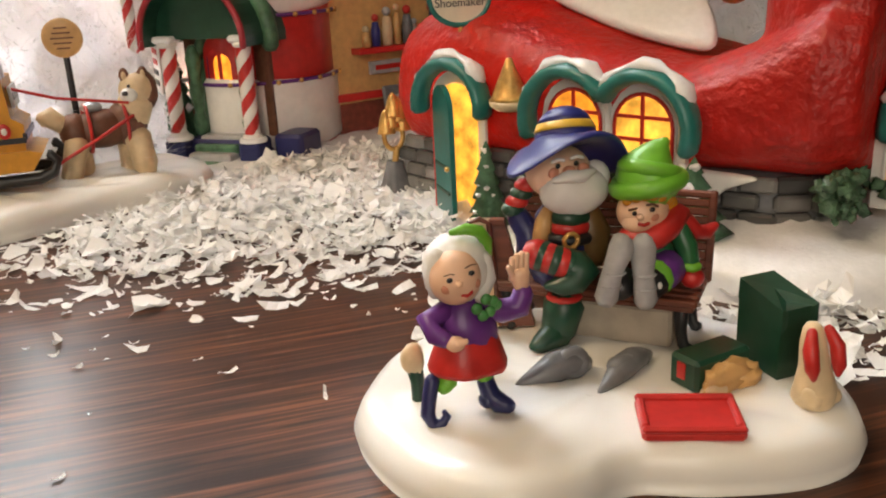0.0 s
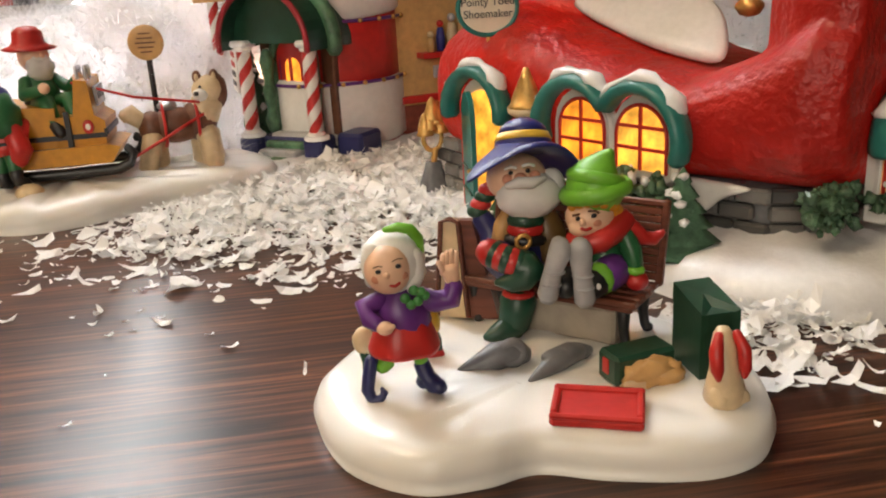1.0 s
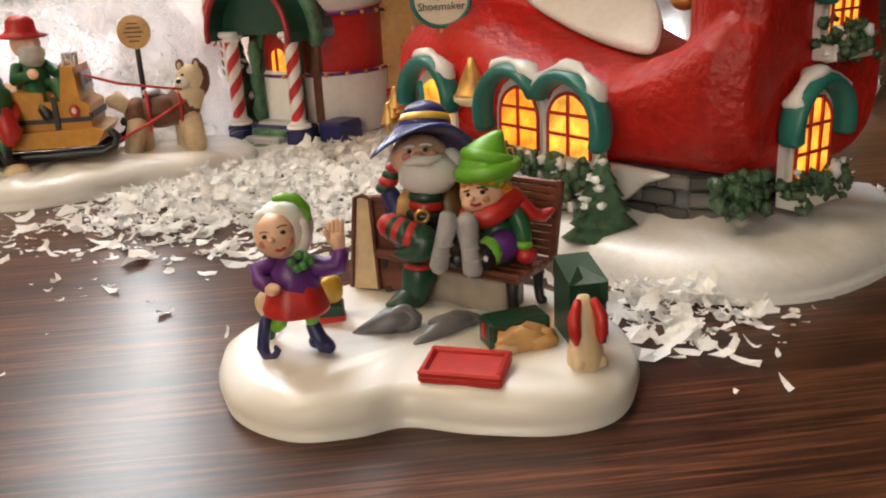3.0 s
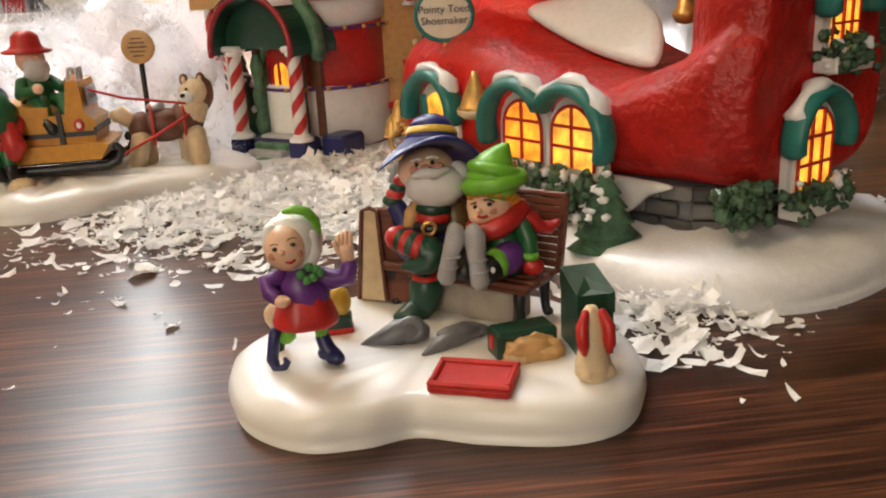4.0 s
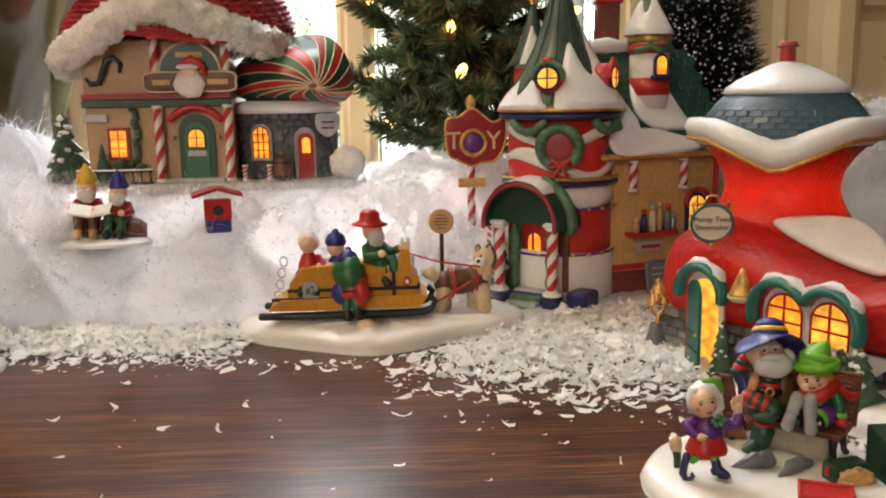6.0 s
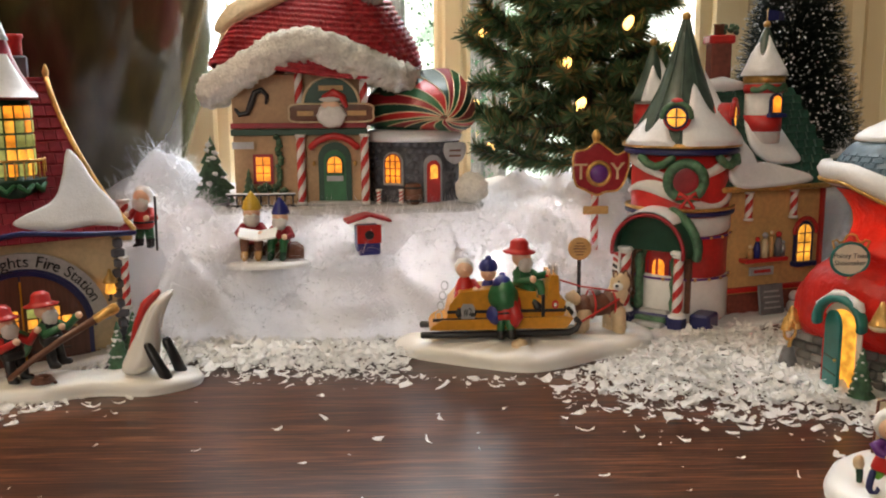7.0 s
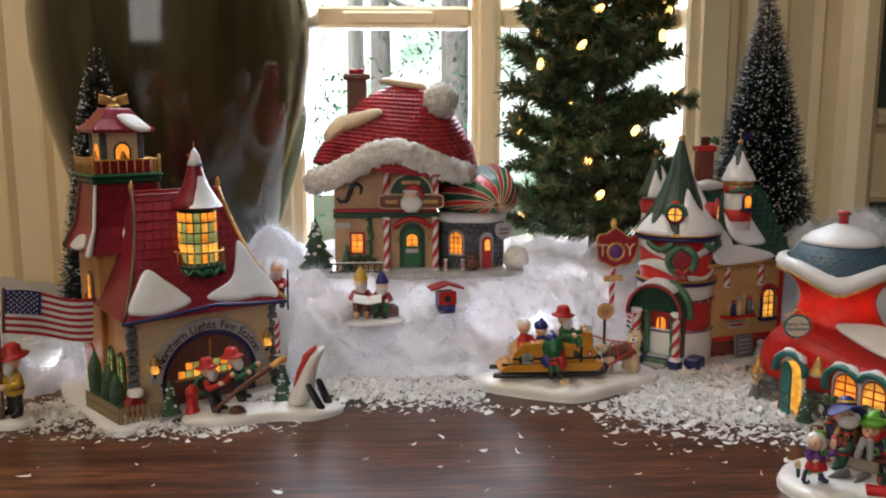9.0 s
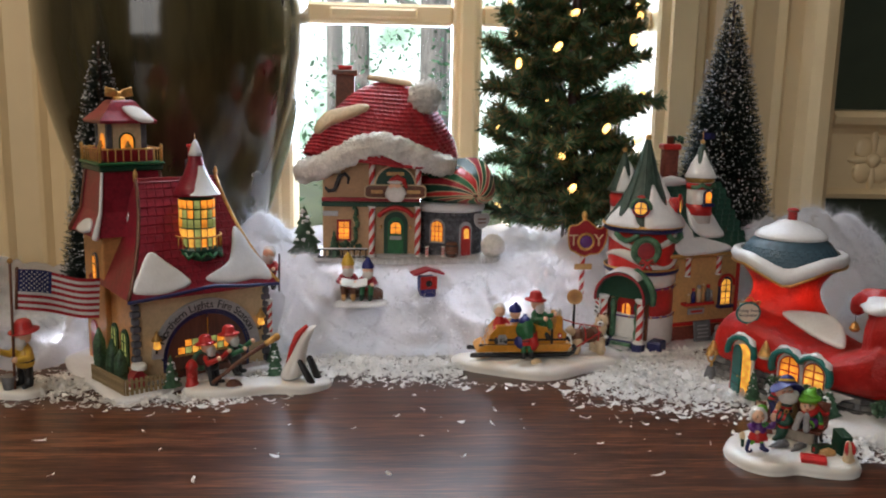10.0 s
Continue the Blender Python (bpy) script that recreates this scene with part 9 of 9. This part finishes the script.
# side wall panel between porch and wing, with snow
part("side_panel", MB().box((-0.009, -0.002, 0.036), (0.018, 0.004, 0.066), WHITE, bev=0.001), wing, "white panel framed in red")
for z in (0.006, 0.068):
    part("panel_rail", MB().box((-0.009, -0.0046, z), (0.018, 0.0014, 0.0022), RED), wing)
part("panel_post", MB().box((-0.0005, -0.0046, 0.037), (0.0022, 0.0014, 0.066), RED), wing)
# arched window and display shelf
lit_window(wing, front(-0.0006, 0.0695, 0.038), 0.0125, 0.027, NAVY, NAVY, LIT2, cols=2, rows=4, trim=0.0018)
part("window_hood", MB().tube([(x, z, 0.003) for x, z in arc(0.0095, -5, 185, 12, 0, 0.0595)], 0.0016, RED, n=8), wing, "red window hood", m=front(-0.0006, 0.0695, 0))
part("window_sill", MB().box((0.0695, -0.003, 0.0365), (0.019, 0.006, 0.0035), NAVY), wing)
part("shelf", MB().box((0.034, -0.004, 0.042), (0.036, 0.008, 0.0028), RED), wing, "red toy shelf")
for i, (x, h, w, mt) in enumerate(((0.022, 0.010, 0.004, TAN), (0.0275, 0.016, 0.0042, BLUE), (0.034, 0.019, 0.005, CREAM), (0.0395, 0.021, 0.0035, TAN), (0.0455, 0.019, 0.005, GREY), (0.0495, 0.012, 0.0035, SILVER))):
    t = part("shelf_toy", MB().lathe([(w * 0.5, 0.0), (w * 0.55, h * 0.4), (w * 0.35, h * 0.7)], mt, n=12), wing, m=pose(x, -0.0045, 0.0435))
    part("toy_head", MB().ell((0, 0, h * 0.82), w * 0.42, (CREAM, RED, PALEGREY)[i % 3], n=10, m=8), t)
for x in (0.020, 0.058):
    candy(wing, x, -0.003, 0.07, 0.090, 0.0026, "candy_stick", turns=2.0)
lb = part("shop_label", MB().box((0.034, -0.0022, 0.0335), (0.020, 0.0018, 0.006), PALEGREY), wing, "small white shop label")
part("text_bar", MB().box((0.034, -0.0033, 0.0335), (0.014, 0.0004, 0.0022), RED), lb)
# slope of green shingles
sh = part("wing_roof", MB().add([(-0.006, -0.008, 0.093), (0.093, -0.008, 0.093), (0.082, 0.032, 0.160), (0.004, 0.032, 0.160), (-0.006, 0.068, 0.093), (0.093, 0.068, 0.093)], [(0, 1, 2, 3), (3, 2, 5, 4), (1, 5, 2), (0, 3, 4), (0, 4, 5, 1)], SHINGREEN, False), wing, "steep green shingle roof")
shin_me = MB().box((0, 0, 0), (0.0078, 0.0014, 0.0062), SHINGREEN, bev=0.0005).mesh("shingle")
for j in range(13):
    s = (j + 0.35) / 13
    y, z = -0.008 + 0.040 * s, 0.093 + 0.067 * s
    x0, x1 = -0.006 + 0.010 * s, 0.093 - 0.011 * s
    k = int((x1 - x0) / 0.0082)
    for i in range(k):
        x = x0 + (x1 - x0) * (i + 0.5) / k + (0.002 if j % 2 else -0.002)
        part("shingle", shin_me, wing, m=pose(x, y - 0.0008, z, -24, 0, 0))
    for i in range(k // 2):
        pass
part("eave_trim", MB().tube([(-0.007, -0.009, 0.0925), (0.094, -0.009, 0.0925)], 0.002, GOLD, n=8), wing)
RS = pose(0, -0.008, 0.093, 59, 0, 0)
part("roof_snow", MB().pillow(outline([(0.002, 0.002), (0.004, 0.03), (0.008, 0.055), (0.014, 0.040), (0.018, 0.018), (0.036, 0.012), (0.062, 0.008), (0.066, 0.002), (0.03, -0.001)]), 0.0034, SNOWCAP, soft=0.06), wing, "snow on the shingles", m=RS @ Matrix.Translation((0, 0, 0.0012)))
part("roof_snow", MB().pillow(outline([(0.026, 0.03), (0.029, 0.052), (0.04, 0.06), (0.052, 0.05), (0.060, 0.03), (0.063, 0.018), (0.05, 0.016), (0.036, 0.018)]), 0.0034, SNOWCAP, soft=0.08), wing, m=RS @ Matrix.Translation((0, 0, 0.0012)))
part("ridge_snow", MB().tube([(0.0, 0.032, 0.160), (0.02, 0.032, 0.162), (0.04, 0.032, 0.1605)], [0.004, 0.006, 0.003], SNOWCAP, n=10), wing)
# dormer turret with a window
tu = part("turret", MB().lathe([(0.0125, 0.118), (0.0125, 0.162)], WHITE, n=22), wing, "white and red dormer turret", m=pose(0.041, 0.014, 0.004))
part("turret_band", MB().lathe([(0.0131, 0.126), (0.0131, 0.137)], RED, n=22), tu)
part("turret_band", MB().lathe([(0.0131, 0.152), (0.0136, 0.155), (0.0131, 0.158)], RED, n=22), tu)
part("turret_band", MB().lathe([(0.0138, 0.159), (0.0142, 0.162), (0.0138, 0.164)], GOLD, n=22), tu)
lit_window(tu, front(-0.0124, 0, 0.139), 0.0075, 0.0115, NAVY, NAVY, LIT, cols=1, rows=1, trim=0.0014)
part("turret_sill", MB().box((0, -0.0145, 0.137), (0.014, 0.004, 0.0028), NAVY), tu)
part("turret_garland", MB().tube([(0.0138 * math.cos(radians(a)), 0.0138 * math.sin(radians(a)), 0.157 - 0.003 * abs(math.sin(radians(a * 3)))) for a in range(-160, -19, 10)], 0.0022, BUSHLIGHT, n=8), tu, "green garland")
TP = [(0.0165, 0.1635), (0.0125, 0.170), (0.0075, 0.181), (0.0035, 0.192), (0.0012, 0.197)]
tc_ = part("turret_spire", MB().lathe(TP, VERDI, n=18), tu, "green turret spire")
part("ball", MB().ell((0, 0, 0.1985), 0.0025, GOLD, n=10, m=8), tc_, "gold ball finial")
cone_snow(tc_, -200, -60, TP[:4], "turret_snow")
fl = part("pennant", MB().add([(0, 0, 0.201), (0, 0, 0.2085), (0.016, 0.002, 0.2065), (0.016, 0.002, 0.2015), (0.008, -0.0015, 0.2075), (0.008, -0.0015, 0.2012)], [(0, 5, 4, 1), (5, 3, 2, 4)], NAVY, False), tc_, "dark blue pennant")
sol = fl.modifiers.new("thick", "SOLIDIFY")
sol.thickness = 0.0005
part("pennant_pole", MB().tube([(0, 0, 0.199), (0, 0, 0.209)], 0.0004, GOLD, n=6), tc_)
# second turret and chimney at the back
bt = part("back_turret", MB().lathe([(0.012, 0.10), (0.012, 0.152)], WHITE, n=20), toy, "white back turret", m=pose(-0.0125, 0.036, 0))
part("turret_band", MB().lathe([(0.0126, 0.135), (0.013, 0.142), (0.0126, 0.149)], RED, n=20), bt)
BP = [(0.0165, 0.151), (0.0125, 0.158), (0.0078, 0.170), (0.004, 0.182), (0.0012, 0.190)]
bs = part("turret_spire", MB().lathe(BP, VERDI, n=18), bt, "green turret spire")
part("ball", MB().ell((0, 0, 0.1925), 0.0026, GOLD, n=10, m=8), bs, "gold ball finial")
cone_snow(bs, -130, 10, BP[:4], "turret_snow")
ch = part("chimney", MB().box((0, 0, 0.17), (0.015, 0.014, 0.05), BRICKRED, bev=0.0006), toy, "red brick chimney with greenery", m=pose(0.0415, 0.058, -0.002))
part("cap", MB().box((0, 0, 0.197), (0.019, 0.018, 0.006), RED, bev=0.001), ch)
part("pot", MB().lathe([(0.004, 0.2), (0.004, 0.207), (0.0048, 0.208)], BROWN, n=12), ch)
mb = MB()
rg = random.Random(2)
for i in range(10):
    mb.ell((0.005 + rg.gauss(0, 0.003), rg.gauss(0, 0.002), 0.202 + rg.uniform(0, 0.006)), 0.0022, BUSH, n=8, m=6, wob=0.5, seed=i)
part("greenery", mb, ch, kind="stuff")
part("back_block", MB().box((0.03, 0.05, 0.075), (0.07, 0.04, 0.145), DKRED, bev=0.001), toy, "dark red back wall")
# chalkboard and small snow figure before the shop
cb = part("chalkboard", MB().box((0, 0, 0.012), (0.021, 0.0022, 0.021), GREY, bev=0.0008), wing, "dark grey chalkboard leaning on the wall", m=pose(0.037, -0.012, 0.003, -10, 0, 0))
for i in range(4):
    part("chalk_bar", MB().box((0, -0.0013, 0.006 + i * 0.0038), (0.014 - 0.002 * (i % 2), 0.0004, 0.0012), PALEGREY), cb)
part("snow_figure", MB().ell((0, 0, 0.005), 0.0058, PALEGREY, n=12, m=8).ell((0, 0, 0.013), 0.0042, PALEGREY, n=12, m=8), wing, "small grey snow figure", m=pose(0.055, -0.013, 0.003))
little_pine(toy, -0.04, -0.008, 0.004, 0.05, 0.011)

# ---- sign post before the shop ----
ts = thing("toy_sign_post", None, "red and gold sign on a candy-striped post", "sign", pose(0.012, 0.4545, 0.004, 0, 0, 4))
candy(ts, 0, 0, 0.0, 0.085, 0.0028, "post", turns=7)
part("name_board", MB().box((0, -0.003, 0.0715), (0.018, 0.002, 0.0058), TAN, bev=0.0005), ts, "small tan name board")
part("crest", MB().pillow(outline([(-0.017, 0.004), (-0.016, 0.014), (-0.008, 0.016), (0.0, 0.021), (0.008, 0.016), (0.014, 0.012), (0.022, 0.014), (0.022, 0.0), (0.016, -0.012), (0.006, -0.014), (0.0, -0.016), (-0.009, -0.012), (-0.015, -0.008)]), 0.003, DKRED, soft=0.06), ts, "red shaped sign board", m=front(-0.002, 0.0, 0.0985))
part("crest_edge", MB().tube([(*p, 0.0024) for p in outline([(-0.017, 0.004), (-0.016, 0.014), (-0.008, 0.016), (0.0, 0.021), (0.008, 0.016), (0.014, 0.012), (0.022, 0.014), (0.022, 0.0), (0.016, -0.012), (0.006, -0.014), (0.0, -0.016), (-0.009, -0.012), (-0.015, -0.008)])], 0.0008, GOLD, n=6), ts, "gold edging", m=front(-0.002, 0.0, 0.0985))
for c, x, col, s in (("T", -0.0118, CREAM, 0.016), ("Y", 0.0142, CREAM, 0.017)):
    lettering(c, s, col, ts, front(-0.0053, x, 0.0985), depth=0.0008, name="letter")
part("letter_ring", MB().tube([(0.0078 * math.cos(t), 0.0078 * math.sin(t), 0) for t in [2 * math.pi * i / 24 for i in range(25)]], 0.0015, GOLD, n=8), ts, "gold round letter", m=front(-0.0056, 0.001, 0.0975))
part("letter_ball", MB().ell((0, 0, 0), (0.0066, 0.0066, 0.003), PURPLE, n=18, m=10), ts, "purple ball in the letter", m=front(-0.0056, 0.001, 0.0975))
part("top_ball", MB().lathe([(0.0012, 0.116), (0.002, 0.119), (0.0032, 0.1225), (0.0028, 0.1255), (0.001, 0.128)], GOLD, n=14), ts, "gold finial")
little_pine(ts, 0.0075, -0.004, 0.0, 0.024, 0.006)
part("snow_foot", MB().pillow(oval(0.013, 0.011), 0.0035, SNOWCAP), ts, m=pose(0.003, 0, -0.0025))

# small notice hung beside the porch column
nb = part("notice_board", MB().box((0, 0, 0), (0.0095, 0.0014, 0.022), WHITE, bev=0.0005), porch, "small white notice with red and black writing", m=pose(-0.0262, -0.0235, 0.043, 0, 7, -38))
for i in range(4):
    part("text_bar", MB().box((0, -0.0009, -0.0066 + i * 0.0045), (0.0062, 0.0004, 0.0022), RED if i > 1 else BLACK), nb)
part("notice_arm", MB().tube([(-0.0262, -0.0235, 0.0530), (-0.0185, -0.0255, 0.0545)], 0.0006, BLACK, n=6), porch)


# ---- fire crew group ----
crew = thing("fire_crew_figurine", None, "ceramic firefighter elves with a hose on a white snow base", "figurine", pose(-0.296, 0.2985, 0, 0, 0, 9))
mb = MB()
mb.pillow(outline([(-0.055, 0.002), (-0.05, -0.014), (-0.02, -0.019), (0.012, -0.014), (0.04, -0.019), (0.062, -0.006), (0.061, 0.010), (0.04, 0.016), (0.0, 0.012), (-0.03, 0.017)]), 0.0075, PORCELAIN, soft=0.09, wob=0.15, seed=3)
part("snow_base", mb, crew, "white porcelain snow base")
doll(crew, pose(-0.030, -0.003, 0.0065, -14, 0, 55), 0.043, True, RED, BLACK, BLACK, BLACK, beard=True, brim=True, sleeve=RED, label="firefighter elf in a red helmet gripping the hose", arms=((-1, -0.7, 0.05), (1, -0.8, 0.12)))
doll(crew, pose(-0.012, 0.006, 0.0115, -12, 0, 65), 0.043, True, RED, BLACK, BLACK, BLACK, beard=True, brim=True, sleeve=GREEN, label="second firefighter elf in a red helmet", arms=((-1, -0.7, 0.05), (1, -0.8, 0.12)))
mb = MB()
mb.tube([(-0.032, -0.012, 0.012), (-0.022, -0.012, 0.02), (-0.008, -0.006, 0.029), (0.010, 0.0, 0.039)], [0.0016, 0.0016, 0.0018, 0.0022], BROWN, n=8)
mb.tube([(0.010, 0.0, 0.039), (0.020, 0.003, 0.044)], [0.0024, 0.0032], GOLD, n=10)
part("hose", mb, crew, "brown hose with brass nozzle")
mb = MB()
mb.tube([(-0.016 + 0.006 * math.cos(t) * (1 - t / 40), -0.011 + 0.004 * math.sin(t), 0.0085 + t * 0.0002) for t in [i * 0.45 for i in range(40)]], 0.0011, BROWN, n=6)
part("hose_coil", mb, crew, "coiled brown hose")
mb = MB()
mb.lathe([(0.0055, 0.0), (0.0055, 0.003), (0.0045, 0.004), (0.0045, 0.015), (0.0055, 0.016), (0.0042, 0.020), (0.001, 0.023)], RED, n=14)
mb.ell((0, -0.0045, 0.011), 0.002, RED, n=8, m=6)
part("hydrant", mb, crew, "red hydrant", m=pose(-0.049, -0.001, 0.006))
# snow slide with red edge and dark struts
mb = MB()
pts = [(0.030, 0, 0.006), (0.034, 0, 0.020), (0.038, 0, 0.034), (0.043, 0, 0.046), (0.050, 0, 0.053)]
vs, fs = [], []
for i, (w, t) in enumerate(((0.019, 0.0135), (0.0125, 0.0095), (0.0105, 0.0075), (0.0095, 0.0062), (0.0075, 0.0045))):
    x, _, z = pts[i]
    for dx, dy in ((-t, -w), (t, -w), (t, w), (-t, w)):
        vs.append((x + dx, dy * 0.75, z + (0.002 if dx > 0 else -0.001)))
fs = [(i * 4 + k, i * 4 + (k + 1) % 4, (i + 1) * 4 + (k + 1) % 4, (i + 1) * 4 + k) for i in range(4) for k in range(4)] + [(3, 2, 1, 0), (16, 17, 18, 19)]
mb.add(vs, fs, PORCELAIN)
s1 = part("snow_slide", mb, crew, "upright curved white snow slide")
bv = s1.modifiers.new("round", "SUBSURF")
bv.levels = bv.render_levels = 2
part("red_edge", MB().tube([(x - 0.0062, -0.001, z) for x, _, z in pts[1:]], [0.0018, 0.0026, 0.0028, 0.0016], RED, n=8, flat=1.3), crew, "red painted face")
for x0, x1, y in ((0.037, 0.047, -0.0105), (0.046, 0.053, 0.002)):
    part("strut", MB().tube([(x0, y * 0.62, 0.025), (x1, y, 0.0065)], [0.0026, 0.0034], BLACK, n=8), crew, "black strut")
little_pine(crew, 0.018, 0.014, 0.004, 0.03, 0.007)

# ---- flag bearer ----
fb = thing("flag_bearer_figurine", None, "ceramic firefighter in yellow coat on a small snow base", "figurine", pose(-0.479, 0.2905, 0))
part("snow_base", MB().pillow(outline([(-0.03, 0), (-0.02, -0.012), (0.004, -0.016), (0.016, -0.008), (0.016, 0.008), (0.0, 0.018), (-0.02, 0.016)]), 0.006, PORCELAIN, soft=0.09), fb, "white porcelain snow base")
doll(fb, pose(0.002, 0.002, 0.0055, 0, 0, -35), 0.056, True, RED, YELLOW, BLACK, BLACK, beard=True, brim=True, label="firefighter in a red helmet and yellow coat", arms=((-1, -0.7, 0.1), (1, -0.5, 0.0)))
part("bucket", MB().lathe([(0.004, 0.0), (0.0062, 0.0115), (0.0055, 0.0115)], GREY, n=14), fb, "grey bucket", m=pose(-0.008, -0.006, 0.0055))
part("pole", MB().tube([(0, 0, 0.006), (0, 0, 0.108)], 0.0011, BROWN, n=8).ell((0, 0, 0.1105), 0.0022, GOLD, n=10, m=8), fb, "dark flag pole with gold ball", m=pose(-0.0035, -0.0065, 0, 0, 1.5, 0))
flag = part("flag", MB().tube([(0, 0, 0.072), (0, 0, 0.1045)], 0.0013, BROWN, n=8), fb, "red, white and blue striped flag", m=pose(-0.0033, -0.0068, 0, 0, 4, 22))


def wave(x, z):
    return (x, 0.0022 * math.sin(x * 150 + z * 40), z - 0.14 * x + 0.0012 * math.sin(x * 110))


FH, FW = 0.0325, 0.060
CLOTH_R = material("red_flag_cloth", (0.42, 0.02, 0.03), 0.8, var=0.2, bump=0.3)
CLOTH_W = material("white_flag_cloth", (0.75, 0.72, 0.7), 0.8, var=0.1, bump=0.3)
CLOTH_B = material("blue_flag_cloth", (0.02, 0.03, 0.13), 0.8, var=0.2, bump=0.3)


def cloth(x0, x1, z0, z1, mat, off=0.0, n=18, t=0.0004):
    vs = []
    for i in range(n + 1):
        x = x0 + (x1 - x0) * i / n
        for z, y in ((z0, -t - off), (z1, -t - off), (z1, t + off), (z0, t + off)):
            p = wave(x, z)
            vs.append((p[0], p[1] + y, p[2]))
    fs = [(i * 4 + k, (i + 1) * 4 + k, (i + 1) * 4 + (k + 1) % 4, i * 4 + (k + 1) % 4) for i in range(n) for k in range(4)] + [(3, 2, 1, 0), tuple(n * 4 + k for k in range(4))]
    return MB().add(vs, fs, mat, False)


for i in range(13):
    z1 = 0.104 - FH * i / 13
    part("stripe", cloth(0.001, 0.001 + FW, z1 - FH / 13, z1, CLOTH_R if i % 2 == 0 else CLOTH_W), flag)
part("canton", cloth(0.001, 0.001 + FW * 0.4, 0.104 - FH * 7 / 13, 0.104, CLOTH_B, off=0.00025), flag, "blue canton")
star = [(0.0009 * (1 if k % 2 == 0 else 0.42) * math.sin(math.pi * k / 5), 0.0009 * (1 if k % 2 == 0 else 0.42) * math.cos(math.pi * k / 5)) for k in range(10)]
star_me = MB().prism(star, 0.0002, CLOTH_W).mesh("star")
for r in range(9):
    for c in range(6 if r % 2 == 0 else 5):
        x = 0.003 + (c + (0 if r % 2 == 0 else 0.5)) * 0.0038
        p = wave(x, 0.104 - FH * 7 / 13 * (r + 0.9) / 9.6)
        part("star", star_me, flag, m=pose(p[0], p[1] - 0.0008, p[2]) @ V)

# ---- figures on the cotton hill ----
def seat_z(x, y):
    return cotton_height(x, y)


car = thing("reading_elves_figurine", None, "two seated ceramic elves sharing an open book on cotton snow", "figurine", pose(-0.2165, 0.4105, 0.0480) @ Matrix.Scale(1.22, 4))
part("log_seat", MB().tube([(-0.018, 0.006, 0.004), (0.018, 0.006, 0.004)], 0.0065, BROWN, n=14), car, "brown log seat")
doll(car, pose(-0.0055, 0.004, 0.010, 0, 0, 5), 0.037, True, YELLOW, DKRED, BROWN, TAN, beard=True, seated=True, label="elf in a yellow hat and dark red coat", arms=((-1, -0.6, 0.0), (1, -0.6, 0.0)))
doll(car, pose(0.010, 0.004, 0.009, 0, 0, -8), 0.034, True, BLUE, DKRED, GREEN, DKGREEN, beard=True, seated=True, label="elf in a blue hat", arms=((-1, -0.6, 0.0), (1, -0.6, 0.0)))
mb = MB()
mb.add([(-0.010, -0.0125, 0.0165), (0, -0.011, 0.0145), (0.010, -0.0125, 0.0165), (-0.010, -0.006, 0.0205), (0, -0.005, 0.0185), (0.010, -0.006, 0.0205), (-0.010, -0.0125, 0.0155), (0, -0.011, 0.0135), (0.010, -0.0125, 0.0155)], [(0, 1, 4, 3), (1, 2, 5, 4), (6, 7, 1, 0), (7, 8, 2, 1)], WHITE, False)
part("book", mb, car, "open white book")
part("basket", MB().lathe([(0.004, 0.0), (0.006, 0.006), (0.0045, 0.009), (0.001, 0.0105)], TAN, n=14), car, "tan basket", m=pose(-0.0205, -0.002, 0.0))
part("snow_mound", MB().pillow(oval(0.026, 0.014), 0.003, SNOWCAP), car, m=pose(0, -0.002, -0.001))
bh = thing("birdhouse", None, "small red and blue birdhouse with an open roof", "birdhouse", pose(-0.1475, 0.4225, 0.0510, 0, 0, 15) @ Matrix.Scale(1.12, 4))
part("house", MB().box((0, 0, 0.009), (0.014, 0.011, 0.018), BLUE, bev=0.001), bh, "dark blue house")
part("front_board", MB().box((0, -0.006, 0.013), (0.0145, 0.0016, 0.011), RED), bh, "red front")
part("hole", MB().pillow(oval(0.0028, 0.0028), 0.0006, BLACK), bh, m=front(-0.0068, 0, 0.0125))
for s in (-1, 1):
    part("roof_board", MB().box((0, 0, 0), (0.014, 0.015, 0.0018), DKRED, bev=0.0005), bh, "red roof board", m=pose(s * 0.0068, -0.001, 0.0225, 0, s * 17, 0))
sn = thing("bearded_figurine", None, "ceramic bearded figure with a barrel and candy stick", "figurine", pose(-0.302, 0.425, 0.0555))
part("snow_mound", MB().lathe([(0.03, -0.0555), (0.026, -0.03), (0.02, -0.008), (0.013, 0.0005), (0.003, 0.002)], COTTON, n=24), sn, "heaped cotton under the figure")
doll(sn, pose(0.003, 0.003, 0.0, 0, 0, -10), 0.046, False, RED, RED, GREEN, BLACK, beard=True, hair=FURGREY, label="white-bearded figure in a red coat", arms=((1, -0.4, 0.0), (-1, -0.5, 0.05)))
part("staff", MB().tube([(0.013, -0.004, 0.0), (0.0135, -0.004, 0.036)], 0.0008, BLACK, n=6), sn, "black staff")
part("barrel", MB().lathe([(0.004, 0.0), (0.0052, 0.006), (0.0042, 0.012)], TAN, n=14), sn, m=pose(-0.006, -0.008, 0.008))
candy(sn, -0.0085, -0.002, 0.006, 0.034, 0.0035, "candy_stick", turns=3)
